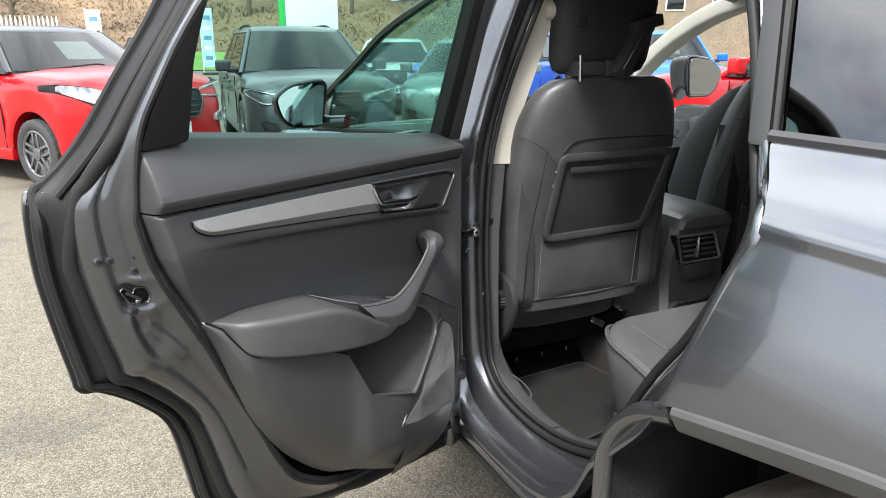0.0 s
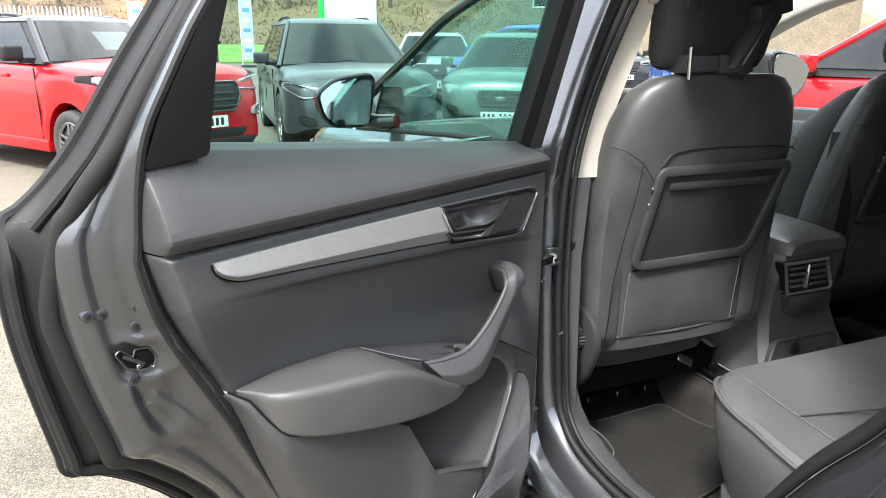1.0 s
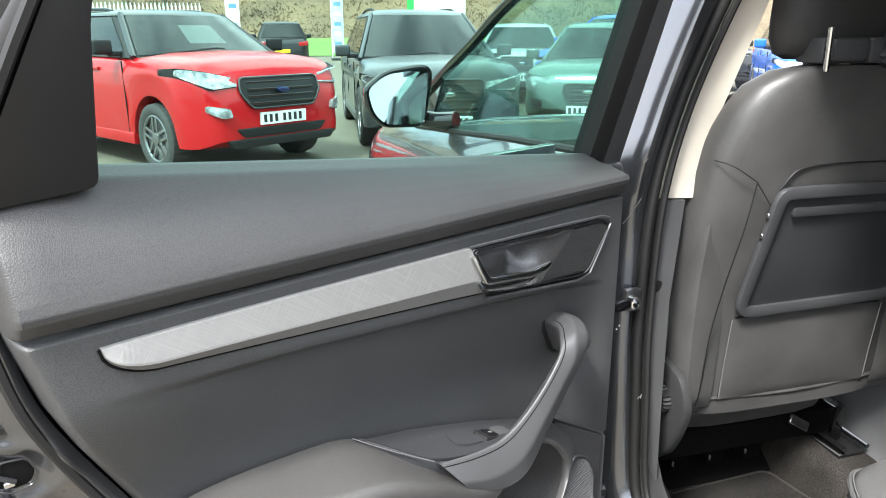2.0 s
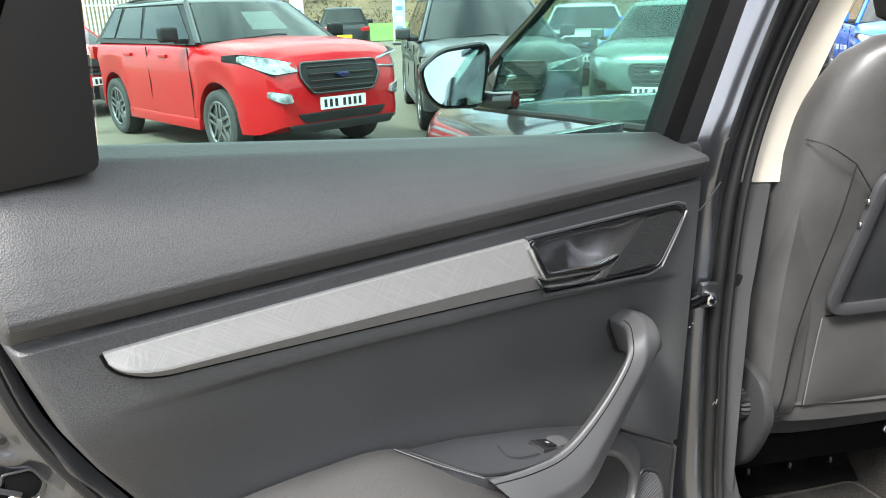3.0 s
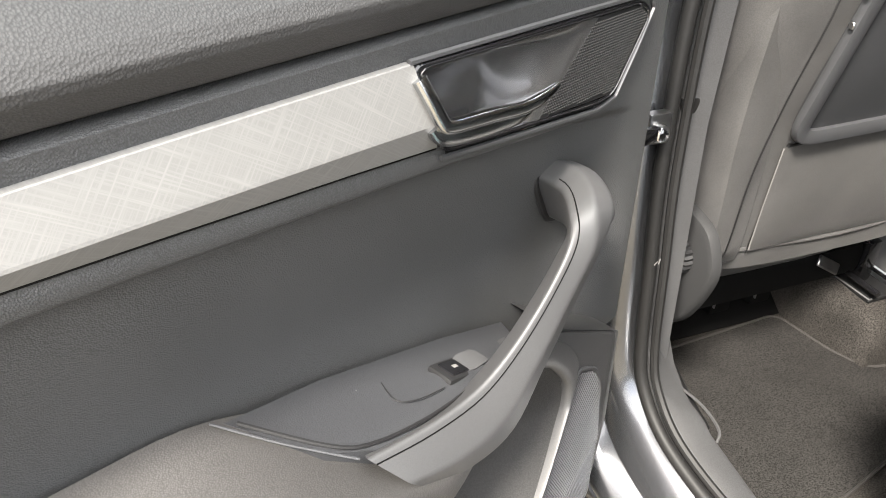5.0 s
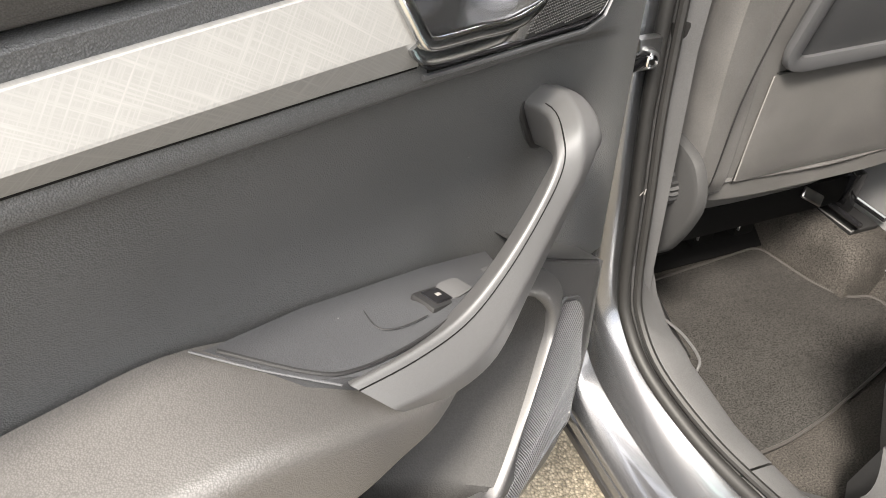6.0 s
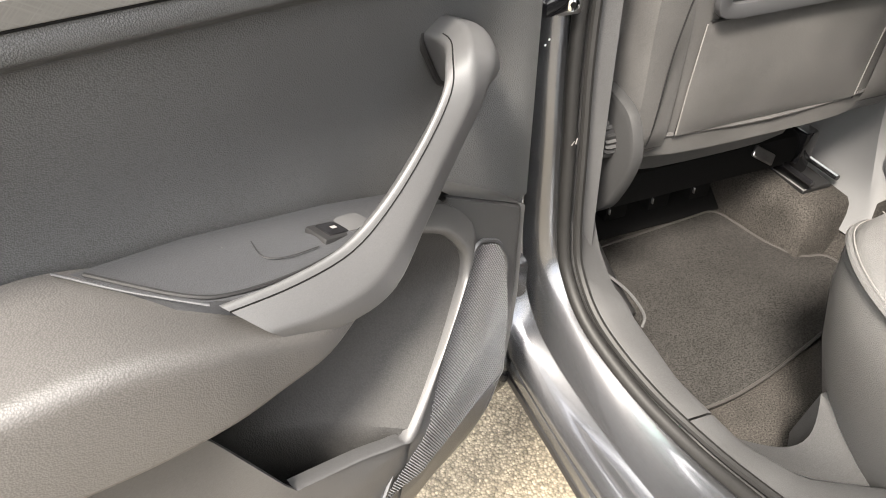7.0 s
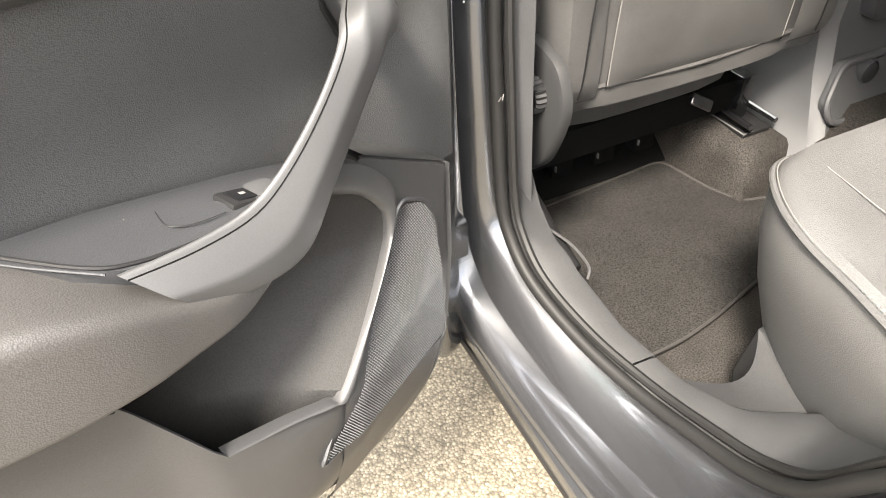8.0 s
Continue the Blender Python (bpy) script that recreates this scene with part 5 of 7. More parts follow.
def pad(s, v):
    """The upper pad: a leaning face, a roll under it, and a turned rear end."""
    k = max(0.0, s - 0.662)
    u = s if k == 0 else 0.662 + SIDE[round(k * 1000)][0]
    zt, zs = sill_z(u), 1.0898 + 0.0022 * max(0.0, u / 0.65)
    zc = zs + 0.0215 - 0.004 * max(0.0, u / 0.65)
    prof = [(-0.098, zt - 0.008), (-0.093, zt + 0.0005), (-0.083, zt + 0.001), (-0.066, zt - 0.006)]
    a, b = (-0.066, zt - 0.006), (-0.0150, zc + 0.004)
    for w in (0.2, 0.4, 0.6, 0.8, 0.94):
        prof.append((a[0] + (b[0] - a[0]) * w + 0.006 * math.sin(math.pi * w), a[1] + (b[1] - a[1]) * w))
    prof += [(-0.0138, zc), (-0.0146, zc - 0.005), (-0.0200, zs + 0.006), (-0.0235, zs + 0.0015), (-0.0265, zs), (-0.040, zs)]
    q = v * (len(prof) - 1)
    i = min(int(q), len(prof) - 2)
    w = q - i
    n, z = (prof[i][j] + (prof[i + 1][j] - prof[i][j]) * w for j in (0, 1))
    end = ease((u - 0.640) / 0.032)
    z -= 0.016 * end * max(0.0, 1 - v / 0.45) ** 1.5
    if k:
        n += (min(n, -0.083) - n) * SIDE[round(k * 1000)][1]
    if u < -0.03:
        f = (-0.03 - u) / 0.02
        n -= 0.012 * f * f
        z -= 0.008 * f * f * (1 - v)
    return (u, n, z)


us = steps(-0.05, -0.03, 4)[:-1] + steps(-0.03, 0.662, 30) + [0.662 + 0.001 * k for k in range(1, 9)]
part("upper_pad", sheet(pad, us, steps(0, 1, 71)), GRAIN, door, "grained black upper door pad")

BEZ = [(0.246, 1.0725), (0.012, 1.0665), (-0.006, 1.056), (0.034, 0.998), (0.054, 0.9955), (0.222, 1.0135)]


def inset(points, k):
    c = [sum(p[i] for p in points) / len(points) for i in (0, 1)]
    return [(c[0] + (x - c[0]) * (1 - k), c[1] + (z - c[1]) * (1 - k * 2.6)) for x, z in points]


def inside(x, z, poly):
    hit = False
    for (x0, z0), (x1, z1) in zip(poly, poly[1:] + poly[:1]):
        if (z0 > z) != (z1 > z) and x < (x1 - x0) * (z - z0) / (z1 - z0) + x0:
            hit = not hit
    return hit


# one moulded panel: flat band, a soft lip under the inlay, then a hollow down to the armrest
def lip_z(u):
    return straight([(-0.05, 0.977), (0.04, 0.9864), (0.22, 1.0045), (0.435, 1.0215), (0.586, 1.0318), (0.68, 1.038)], u)


def panel_rear(z):
    return straight([(0.70, 0.520), (0.79, 0.553), (0.902, 0.5946), (0.9765, 0.6328), (1.0186, 0.6504), (1.083, 0.6687), (1.10, 0.6720)], z)


def panel(s, z):
    k = max(0.0, s - 1.0)
    u = -0.052 + (panel_rear(z) - 0.010 + 0.052) * min(1.0, s)
    below = lip_z(u) - z
    step = 0.017 * ease((0.63 - u) / 0.20) * ease((u + 0.02) / 0.10)
    n = -0.0240 + 0.0015 * math.exp(-(((below + 0.004) / 0.006) ** 2)) * (step / 0.017)
    n -= step * ease((below - 0.001) / 0.012)
    ka, kb = ease((0.17 - u) / 0.12), ease((0.93 - z) / 0.12)
    n -= (0.034 - step) * ease(below / 0.13) * (1 - max(ka * kb, ease((0.04 - u) / 0.08)))
    if z > 1.0845:
        n -= 0.012 * ((z - 1.0845) / 0.0045) ** 2
    if k:
        du, f = SIDE[round(k * 1000)]
        u += du
        n += (-0.080 - n) * f
    elif s < 0.02:
        n -= 0.020 * ((0.02 - s) / 0.02) ** 2
    return (u, n, z)


zs_ = steps(0.735, 0.775, 4)[:-1] + steps(0.775, 0.96, 14)[:-1] + steps(0.96, 1.045, 60)[:-1] + steps(1.045, 1.0845, 16)[:-1] + [1.0845, 1.086, 1.0875, 1.089]
trim = sheet(panel, [0, 0.008, 0.02] + steps(0.03, 1.0, 150) + [1.0 + 0.001 * k for k in range(1, 9)], zs_)
hole = inset(BEZ, 0.03)
bmesh.ops.delete(trim, geom=[f for f in trim.faces if inside(f.calc_center_median().x, f.calc_center_median().z, hole)], context="FACES")
bmesh.ops.delete(trim, geom=[f for f in trim.faces if f.calc_center_median().z < 0.775 and f.calc_center_median().x > 0.03], context="FACES")
part("door_panel", trim, SOFT, door, "soft grained black door panel with a moulded lip")

# silver inlay: upper face and lower chamfer
inlay = []
for k in range(65):
    w = k / 64
    u = 0.245 + (0.6155 - 0.245) * (1 - (1 - w) ** 1.25)
    top = 1.0738 + 0.0012 * math.sin(w * math.pi)
    bot = straight([(0.22, 1.0155), (0.30, 1.0235), (0.40, 1.0320), (0.50, 1.0398), (0.60, 1.0470)], u)
    tip = max(0.0, (u - 0.572) / 0.0435)
    bot += (top - 0.0006 - bot) * (1 - math.sqrt(max(0.0, 1 - tip ** 2.2)))
    mid = bot + (top - bot) * (0.36 - 0.08 * w)
    skew = -0.020 * (1 - w) ** 3
    lift = min(1.0, (top - bot) / 0.02)
    inlay.append([(u, -0.026, top + 0.0004), (u, -0.0197, top), (u + skew * 0.05, -0.0192, top - 0.0006 * lift), (u + skew * 0.55, -0.0192 + 0.0062 * lift, mid + 0.0012 * lift), (u + skew * 0.60, -0.0190 + 0.0062 * lift, mid - 0.0006 * lift),
                  (u + skew * 0.96, -0.0200, bot + 0.0012), (u + skew, -0.0210, bot + 0.0003), (u + skew, -0.026, bot)])
part("silver_inlay", loft(inlay, True, True), SILVER, door, "cross-hatched silver inlay strip", False)
part("inlay_gap", tube([(r[-1][0] + (0.0012 if j > 44 else 0), -0.0226, r[-1][2] - 0.0006) for j, r in enumerate(inlay)], 0.0011, 6, False, (0, 1, 0)), VOID, door)
part("bezel_gap", tube([(0.216, -0.0226, 1.0118), (0.130, -0.0226, 1.0012), (0.056, -0.0226, 0.9930)], 0.0012, 6, False, (0, 1, 0)), VOID, door)

# door release: bezel, cup, grille and lever
bez = rounded(BEZ, 0.010, 4)
b2 = rounded(inset(BEZ, 0.045), 0.008, 4)
part("release_plate", loft([[(x, -0.026, z) for x, z in bez], [(x, -0.0200, z) for x, z in bez], [(x, -0.0190, z) for x, z in inset(bez, 0.008)], [(x, -0.0195, z) for x, z in b2], [(x, -0.026, z) for x, z in b2]], True, False), GLOSSY, door, "gloss black release bezel")
part("release_rim", tube([(x, -0.0188, z) for x, z in inset(bez, 0.03)], 0.0007, 6, True, (0, 1, 0)), GLOSSY, door, "gloss black rim")
part("release_edge", tube([(x, -0.0205, z) for x, z in ((0.246, 1.0745), (0.10, 1.0715), (0.012, 1.069), (-0.004, 1.064), (-0.009, 1.056), (0.008, 1.028), (0.030, 0.996), (0.054, 0.992), (0.13, 1.000), (0.222, 1.0105))], 0.0020, 6, False, (0, 1, 0)), SMOOTH, door)


def cup(u, v):
    """A scoop that deepens from the grille towards the lever's root."""
    xr, xl = 0.132 - 0.064 * v, 0.214 + 0.026 * v
    k = min(1.0, u / 0.55)
    deep = 0.023 * k * k * (3 - 2 * k) * min(1, max(0, (1 - u)) / 0.07) ** 0.5
    wall_ = min(1.0, v / 0.16, (1 - v) / 0.20)
    deep *= math.sin(math.pi / 2 * wall_) ** 0.8
    return (xr + (xl - xr) * u, -0.0192 - deep, 1.0035 + 0.010 * u + (0.0605 + 0.0005 * u) * v)


part("release_cup", sheet(cup, steps(0, 1, 30), steps(0, 1, 20)), CUP, door, "satin dark finger cup")
grl = rounded([(0.072, 1.0640), (0.012, 1.0635), (-0.002, 1.0545), (0.036, 1.0005), (0.132, 1.0065), (0.112, 1.024)], 0.005, 3)
part("release_grille", slab(grl, -0.0235, -0.0195, "y", 0.001, 1), PITCH, door)
dots = bmesh.new()
edge_in = inset(grl, 0.03)
for i in range(52):
    for j in range(32):
        x, z = -0.002 + i * 0.0025 + (j % 2) * 0.00125, 1.002 + j * 0.0020
        if inside(x, z, edge_in):
            base, tip_ = ([dots.verts.new((x + r * dx, n, z + r * dz)) for dx, dz in ((1, 0), (0, 1), (-1, 0), (0, -1))] for r, n in ((0.00095, -0.0197), (0.0006, -0.0187)))
            dots.faces.new(tip_)
            for k in range(4):
                dots.faces.new((base[k], base[(k + 1) % 4], tip_[(k + 1) % 4], tip_[k]))
tagged(part("grille_studs", dots, FOOT, door, smooth=False), kind="stuff")
lev = smooth_path([(0.243, -0.016, 1.066), (0.239, -0.012, 1.055), (0.233, -0.009, 1.041), (0.228, -0.008, 1.0365), (0.215, -0.007, 1.0350), (0.190, -0.006, 1.0330), (0.165, -0.005, 1.0305), (0.145, -0.005, 1.0320), (0.129, -0.006, 1.0350)], 5)
part("release_lever", sweep(lev, rounded([(-0.0045, -0.0036), (0.0045, -0.0036), (0.0045, 0.0036), (-0.0045, 0.0036)], 0.0036, 6), (0, 1, 0), False, lambda w: 1.0 - 0.45 * max(0, w - 0.85) / 0.15), DARKCHROME, door, "polished dark chrome release lever")
low_lev = smooth_path([(0.235, -0.014, 1.036), (0.228, -0.012, 1.028), (0.20, -0.010, 1.0245), (0.172, -0.009, 1.0235), (0.152, -0.009, 1.0240)], 5)
part("lever_underside", sweep(low_lev, rounded([(-0.0045, -0.0035), (0.0045, -0.0035), (0.0045, 0.0035), (-0.0045, 0.0035)], 0.002, 2), (0, 1, 0), False, lambda w: 1.0 - 0.5 * max(0, w - 0.8) / 0.2), DARKCHROME, door)


# armrest
ARM = [
    (0.582, [(-0.056, 0.896), (-0.055, 0.897), (-0.054, 0.896), (-0.053, 0.894), (-0.053, 0.892), (-0.054, 0.890), (-0.056, 0.89)]),
    (0.574, [(-0.054, 0.898), (-0.044, 0.897), (-0.038, 0.893), (-0.034, 0.886), (-0.036, 0.876), (-0.040, 0.870), (-0.056, 0.868)]),
    (0.562, [(-0.052, 0.900), (-0.026, 0.898), (-0.014, 0.893), (-0.008, 0.882), (-0.008, 0.864), (-0.014, 0.854), (-0.055, 0.850)]),
    (0.540, [(-0.052, 0.902), (-0.012, 0.900), (0.004, 0.893), (0.012, 0.880), (0.011, 0.856), (0.002, 0.843), (-0.055, 0.836)]),
    (0.51, [(-0.052, 0.902), (-0.006, 0.899), (0.014, 0.892), (0.024, 0.878), (0.023, 0.850), (0.012, 0.834), (-0.055, 0.826)]),
    (0.46, [(-0.052, 0.899), (0.002, 0.896), (0.024, 0.888), (0.036, 0.872), (0.036, 0.840), (0.026, 0.824), (-0.055, 0.812)]),
    (0.40, [(-0.052, 0.892), (0.008, 0.888), (0.030, 0.881), (0.043, 0.864), (0.045, 0.830), (0.036, 0.812), (-0.055, 0.800)]),
    (0.35, [(-0.052, 0.870), (0.006, 0.866), (0.031, 0.873), (0.045, 0.857), (0.048, 0.822), (0.040, 0.804), (-0.055, 0.790)]),
    (0.31, [(-0.052, 0.845), (-0.004, 0.842), (0.020, 0.850), (0.040, 0.842), (0.044, 0.815), (0.040, 0.798), (-0.055, 0.785)]),
    (0.27, [(-0.052, 0.825), (-0.008, 0.822), (0.014, 0.834), (0.034, 0.828), (0.040, 0.808), (0.036, 0.795), (-0.055, 0.785)]),
    (0.225, [(-0.052, 0.815), (-0.010, 0.812), (0.004, 0.822), (0.020, 0.818), (0.026, 0.806), (0.022, 0.798), (-0.055, 0.79)]),
]


def round_rows(rows, n=4):
    """Smooth a table of sections along x and round each section."""
    cols = len(rows[0][1])
    tracks = [smooth_path([(x, *sec[c]) for x, sec in rows], n) for c in range(cols)]
    out = []
    for i in range(len(tracks[0])):
        q = [tracks[c][i] for c in range(cols)]
        u = q[0].x
        c1, c2 = Vector((u, q[4].y + 0.001, q[1].z + 0.001)), Vector((u, q[4].y, q[5].z - 0.003))
        line = [q[0]]
        for a, b, c, r in ((q[0], c1, c2, 0.014), (c1, c2, q[6], 0.006)):
            pa, pc = b + (a - b).normalized() * min(r, (a - b).length * 0.45), b + (c - b).normalized() * min(r, (c - b).length * 0.45)
            line += [pa * (1 - w) ** 2 + b * 2 * w * (1 - w) + pc * w * w for w in steps(0, 1, 7)]
        out.append(line + [q[6]])
    return out


part("armrest", loft(round_rows(ARM), False, False), ARMVINYL, door, "padded grained black armrest")

# grab handle that rises from the armrest to the panel
GRAB = [
    [(0.085, -0.058, 0.938), (0.045, -0.058, 0.945), (0.020, -0.058, 0.910), (0.060, -0.058, 0.885)],
    [(0.092, -0.022, 0.941), (0.055, -0.016, 0.949), (0.032, -0.020, 0.916), (0.068, -0.032, 0.890)],
    [(0.124, 0.010, 0.944), (0.090, 0.024, 0.947), (0.066, 0.016, 0.918), (0.092, -0.010, 0.902)],
    [(0.143, 0.026, 0.934), (0.101, 0.034, 0.918), (0.090, 0.012, 0.902), (0.122, 0.002, 0.905)],
    [(0.169, 0.030, 0.909), (0.128, 0.036, 0.888), (0.118, 0.014, 0.874), (0.150, 0.004, 0.884)],
    [(0.205, 0.031, 0.882), (0.167, 0.040, 0.845), (0.158, 0.016, 0.836), (0.188, 0.002, 0.852)],
    [(0.240, 0.030, 0.866), (0.206, 0.044, 0.806), (0.198, 0.020, 0.802), (0.230, -0.002, 0.830)],
    [(0.285, 0.029, 0.867), (0.252, 0.046, 0.806), (0.245, 0.020, 0.802), (0.270, -0.002, 0.830)],
    [(0.331, 0.026, 0.8735), (0.297, 0.0475, 0.828), (0.290, 0.020, 0.822), (0.312, -0.002, 0.842)],
]
tracks = [smooth_path([row[c] for row in GRAB], 5) for c in range(4)]
def grab_ring(q):
    """Rounded rear corner, a soft ridge along the middle and a flatter outer face."""
    q0, q1, q2, q3 = q
    out_ = ((q0 + q1) - (q2 + q3)).normalized()
    c = [q0 + (q3 - q0) * 0.06, q0.lerp(q1, 0.60) + out_ * 0.0035, q1.lerp(q2, 0.30), q2, q3]
    ring = []
    for k, r in enumerate((0.0055, 0.0045, 0.007, 0.010, 0.008)):
        p, a, b = c[k], c[k - 1], c[(k + 1) % 5]
        s_, e_ = p + (a - p).normalized() * min(r, (a - p).length * 0.45), p + (b - p).normalized() * min(r, (b - p).length * 0.45)
        ring += [s_ * (1 - w) ** 2 + p * 2 * w * (1 - w) + e_ * w * w for w in steps(0, 1, 6)]
    return ring


grab_rings = [grab_ring([tracks[c][i] for c in range(4)]) for i in range(len(tracks[0]))]
part("grab_handle", loft(grab_rings), SATIN, door, "smooth satin grey grab handle")
part("grab_seam", tube([r[5].lerp(r[6], 0.10) for r in grab_rings[4:]], 0.0006, 5, up=(0, 1, 0)), VOID, door)
part("grab_socket", tube([(x, -0.050, z) for x, _, z in rounded([(0.091, 0, 0.941), (0.045, 0, 0.951), (0.013, 0, 0.912), (0.060, 0, 0.878)], 0.02, 4)], 0.003, 6, True, (0, 1, 0)), PITCH, door)

# switch plate between handle and panel
SW = [(0.378, -0.047, 0.884), (0.345, 0.004, 0.8715), (0.315, 0.016, 0.860), (0.270, 0.016, 0.846), (0.225, 0.012, 0.838), (0.180, 0.004, 0.833), (0.140, -0.020, 0.822), (0.118, -0.050, 0.806), (0.193, -0.052, 0.832), (0.25, -0.052, 0.849), (0.307, -0.052, 0.866)]
bm = bmesh.new()
top = [bm.verts.new(p) for p in SW]
low = [bm.verts.new((x, y, z - 0.03)) for x, y, z in SW]
mid_v = bm.verts.new((0.255, -0.018, 0.849))
for i in range(len(SW)):
    j = (i + 1) % len(SW)
    bm.faces.new((top[i], top[j], mid_v))
    bm.faces.new((top[i], top[j], low[j], low[i]))
part("switch_plate", bm, HARD, door, "satin black switch plate")
part("plate_lip", tube(smooth_path([(0.386, -0.047, 0.890), (0.362, -0.012, 0.882), (0.334, 0.024, 0.8745)], 6), 0.0009, 6), HARD, door)
part("plate_groove", tube(smooth_path([(0.372, -0.042, 0.8835), (0.338, 0.002, 0.871), (0.312, 0.012, 0.861), (0.265, 0.012, 0.848), (0.215, 0.008, 0.840)], 5), 0.0014, 6), PITCH, door)
def on_plate(m):
    return pose(0.217, -0.014, 0.838, 0, -19, 0) @ m
part("switch_well", box((-0.034, -0.012, -0.004), (0.016, 0.012, 0.0035), 0.003, 2, None, on_plate(Matrix())), PITCH, door)
part("window_switch", box((-0.009, -0.0085, 0.0), (0.010, 0.0085, 0.0048), 0.002, 2, None, on_plate(Matrix())), GLOSSY, door, "window switch with a white symbol")
part("switch_symbol", box((-0.003, -0.0018, 0.0044), (0.002, 0.0018, 0.0051), 0.0003, 1, None, on_plate(Matrix())), THREAD, door)
tip = loft([[on_plate(Matrix()) @ Vector(p) for p in ((x, -y, -0.003), (x, y, -0.003), (x, y, h), (x, -y, h))] for x, y, h in ((-0.008, 0.009, 0.0045), (-0.012, 0.0105, 0.0055), (-0.026, 0.0095, 0.0075), (-0.031, 0.007, 0.0070))])
part("switch_tip", bev(tip, 0.0012, 2), SATIN, door, "grey raised switch end")
part("blank_plate", tube(smooth_path([(0.272, -0.030, 0.8545), (0.276, -0.010, 0.8545), (0.262, -0.003, 0.8505), (0.238, -0.002, 0.845)], 4), 0.0005, 5), PITCH, door)

# lower door: pocket back, speaker board, rim and pocket wall
def low_n(u, z):
    """How far the lower board stands out."""
    return straight([(0.44, -0.005), (0.50, 0.025), (0.57, 0.042), (0.65, 0.048), (0.75, 0.016), (0.85, 0.0)], z) * min(1.15, max(0.05, (u + 0.03) / 0.2))


def board(z, w):
    right = straight([(0.455, 0.12), (0.466, 0.080), (0.480, 0.060), (0.499, 0.046), (0.532, 0.030), (0.60, 0.018), (0.68, 0.007), (0.754, 0.0), (0.828, 0.122), (0.84, 0.14)], z)
    left = straight([(0.455, 0.24), (0.657, 0.215), (0.682, 0.180), (0.735, 0.112), (0.759, 0.094), (0.776, 0.090), (0.801, 0.098), (0.828, 0.130), (0.84, 0.15)], z)
    if w < 0:
        return (right - 0.004, low_n(right, z) + 0.05 * w * 2, z)
    u = right + (left - right) * w
    return (u, low_n(u, z) - 0.004 * (1 - min(1, w / 0.06)) ** 2, z)


part("speaker_board", sheet(board, steps(0.455, 0.822, 48), [-0.6, -0.02] + steps(0, 1, 20)), LOWER, door, "dark plastic lower door board")
gr = rounded([(0.0765, 0.760), (0.046, 0.742), (0.034, 0.716), (0.031, 0.546), (0.2545, 0.5955)], 0.010, 4)
part("speaker_rim", tube([(x, low_n(x, z) + 0.001, z) for x, z in gr], 0.0022, 6, True, (0, 1, 0)), HARD, door)
gc = (0.095, 0.645)
part("speaker_grille", loft([[(gc[0] + (x - gc[0]) * k, low_n(gc[0] + (x - gc[0]) * k, gc[1] + (z - gc[1]) * k) + 0.0012, gc[1] + (z - gc[1]) * k) for x, z in gr] for k in (1.0, 0.8, 0.6, 0.4, 0.2, 0.02)], True, False), MESHY, door, "black woven speaker grille")


weave = bmesh.new()
small = [(gc[0] + (x - gc[0]) * 0.97, gc[1] + (z - gc[1]) * 0.97) for x, z in gr]
for j in range(84):
    for i in range(90):
        x, z = 0.030 + i * 0.0026 + (j % 2) * 0.0013, 0.546 + j * 0.0026
        if inside(x, z, small):
            s, h, n0 = 0.0011, 0.0013, low_n(x, z) + 0.0011
            vs = [weave.verts.new(p) for p in ((x - s, n0, z), (x, n0, z - s), (x + s, n0, z), (x, n0, z + s), (x, n0 + h, z))]
            for a in range(4):
                weave.faces.new((vs[a], vs[(a + 1) % 4], vs[4]))
tagged(part("grille_weave", weave, HARD, door, smooth=False), kind="stuff")
rim_out = smooth_path([(0.178, 0.006, 0.848), (0.161, 0.0069, 0.8442), (0.140, 0.008, 0.835), (0.113, 0.0098, 0.817), (0.092, 0.012, 0.788), (0.093, 0.0146, 0.763), (0.1057, 0.0187, 0.7414), (0.150, 0.034, 0.703), (0.2080, 0.055, 0.6600), (0.228, 0.0545, 0.6610), (0.262, 0.0475, 0.6710), (0.318, 0.0405, 0.6875)], 6)
rim_in = smooth_path([(0.172, 0.006, 0.822), (0.160, 0.007, 0.816), (0.148, 0.0085, 0.8095), (0.1246, 0.0105, 0.7945), (0.1067, 0.013, 0.7675), (0.1068, 0.0156, 0.746), (0.119, 0.0200, 0.7300), (0.158, 0.035, 0.698), (0.2140, 0.0535, 0.6635), (0.232, 0.0515, 0.6640), (0.264, 0.0455, 0.6735), (0.319, 0.0390, 0.6890)], 6)
lip_rows = []
for a, b in zip(rim_out, rim_in):
    up = Vector((0, 0.0022 + 0.13 * min(0.03, (a - b).length), 0))
    lip_rows.append([a - Vector((0, 0.012, 0)), a, a + up * 0.55, a.lerp(b, 0.18) + up * 0.92, a.lerp(b, 0.4) + up, a.lerp(b, 0.65) + up * 0.95, a.lerp(b, 0.86) + up * 0.65, b, b - Vector((0, 0.006, 0))])
lining = [b + Vector((0, -0.003, 0)) for b in rim_in if b.x < 0.216] + [Vector((0.235, 0.046, 0.630)), Vector((0.255, 0.034, 0.590)), Vector((0.270, 0.020, 0.545))]
rows = []
for b in lining:
    row = [b + Vector((-0.002, -0.008, 0)), b]
    far_u = straight([(0.53, 0.34), (0.578, 0.40), (0.695, 0.48), (0.778, 0.52), (0.9, 0.54)], b.z)
    for k in range(1, 25):
        s = k / 24
        row.append(Vector((b.x + (far_u - b.x) * s, b.y + (-0.048 - b.y) * (1 - math.exp(-3.2 * s - 3 * s * s)), b.z + 0.02 * s)))
    rows.append(row)
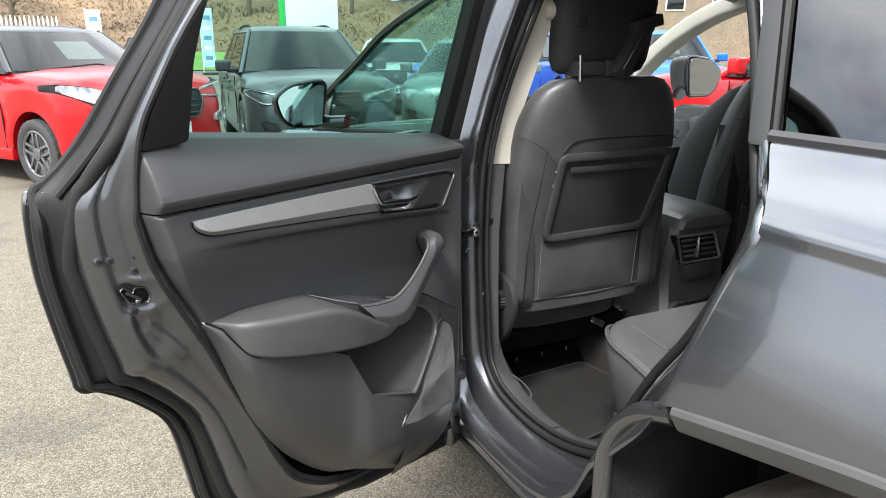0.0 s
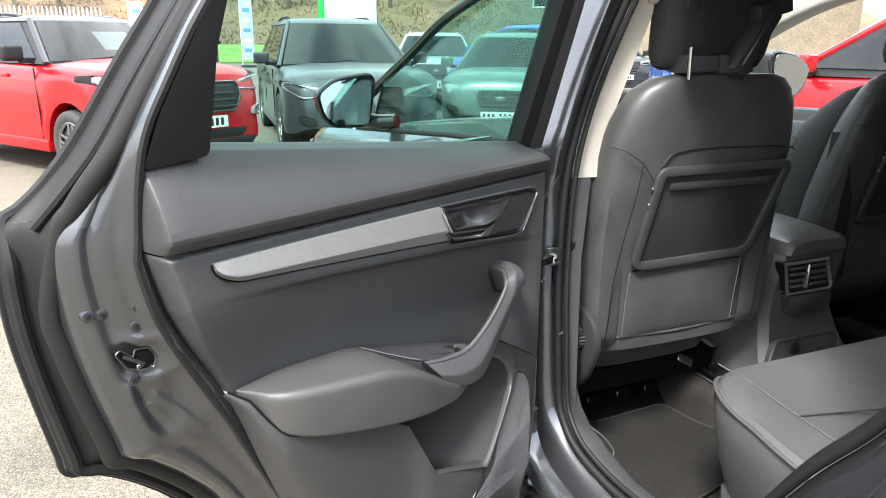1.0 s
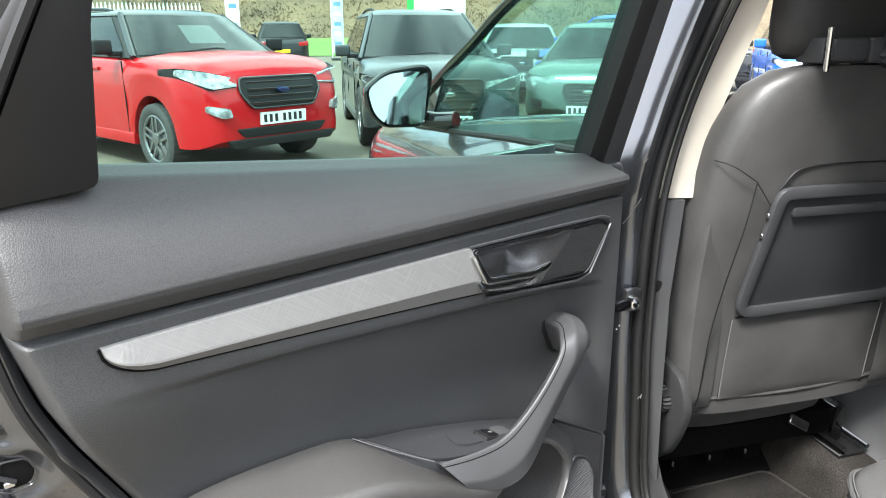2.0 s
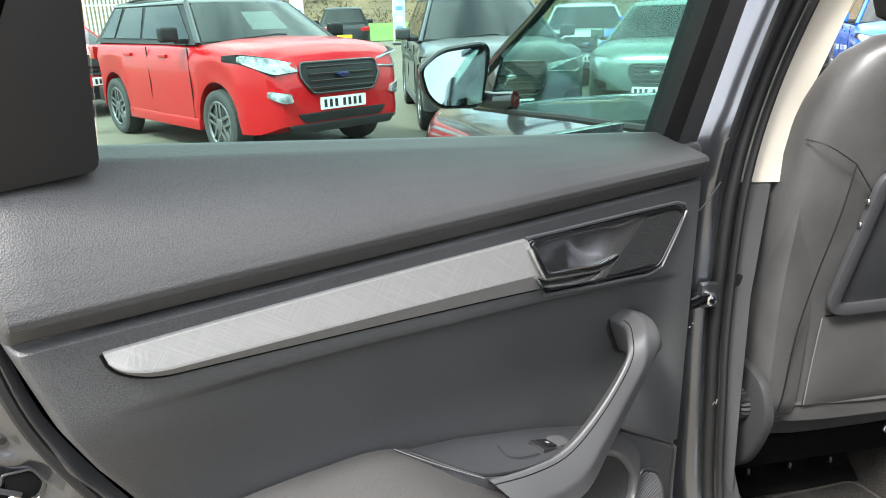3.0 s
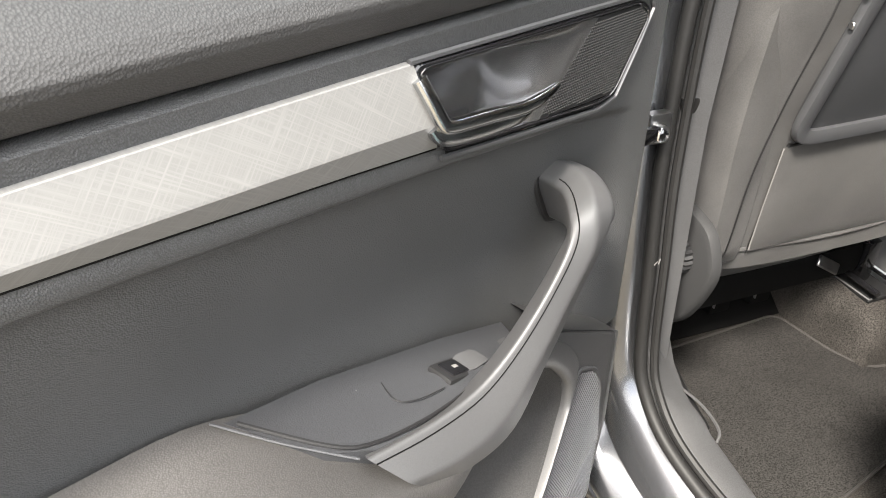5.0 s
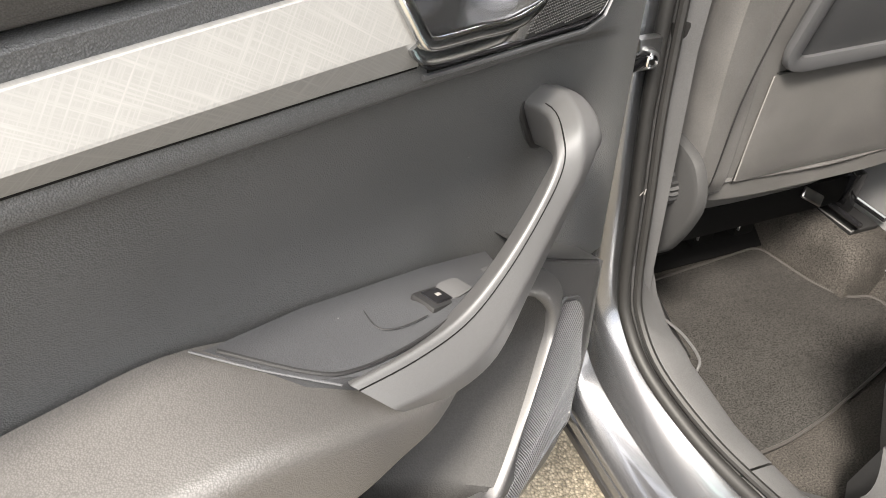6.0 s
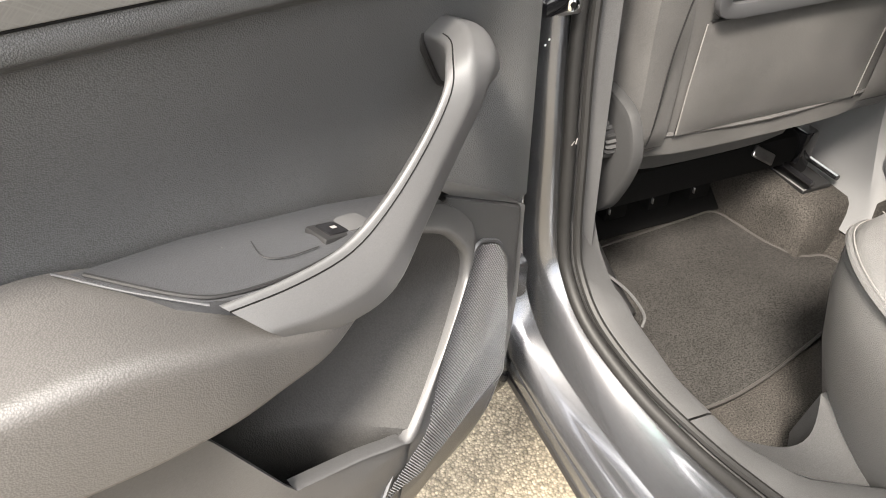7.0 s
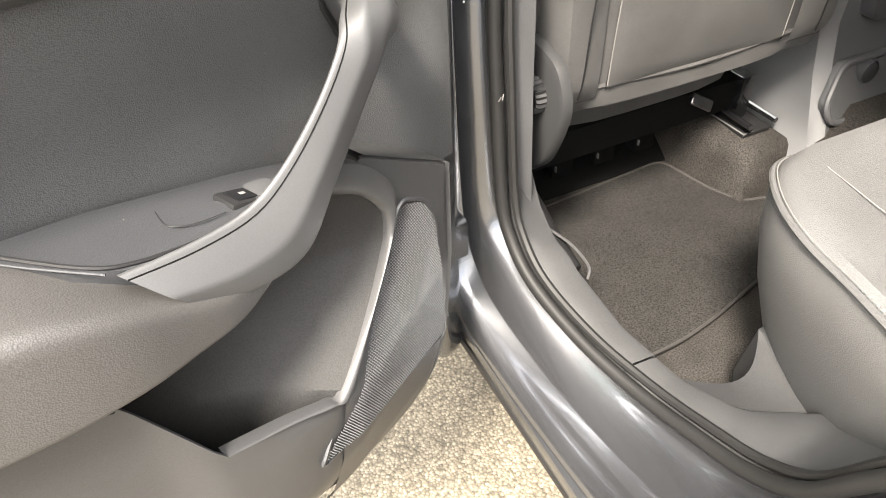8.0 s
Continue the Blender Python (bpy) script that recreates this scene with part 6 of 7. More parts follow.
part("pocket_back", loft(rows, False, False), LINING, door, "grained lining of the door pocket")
part("pocket_rim", loft(lip_rows, False, False), LOWER, door, "smooth rolled lip of the door pocket")


def wall(u, v):
    """The bulging front wall of the door pocket."""
    top = straight([(0.205, 0.655), (0.32, 0.689), (0.364, 0.787), (0.40, 0.806), (0.46, 0.822), (0.546, 0.842), (0.560, 0.855), (0.572, 0.876), (0.580, 0.893), (0.597, 0.904)], u)
    low = lerp([(0.205, 0.458), (0.33, 0.492), (0.44, 0.578), (0.52, 0.695), (0.5529, 0.778), (0.5946, 0.890), (0.602, 0.898)], u)
    z = low + (top - low) * v
    nt = lerp([(0.20, 0.052), (0.32, 0.042), (0.364, 0.026), (0.45, 0.016), (0.546, 0.0), (0.580, -0.028), (0.597, -0.050), (0.602, -0.060)], u)
    n = nt - (nt + 0.055) * (1 - min(1, v * 1.9)) ** 2.2 + 0.004 * math.sin(math.pi * v)
    k = min(1.0, (u - 0.205) / 0.09)
    return (u, (low_n(u, z) - 0.003) * (1 - k) + n * k, z)


part("pocket_wall", sheet(wall, steps(0.205, 0.599, 60), steps(0, 1, 26), 0.003), LOWER, door, "dark plastic pocket wall")
part("armrest_joint", tube([(u, wall(u, 1.0)[1] + 0.003, wall(u, 1.0)[2] - 0.001) for u in steps(0.366, 0.597, 30)], 0.0016, 5, up=(0, 1, 0)), VOID, door)
cupr = [[(0.265 + r * math.cos(a), -0.012 + r * 0.6 * math.sin(a), z) for a in steps(0, 2 * math.pi, 21)[:-1]] for r, z in ((0.032, 0.55), (0.034, 0.586), (0.028, 0.590), (0.026, 0.555))]
part("bottle_ring", loft(cupr), SMOOTH, door)
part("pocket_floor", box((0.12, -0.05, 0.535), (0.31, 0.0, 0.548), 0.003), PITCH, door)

# hinge check strap on the pillar
part("check_strap", box((0.0, -0.006, -0.008), (0.040, 0.006, 0.008), 0.004, 2, None, pose(0.070, 0.118, 0.892, 0, 0, 20)), GLOSSY, car)
part("check_bracket", box((0.100, 0.136, 0.874), (0.128, 0.150, 0.910), 0.004), STEEL, car)
part("check_washer", cyl((0.1115, 0.137, 0.891), (0.109, 0.128, 0.891), 0.0105, 20, None, 0.001), STEEL, car)
part("check_bolt", cyl((0.110, 0.130, 0.891), (0.1075, 0.122, 0.891), 0.0072, 16, None, 0.0015), CHROME, car)
part("bolt_socket", cyl((0.108, 0.1235, 0.891), (0.1074, 0.1215, 0.891), 0.0032, 8), VOID, car)
for z in (0.55,):
    part("hinge", box((0.03, 0.10, z - 0.03), (0.075, 0.15, z + 0.03), 0.008), JAMB, car)


# ---- parked cars ----
GLAZE = glass_material("car_window_glass", (0.26, 0.31, 0.30), 1.5)
CABIN = material("dark_car_cabin", (0.010, 0.010, 0.011), 0.55, spec=0.3)
LAMP = material("headlamp_lens", (0.34, 0.36, 0.37), 0.16, 0.45, 0.8, 0.55, 16)
REDLAMP = material("tail_lamp_lens", (0.35, 0.01, 0.012), 0.1, 0, 0.8)
BADGE = material("blue_badge", (0.012, 0.025, 0.09), 0.2, 0.3, 0.5)
YELLOW = material("yellow_plate", (0.75, 0.55, 0.02), 0.4)
INK = material("plate_ink", (0.01, 0.01, 0.01), 0.5)


def parked_car(name, label, centre, heading, paint, L=4.3, W=1.8, H=1.6, belt=1.02, nose=0.98, wheelbase=2.6, overhang=0.85, roof_paint=None,
               tyre_r=0.33, grille=(0.40, 0.60, 0.86), lamp_z=0.86, sheet_paper=False, cladding=None):
    ang = math.degrees(math.atan2(-heading[0], heading[1]))
    g = thing(name, label, "car", pose(centre[0], centre[1], 0, 0, 0, ang), "parked cars")
    hw = W / 2
    fa, ra = L / 2 - overhang, L / 2 - overhang - wheelbase
    wsb = L / 2 - overhang - 0.17
    top = [(-L / 2, belt - 0.18), (-L / 2 + 0.05, belt - 0.05), (-L / 2 + 0.2, belt), (0, belt), (wsb - 0.2, belt - 0.01), (wsb, belt + 0.0), (L / 2 - 0.30, nose), (L / 2 - 0.14, nose - 0.06), (L / 2 - 0.05, nose - 0.17), (L / 2, nose - 0.34)]

    def z_top(y):
        return lerp(top, y)

    def z_low(y):
        z = lerp([(-L / 2, 0.38), (-L / 2 + 0.2, 0.27), (L / 2 - 0.25, 0.26), (L / 2, 0.34)], y)
        for c in (fa, ra):
            d = abs(y - c)
            if d < tyre_r + 0.05:
                z = max(z, tyre_r + math.sqrt((tyre_r + 0.05) ** 2 - d * d))
        return z

    def width(y):
        e = min(L / 2 - y, y + L / 2)
        return hw * min(1.0, 0.72 + 0.28 * min(1, max(0, e) / 0.34) ** 0.6) * (1 - 0.02 * min(1, abs(y) / 2))

    ys = set(steps(-L / 2, L / 2, 40))
    for c in (fa, ra):
        ys |= set(c + (tyre_r + 0.049) * math.cos(a) for a in steps(0, math.pi, 17))
    ys |= {L / 2 - 0.02, L / 2 - 0.06, L / 2 - 0.1, -L / 2 + 0.03}
    rings = []
    for y in sorted(ys):
        w, lo, hi = width(y), z_low(y), z_top(y)
        m = lo + (hi - lo) * 0.45
        half = [(w * 0.80, lo + 0.01), (w * 0.985, lo + 0.02), (w * 1.0, lo + (hi - lo) * 0.2), (w * 0.985, m), (w * 1.0, hi - 0.17), (w * 0.965, hi - 0.06), (w * 0.90, hi - 0.012), (w * 0.6, hi + 0.025 if y > wsb else hi), (0, hi + (0.04 if y > wsb else 0))]
        rings.append([(x, y, z) for x, z in half] + [(-x, y, z) for x, z in reversed(half[:-1])])
    part("body", loft(rings), paint, g)
    # glasshouse
    wst = wsb - (H - belt) * 1.38
    rb, rt = -L / 2 + 0.12, -L / 2 + 0.12 + (H - belt) * 0.45
    wb, wt = hw * 0.93, hw * 0.66

    def at(t, inset_=0.0):
        return (wsb + (wst - wsb) * t, rb + (rt - rb) * t, wb + (wt - wb) * t - inset_, belt - 0.02 + (H - belt - 0.02) * t)

    FRONT = (1, 0.97, 0.88, 0.65, 0.35, 0, -0.35, -0.65, -0.88, -0.97, -1)

    def plan(f, r, w, z, grow=0.0):
        w, f, r = w + grow, f + grow, r - grow
        return [(w * k, f - 0.20 * k * k - 0.06 * max(0, (abs(k) - 0.88) / 0.12) ** 2, z) for k in FRONT] + [(-w * k, r + 0.08 * k * k + 0.05 * max(0, (abs(k) - 0.88) / 0.12) ** 2, z) for k in FRONT]

    part("cabin", loft([plan(*at(t)) for t in (0, 0.25, 0.5, 0.75, 0.93)]), CABIN, g)
    f, r, w, z = at(1.0)
    part("roof", loft([plan(*at(0.89), 0.004), plan(*at(0.90), 0.012), plan(*at(0.94), 0.010), plan(f - 0.06, r + 0.03, w - 0.03, z), plan(f - 0.16, r + 0.10, w - 0.09, z + 0.014), plan(f - 0.34, r + 0.25, w - 0.22, z + 0.028), plan(f - 0.60, r + 0.5, w - 0.42, z + 0.036)]), roof_paint or paint, g)

    def side_pt(s, y01, t, off=0.012):
        f, r, w, z = at(t)
        return (s * (w + off), r + 0.13 + (f - r - 0.39) * y01, z)

    for s in (-1, 1):
        for a0, a1, b0, b1 in ((0.54, 0.99, 0.53, 0.98), (0.24, 0.515, 0.22, 0.505), (0.06, 0.215, 0.06, 0.195)):
            quad = [side_pt(s, a0, 0.12), side_pt(s, a1, 0.12), side_pt(s, b1 - 0.03, 0.86), side_pt(s, b0, 0.86)]
            inner = [(p[0] - s * 0.004, p[1], p[2]) for p in quad]
            part("side_window", loft([quad, inner]), GLAZE, g)
        part("windscreen_post", tube([side_pt(s, 1.03, 0.0, -0.02), side_pt(s, 1.03, 0.5, -0.02), side_pt(s, 1.03, 0.93, -0.02)], 0.030, 8), roof_paint or paint, g)
        part("roof_bar", tube(smooth_path([side_pt(s, 0.90, 1.0, -0.06), side_pt(s, 0.80, 1.06, -0.05), side_pt(s, 0.3, 1.07, -0.05), side_pt(s, 0.12, 1.0, -0.05)], 4), 0.016, 8), CABIN if H > 1.55 else (roof_paint or paint), g)
        # mirrors, handles and lamps
        mg = group_part("door_mirror", g)
        part("mirror_shell", box((s * (hw + 0.02), wsb - 0.46, belt + 0.01), (s * (hw + 0.20), wsb - 0.36, belt + 0.15), 0.03, 3), CABIN if roof_paint else paint, mg)
        part("mirror_arm", box((s * (hw - 0.08), wsb - 0.42, belt - 0.01), (s * (hw + 0.06), wsb - 0.38, belt + 0.04), 0.01), CABIN, mg)
        for y in (0.18, -0.72):
            part("door_handle", box((s * (hw * 0.985 - 0.004), y - 0.09, belt - 0.15), (s * (hw * 0.985 + 0.022), y + 0.09, belt - 0.115), 0.008), paint, g)
        for y in (wsb - 0.30, -0.22):
            part("door_gap", box((s * (hw * 0.99 - 0.01), y - 0.004, 0.36), (s * (hw * 0.99 + 0.003), y + 0.004, belt - 0.05), 0.001, 1), CABIN, g)
        part("side_sill", box((s * (hw * 0.86), ra + tyre_r + 0.06, 0.24), (s * (hw * 0.995), fa - tyre_r - 0.06, 0.36), 0.02), cladding or paint, g)
    # screen and rear window
    def screen(v, t, off, front=True):
        f, r, w, z = at(t)
        y = f + off if front else r - off
        k = 0.93 * (2 * v - 1)
        return (w * k, y - (0.20 if front else -0.08) * k * k - (0.06 if front else -0.05) * max(0, (abs(k) - 0.88) / 0.12) ** 2, z + off * 0.5)

    part("windscreen", sheet(lambda v, t: screen(v, 0.04 + 0.85 * t, 0.022), steps(0, 1, 16), steps(0, 1, 6)), GLAZE, g)
    part("rear_window", sheet(lambda v, t: screen(v, 0.12 + 0.76 * t, 0.014, False), steps(0.04, 0.96, 8), steps(0, 1, 5)), GLAZE, g)
    part("wiper", tube([(0.55, wsb + 0.0, belt + 0.02), (0.0, wsb - 0.03, belt + 0.06), (-0.1, wsb - 0.04, belt + 0.05)], 0.008, 6), CABIN, g)
    if sheet_paper:
        part("price_sheet", sheet(lambda v, t: screen(0.34 + 0.3 * v, 0.28 + 0.4 * t, 0.008), steps(0, 1, 4), steps(0, 1, 4)), WHITE, g, "white price sheet behind the windscreen")

    def nose_y(x, z):
        y = L / 2
        for k in range(60):
            y = L / 2 - 0.01 * k
            if z_top(y) >= z and width(y) >= abs(x):
                break
        return y

    gw, g0, g1 = grille
    gl = rounded([(-gw, g1), (gw, g1), (gw * 1.05, (g0 + g1) / 2), (gw * 0.8, g0), (-gw * 0.8, g0), (-gw * 1.05, (g0 + g1) / 2)], 0.04, 3)
    part("grille", slab(gl, -0.03, 0.030, "y", 0.008, 2, lambda p: nose_y(p[0], min(p[1], nose - 0.2)) - 0.35 * max(0, p[1] - (nose - 0.2))), CABIN, g, "black front grille")
    for k in range(4):
        z = g0 + (g1 - g0) * (k + 0.7) / 4.4
        part("grille_bar", box((-gw * 0.86, nose_y(0, z) + 0.024 - 0.35 * max(0, z - (nose - 0.2)), z - 0.012), (gw * 0.86, nose_y(0, z) + 0.040 - 0.35 * max(0, z - (nose - 0.2)), z + 0.012), 0.005, 2), GLOSSY, g)
    part("badge", slab([(0.060 * math.cos(a), (g0 + g1) / 2 + 0.02 + 0.026 * math.sin(a)) for a in steps(0, 2 * math.pi, 25)[:-1]], L / 2 - 0.02, L / 2 + 0.050, "y", 0.004), BADGE if sheet_paper else CHROME, g)
    pz = g0 - 0.10
    pg = group_part("number_plate", g, "white number plate")
    part("plate", box((-0.26, L / 2 - 0.02, pz - 0.056), (0.26, L / 2 + 0.022, pz + 0.056), 0.004), WHITE, pg)
    for k in range(7):
        x = -0.205 + k * 0.062 + (0.03 if k > 3 else 0)
        part("plate_bar", box((x, L / 2 + 0.020, pz - 0.036), (x + 0.034, L / 2 + 0.0245, pz + 0.036), 0.001, 1), INK, pg)
    part("lower_intake", slab(rounded([(-0.52, pz - 0.075), (0.52, pz - 0.075), (0.44, pz - 0.16), (-0.44, pz - 0.16)], 0.03, 3), -0.03, 0.012, "y", 0.006, 2, lambda p: nose_y(p[0], 0.5)), CABIN, g)
    part("bumper_lip", slab(rounded([(-0.62, pz - 0.17), (0.62, pz - 0.17), (0.56, pz - 0.25), (-0.56, pz - 0.25)], 0.03, 3), -0.04, 0.02, "y", 0.012, 2, lambda p: nose_y(p[0], 0.5)), CABIN, g)
    part("grille_rim", tube([(x, nose_y(x, min(z, nose - 0.2)) - 0.35 * max(0, z - (nose - 0.2)) + 0.028, z) for x, z in gl], 0.012, 8, True, (0, 1, 0)), GLOSSY, g)
    for s in (-1, 1):
        hl = [(s * (gw + 0.02), lamp_z - 0.070), (s * (gw + 0.04), lamp_z + 0.005), (s * (hw * 0.82), lamp_z + 0.060), (s * (hw * 0.975), lamp_z + 0.085), (s * (hw * 0.985), lamp_z + 0.02), (s * (hw * 0.80), lamp_z - 0.085)]
        lg = group_part("headlamp", g)
        part("lens", slab(rounded(hl, 0.02, 3), -0.03, 0.018, "y", 0.006, 2, lambda p: nose_y(p[0], min(p[1], nose - 0.1))), LAMP, lg)
        part("lamp_surround", slab(rounded([(x * 1.01, lamp_z + (z - lamp_z) * 1.12) for x, z in hl], 0.02, 3), -0.035, 0.008, "y", 0.004, 2, lambda p: nose_y(p[0], min(p[1], nose - 0.1))), CABIN, lg)
        fl = [(s * (hw * 0.64), pz + 0.04), (s * (hw * 0.66), pz + 0.115), (s * (hw * 0.84), pz + 0.145), (s * (hw * 0.84), pz + 0.08), (s * (hw * 0.74), pz + 0.03)]
        part("fog_lamp", slab(rounded(fl, 0.02, 3), -0.03, 0.045, "y", 0.006, 2, lambda p: nose_y(p[0], 0.55)), LAMP if roof_paint else CABIN, g)
        tl = [(s * hw * 0.60, belt - 0.12), (s * hw * 0.95, belt - 0.06), (s * hw * 0.95, belt - 0.22), (s * hw * 0.62, belt - 0.24)]
        part("tail_lamp", slab(rounded(tl, 0.02, 3), 0, 0.16, "y", 0.01, 2, lambda p: -L / 2 - 0.012), REDLAMP, g)
    part("rear_plate", box((-0.26, -L / 2 - 0.02, 0.62), (0.26, -L / 2 + 0.05, 0.73), 0.004), YELLOW, g)
    part("rear_bumper", box((-hw * 0.9, -L / 2 - 0.015, 0.34), (hw * 0.9, -L / 2 + 0.2, 0.52), 0.03), CABIN, g)
    for y in (fa, ra):
        for s in (-1, 1):
            wh = group_part("wheel", g, "", Matrix.Translation((s * (hw - 0.115), y, tyre_r)) @ (Matrix() if s < 0 else Matrix.Rotation(math.pi, 4, "Z")))
            part("tyre", tyre_mesh(tyre_r, 0.21, tyre_r * 0.66), TYRE, wh)
            part("rim", rim_mesh(tyre_r * 0.65, 0.21), ALLOY, wh)
    inner = bmesh.new()
    box((-hw * 0.78, ra - 0.5, 0.30), (hw * 0.78, fa + 0.5, 0.72), 0.02, 1, inner)
    part("underbody", inner, CABIN, g)
    return g


def paint(name, c, metal=0.0):
    return material(name, c, 0.34, metal, 0.55, 0.05, 2, 0.04, 900, spec=0.2)


RED = paint("bright_red_paint", (0.36, 0.003, 0.006))
BLACKP = paint("black_paint", (0.015, 0.015, 0.017))
parked_car("red_suv", "bright red compact sport utility car with a black roof", (-1.27, 7.80), (0.56, -0.83), RED, 4.1, 1.77, 1.54, 1.08, 1.03, 2.52, 0.83, BLACKP,
           tyre_r=0.33, grille=(0.43, 0.63, 0.90), lamp_z=0.90, sheet_paper=True, cladding=RED)
parked_car("grey_suv", "dark grey metallic sport utility car facing the yard", (1.83, 8.86), (-0.07, -1.0), paint("anthracite_paint", (0.055, 0.06, 0.065), 0.4), 4.48, 1.85, 1.60, 1.0, 0.93, 2.68, 0.90,
           tyre_r=0.345, grille=(0.38, 0.46, 0.80), lamp_z=0.77, cladding=material("grey_sill_plastic", (0.1, 0.1, 0.1), 0.6))
parked_car("black_suv", "black sport utility car seen from behind", (1.0, 27.0), (0.05, 1.0), BLACKP, 4.4, 1.85, 1.66, 1.08, 1.0)
parked_car("blue_car", "bright blue hatchback parked beyond the open car", (6.3, 11.0), (-0.80, -0.60), paint("bright_blue_paint", (0.01, 0.09, 0.52)), 4.3, 1.82, 1.62, 1.06, 1.0, lamp_z=0.85, grille=(0.3, 0.52, 0.80), sheet_paper=True)
parked_car("grey_hatchback", "grey green hatchback parked nose to the open car", (4.75, 8.9), (-0.55, -0.83), paint("grey_green_paint", (0.10, 0.14, 0.13), 0.3), 4.1, 1.75, 1.44, 0.92, 0.86, lamp_z=0.71, grille=(0.3, 0.46, 0.68))
parked_car("red_hatchback", "red hatchback parked alongside the open car", (5.3, 2.8), (-0.3, 0.95), RED, 4.1, 1.75, 1.63, 1.08, 1.0, sheet_paper=True)
parked_car("red_hatchback", "dark red hatchback standing behind the red car", (-4.7, 11.8), (0.7, -0.71), paint("deep_red_paint", (0.30, 0.01, 0.015)), 4.1, 1.75, 1.48, 0.95, 0.9, sheet_paper=True)
parked_car("blue_suv", "bright blue sport utility car parked beyond the blue hatchback", (9.2, 9.6), (-0.55, -0.83), paint("deep_blue_paint", (0.012, 0.10, 0.46)), 4.3, 1.82, 1.62, 1.04, 0.98, lamp_z=0.82, grille=(0.3, 0.5, 0.78), sheet_paper=True)
parked_car("white_hatchback", "white hatchback in the row of parked cars", (-6.2, 15.2), (0.7, -0.71), paint("white_paint", (0.7, 0.7, 0.7)), 4.1, 1.75, 1.5, 0.97, 0.9, sheet_paper=True)
SILVERP = paint("silver_paint", (0.5, 0.5, 0.51), 0.6)
parked_car("silver_hatchback", "silver hatchback in the row of parked cars", (5.2, 13.5), (-0.35, -0.94), SILVERP, 4.1, 1.75, 1.48, 0.96, 0.9)
parked_car("silver_hatchback", "silver hatchback in the row of parked cars", (7.9, 14.2), (-0.35, -0.94), SILVERP, 4.1, 1.75, 1.5, 0.96, 0.9)
parked_car("dark_hatchback", "dark hatchback in the row of parked cars", (10.6, 15.0), (-0.35, -0.94), BLACKP, 4.1, 1.75, 1.5, 0.96, 0.9)

# ---- far surroundings ----
SCRUB = material("winter_scrub", (0.125, 0.088, 0.050), 0.95, 0, 0, 0.25, 0.30, 0.15, 5.0, 0.2, second=(0.175, 0.118, 0.064))
GRASS = material("mown_grass", (0.10, 0.19, 0.03), 0.9, 0, 0, 0.3, 0.5, 0.3, 8)
BARK = material("grey_bark", (0.10, 0.08, 0.06), 0.9, 0, 0, 0.3, 4)


def bank_z(x, y):
    return max(0, y - 56) * 0.42 + (0.7 * noise.noise(Vector((x * 0.2, y * 0.2, 0))) if y > 57 else 0)


bank = new("bank", mesh_from(sheet(lambda u, v: (u, v, bank_z(u, v) - 0.05 if v > 50 else 0.02), steps(-70, 90, 90), [46, 50, 53, 56, 57.5, 59, 61, 63, 65, 68, 72, 78]), "bank", SCRUB))
tagged(bank, "brown winter bank rising behind the yard", "bank", kind="structure")
verge = new("verge", mesh_from(sheet(lambda u, v: (u, v, 0.04 + 0.05 * (v - 40)), steps(-60, 80, 40), [40, 44, 48, 52, 56.5]), "verge", GRASS))
tagged(verge, "strip of bright mown grass at the foot of the bank", "grass", kind="structure")
rng = random.Random(4)
bush = bmesh.new()
for k in range(26000):
    x, y = rng.uniform(-45, 60), rng.uniform(57, 76)
    z = bank_z(x, y)
    h = rng.uniform(0.05, 0.14)
    for j in range(4):
        a = rng.uniform(0, 6.28)
        dx, dy = math.cos(a) * h * 1.3, math.sin(a) * h * 0.8
        wv = Vector((-dy, dx, 0)).normalized() * 0.035
        v = [bush.verts.new(p) for p in ((x - wv.x, y - wv.y, z - 0.1), (x + wv.x, y + wv.y, z - 0.1), (x + dx, y + dy, z + h))]
        bush.faces.new(v)
scrub = new("scrub", mesh_from(bush, "scrub", SCRUB, False))
tagged(scrub, "dense leafless brown scrub on the bank", "scrub", kind="stuff")


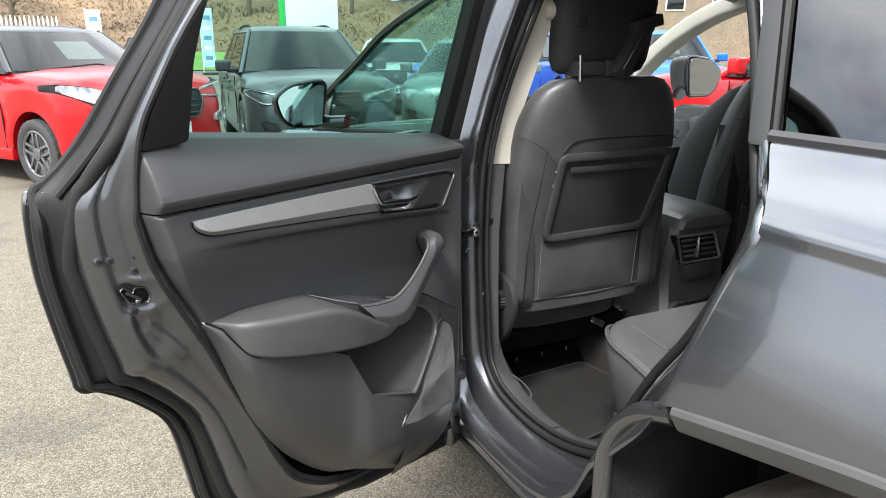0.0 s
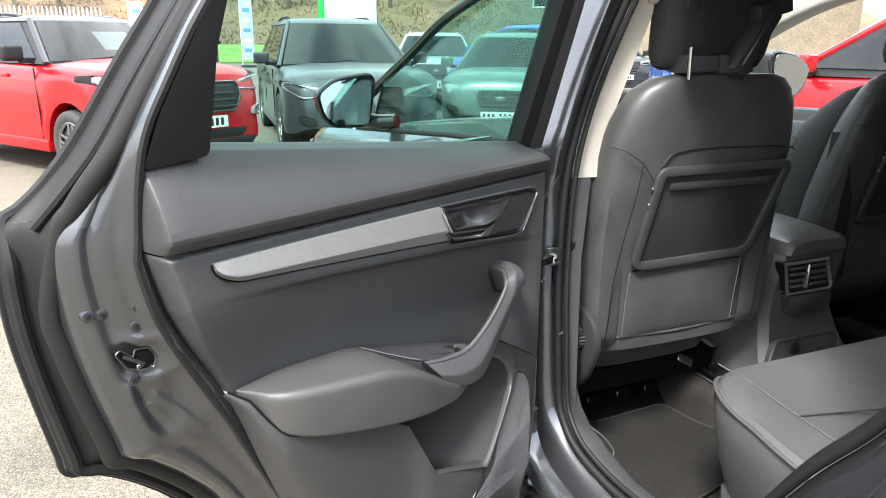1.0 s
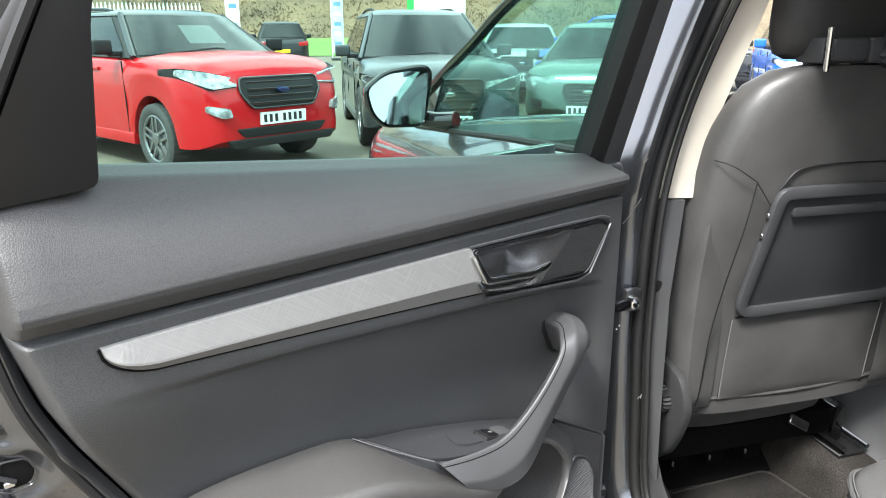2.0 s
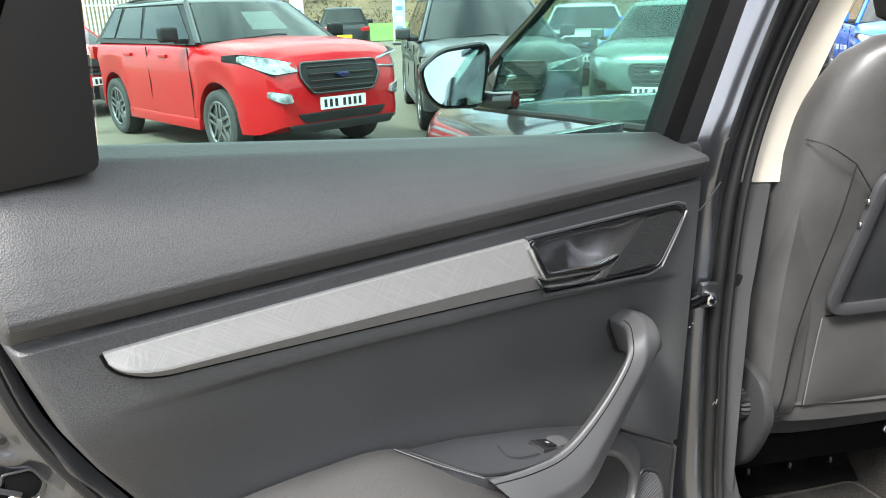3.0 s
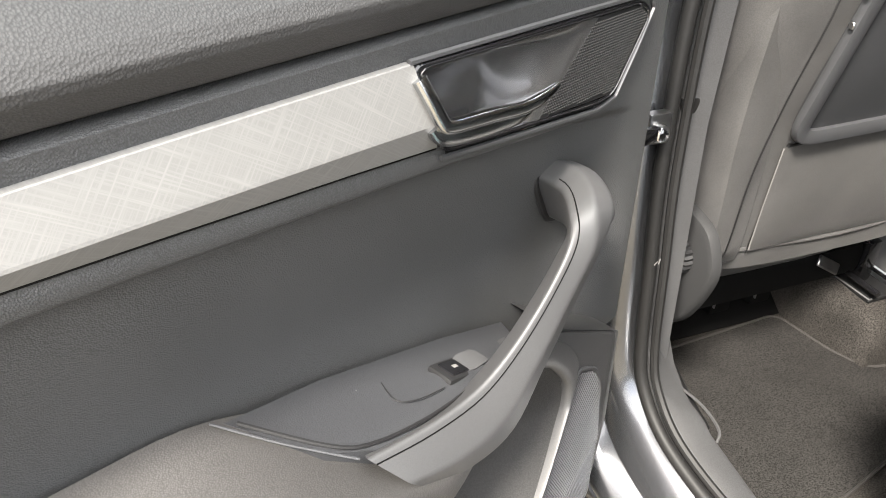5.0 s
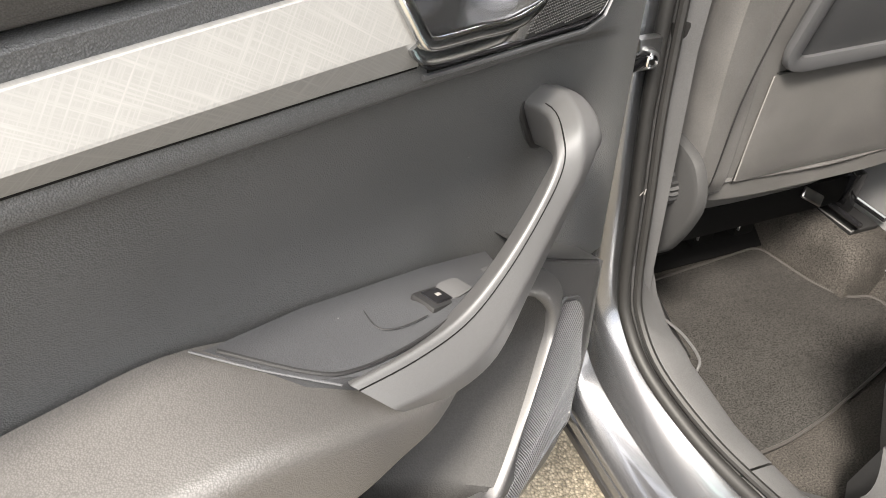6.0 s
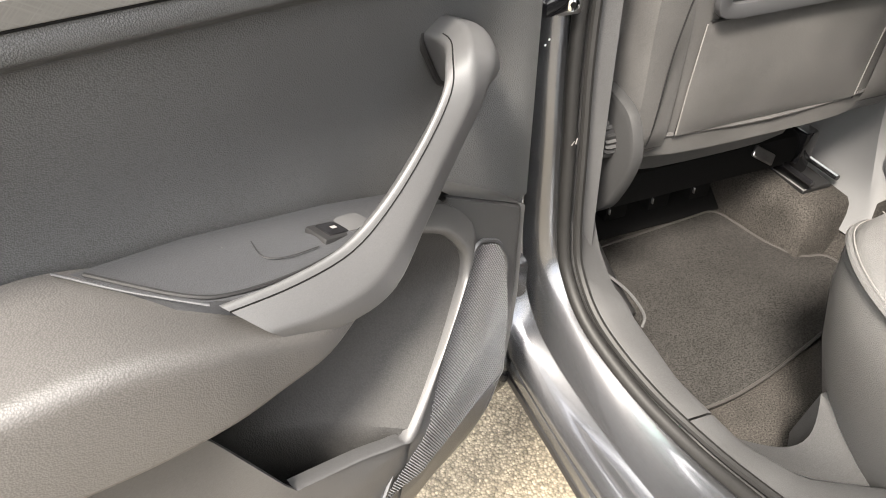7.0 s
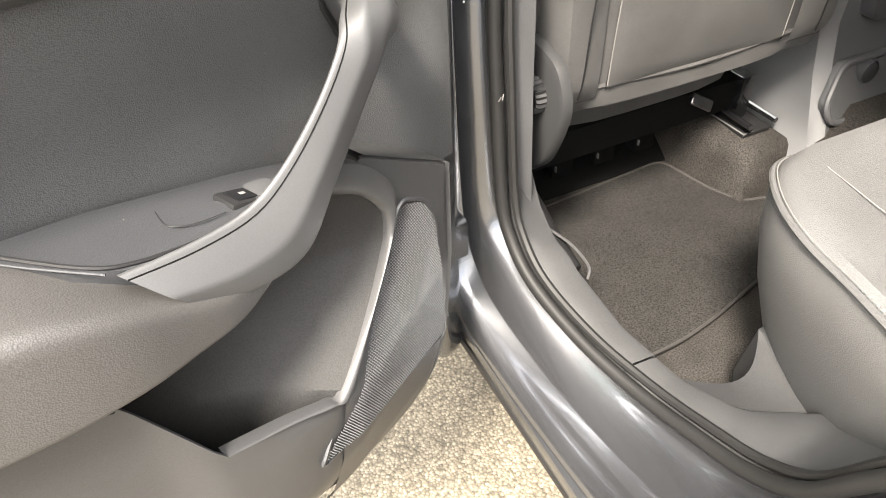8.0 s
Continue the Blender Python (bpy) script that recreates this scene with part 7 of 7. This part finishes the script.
def bare_tree(x, y, z, h, seed):
    g = thing("tree", "tall leafless winter tree behind the yard", "tree", Matrix.Translation((x, y, z)), "bare trees")
    r = random.Random(seed)
    trunk = smooth_path([(0, 0, -0.3), (r.uniform(-0.2, 0.2), 0, h * 0.25), (r.uniform(-0.4, 0.4), r.uniform(-0.3, 0.3), h * 0.5), (r.uniform(-0.6, 0.6), 0, h * 0.8)], 4)
    part("trunk", sweep(trunk, disc(0.22, 8), (0, 1, 0), False, lambda w: 1.1 - 0.85 * w), BARK, g)
    crown = bmesh.new()

    def limb(p, d, ln, rad, depth):
        q = p + d * ln
        side = d.cross(Vector((0.3, 0.2, 1))).normalized() * rad
        up = side.cross(d).normalized() * rad
        a = [crown.verts.new(p + s) for s in (side, up - side * 0.5, -up - side * 0.5)]
        b = [crown.verts.new(q + s * 0.5) for s in (side, up - side * 0.5, -up - side * 0.5)]
        for i in range(3):
            crown.faces.new((a[i], a[(i + 1) % 3], b[(i + 1) % 3], b[i]))
        if depth:
            for _ in range(4 if depth > 1 else 5):
                nd = (d + Vector((r.uniform(-0.8, 0.8), r.uniform(-0.8, 0.8), r.uniform(-0.2, 0.7)))).normalized()
                limb(p + d * ln * r.uniform(0.35, 1.0), nd, ln * r.uniform(0.5, 0.75), rad * 0.55, depth - 1)

    for k in range(11):
        a = r.uniform(0, 6.28)
        w = r.uniform(0.3, 1.0)
        p = trunk[int(w * (len(trunk) - 1))]
        limb(Vector(p), Vector((math.cos(a) * 0.8, math.sin(a) * 0.8, r.uniform(0.5, 1.1))).normalized(), h * r.uniform(0.2, 0.32), 0.09, 3)
    part("crown", crown, BARK, g, smooth=False)
    return g


for k, (x, y) in enumerate(((12, 66), (17, 70), (22, 67), (27, 72), (33, 68), (-6, 60), (-10, 63), (-15, 58), (40, 70), (2, 76))):
    bare_tree(x, y, bank_z(x, y) - 0.2, 9 + (k % 3) * 2, k)

# white palisade fence
fence = thing("fence", "white steel palisade fence at the yard's edge", "fence")
PALE = material("white_galvanised_steel", (0.72, 0.72, 0.70), 0.5, 0.1, 0, 0.1, 3)
for z in (0.5, 2.0):
    part("rail", box((-14, 23.98, z), (-0.4, 24.05, z + 0.06), 0.01, 1), PALE, fence)
pale = mesh_from(slab([(-0.035, 0.05), (0.035, 0.05), (0.035, 2.35), (0.018, 2.42), (0.018, 2.5), (0, 2.42), (-0.018, 2.5), (-0.018, 2.42), (-0.035, 2.35)], 23.93, 23.965, "y"), "pale", PALE, False)
for k in range(88):
    p = new("pale", pale)
    p.parent = fence
    p.location.x = -13.9 + k * 0.154
fence.location = (-1.5, 7.0, -0.05)

# banners, sign and far buildings
BLUEPRINT = material("pale_blue_banner_print", (0.45, 0.58, 0.66), 0.6, 0, 0, 0.25, 3)


def banner(x, y, z0, z1, w, mat, label):
    g = thing("banner", label, "banner", Matrix.Translation((x, y, 0)), "yard banners")
    part("cloth", slab(rounded([(-w / 2, z0), (w / 2, z0), (w / 2, z1), (-w / 2, z1)], 0.03, 3), -0.008, 0.008, "y"), mat, g)
    part("mast", cyl((-w / 2 - 0.02, 0, 0), (-w / 2 - 0.02, 0, z1 + 0.05), 0.02, 8), PALE, g)
    part("foot", box((-0.35, -0.25, 0), (0.35, 0.25, 0.12), 0.02), HARD, g)
    for k in range(5):
        z = z1 - (z1 - z0) * (0.16 + 0.17 * k)
        part("print_bar", box((-w * 0.3, -0.014, z - 0.09), (w * 0.3, -0.009, z + 0.09), 0.001, 1), WHITE if k % 2 else material("banner_blue", (0.12, 0.25, 0.38), 0.6), g)


banner(4.0, 34.0, 0.35, 3.0, 0.55, BLUEPRINT, "tall pale blue feather banner standing on the yard")
banner(-0.7, 30.0, 0.5, 2.65, 0.5, WHITE, "tall white and blue feather banner standing on the yard")
sign = thing("totem_sign", "large white totem sign with a green edge", "sign")
part("board", box((8.9, 39.0, 1.6), (11.9, 39.4, 7.0), 0.03), WHITE, sign)
part("edge_strip", box((8.6, 38.98, 1.6), (8.895, 39.42, 7.0), 0.03), material("sign_green", (0.05, 0.45, 0.10), 0.5), sign)
for x in (9.3, 11.4):
    part("post", box((x, 39.1, 0), (x + 0.2, 39.3, 1.62), 0.01), PALE, sign)

BRICK = material("buff_brick", (0.20, 0.155, 0.108), 0.85, 0, 0, 0.15, 1.5, 0.25, 8)
ROOFT = material("brown_roof_tile", (0.12, 0.09, 0.07), 0.8, 0, 0, 0.2, 2, 0.2, 6)


def house(x, y, w, d, eaves, ridge, rz=0):
    g = thing("house", "buff brick house with a brown tiled roof beyond the yard", "house", pose(x, y, 0, 0, 0, rz), "far houses")
    part("wall", box((-w / 2, -d / 2, 0), (w / 2, d / 2, eaves), 0.01, 1), BRICK, g)
    part("roof", loft([[(xx, -d / 2 - 0.3, eaves), (xx, 0, ridge), (xx, d / 2 + 0.3, eaves)] for xx in (-w / 2 - 0.3, w / 2 + 0.3)]), ROOFT, g)
    z = 3.6
    for k in range(int(w // 3)):
        wx = -w / 2 + 1.5 + 3 * k
        wg_ = group_part("window", g)
        part("window_frame", box((wx - 0.65, -d / 2 - 0.05, z), (wx + 0.65, -d / 2 + 0.05, z + 1.2), 0.02), PALE, wg_)
        part("pane", box((wx - 0.55, -d / 2 - 0.06, z + 0.1), (wx + 0.55, -d / 2 - 0.02, z + 1.1), 0.005), GLOSSY, wg_)


house(-16, 46, 18, 8, 5.2, 8.0, 6)
house(36, 42, 22, 8, 5.4, 8.5, -40)
house(46, 20, 20, 8, 5.4, 8.5, -70)

# unseen building behind the camera's way, added to darken reflections in paint and glass
CLAD = material("grey_cladding_sheet", (0.22, 0.23, 0.24), 0.5, 0.2, 0, 0.1, 0.6, 0.1, 12)
unseen = thing("unseen_building", "unseen long grey clad building with dark windows, added for reflections", "building", pose(-2, -30, 0))
part("wall", box((-32, -10, 0), (32, 0, 4.6), 0.05, 1), CLAD, unseen)
part("fascia", box((-32.2, -10.2, 4.3), (32.2, 0.25, 5.2), 0.05, 1), PALE, unseen)
for k in range(12):
    wn_ = group_part("window", unseen)
    part("window_frame", box((-30 + 5 * k, -0.05, 0.3), (-25.6 + 5 * k, 0.08, 3.9), 0.02, 1), PITCH, wn_)
    part("pane", box((-29.9 + 5 * k, 0.02, 0.4), (-25.7 + 5 * k, 0.10, 3.8), 0.01, 1), GLOSSY, wn_)
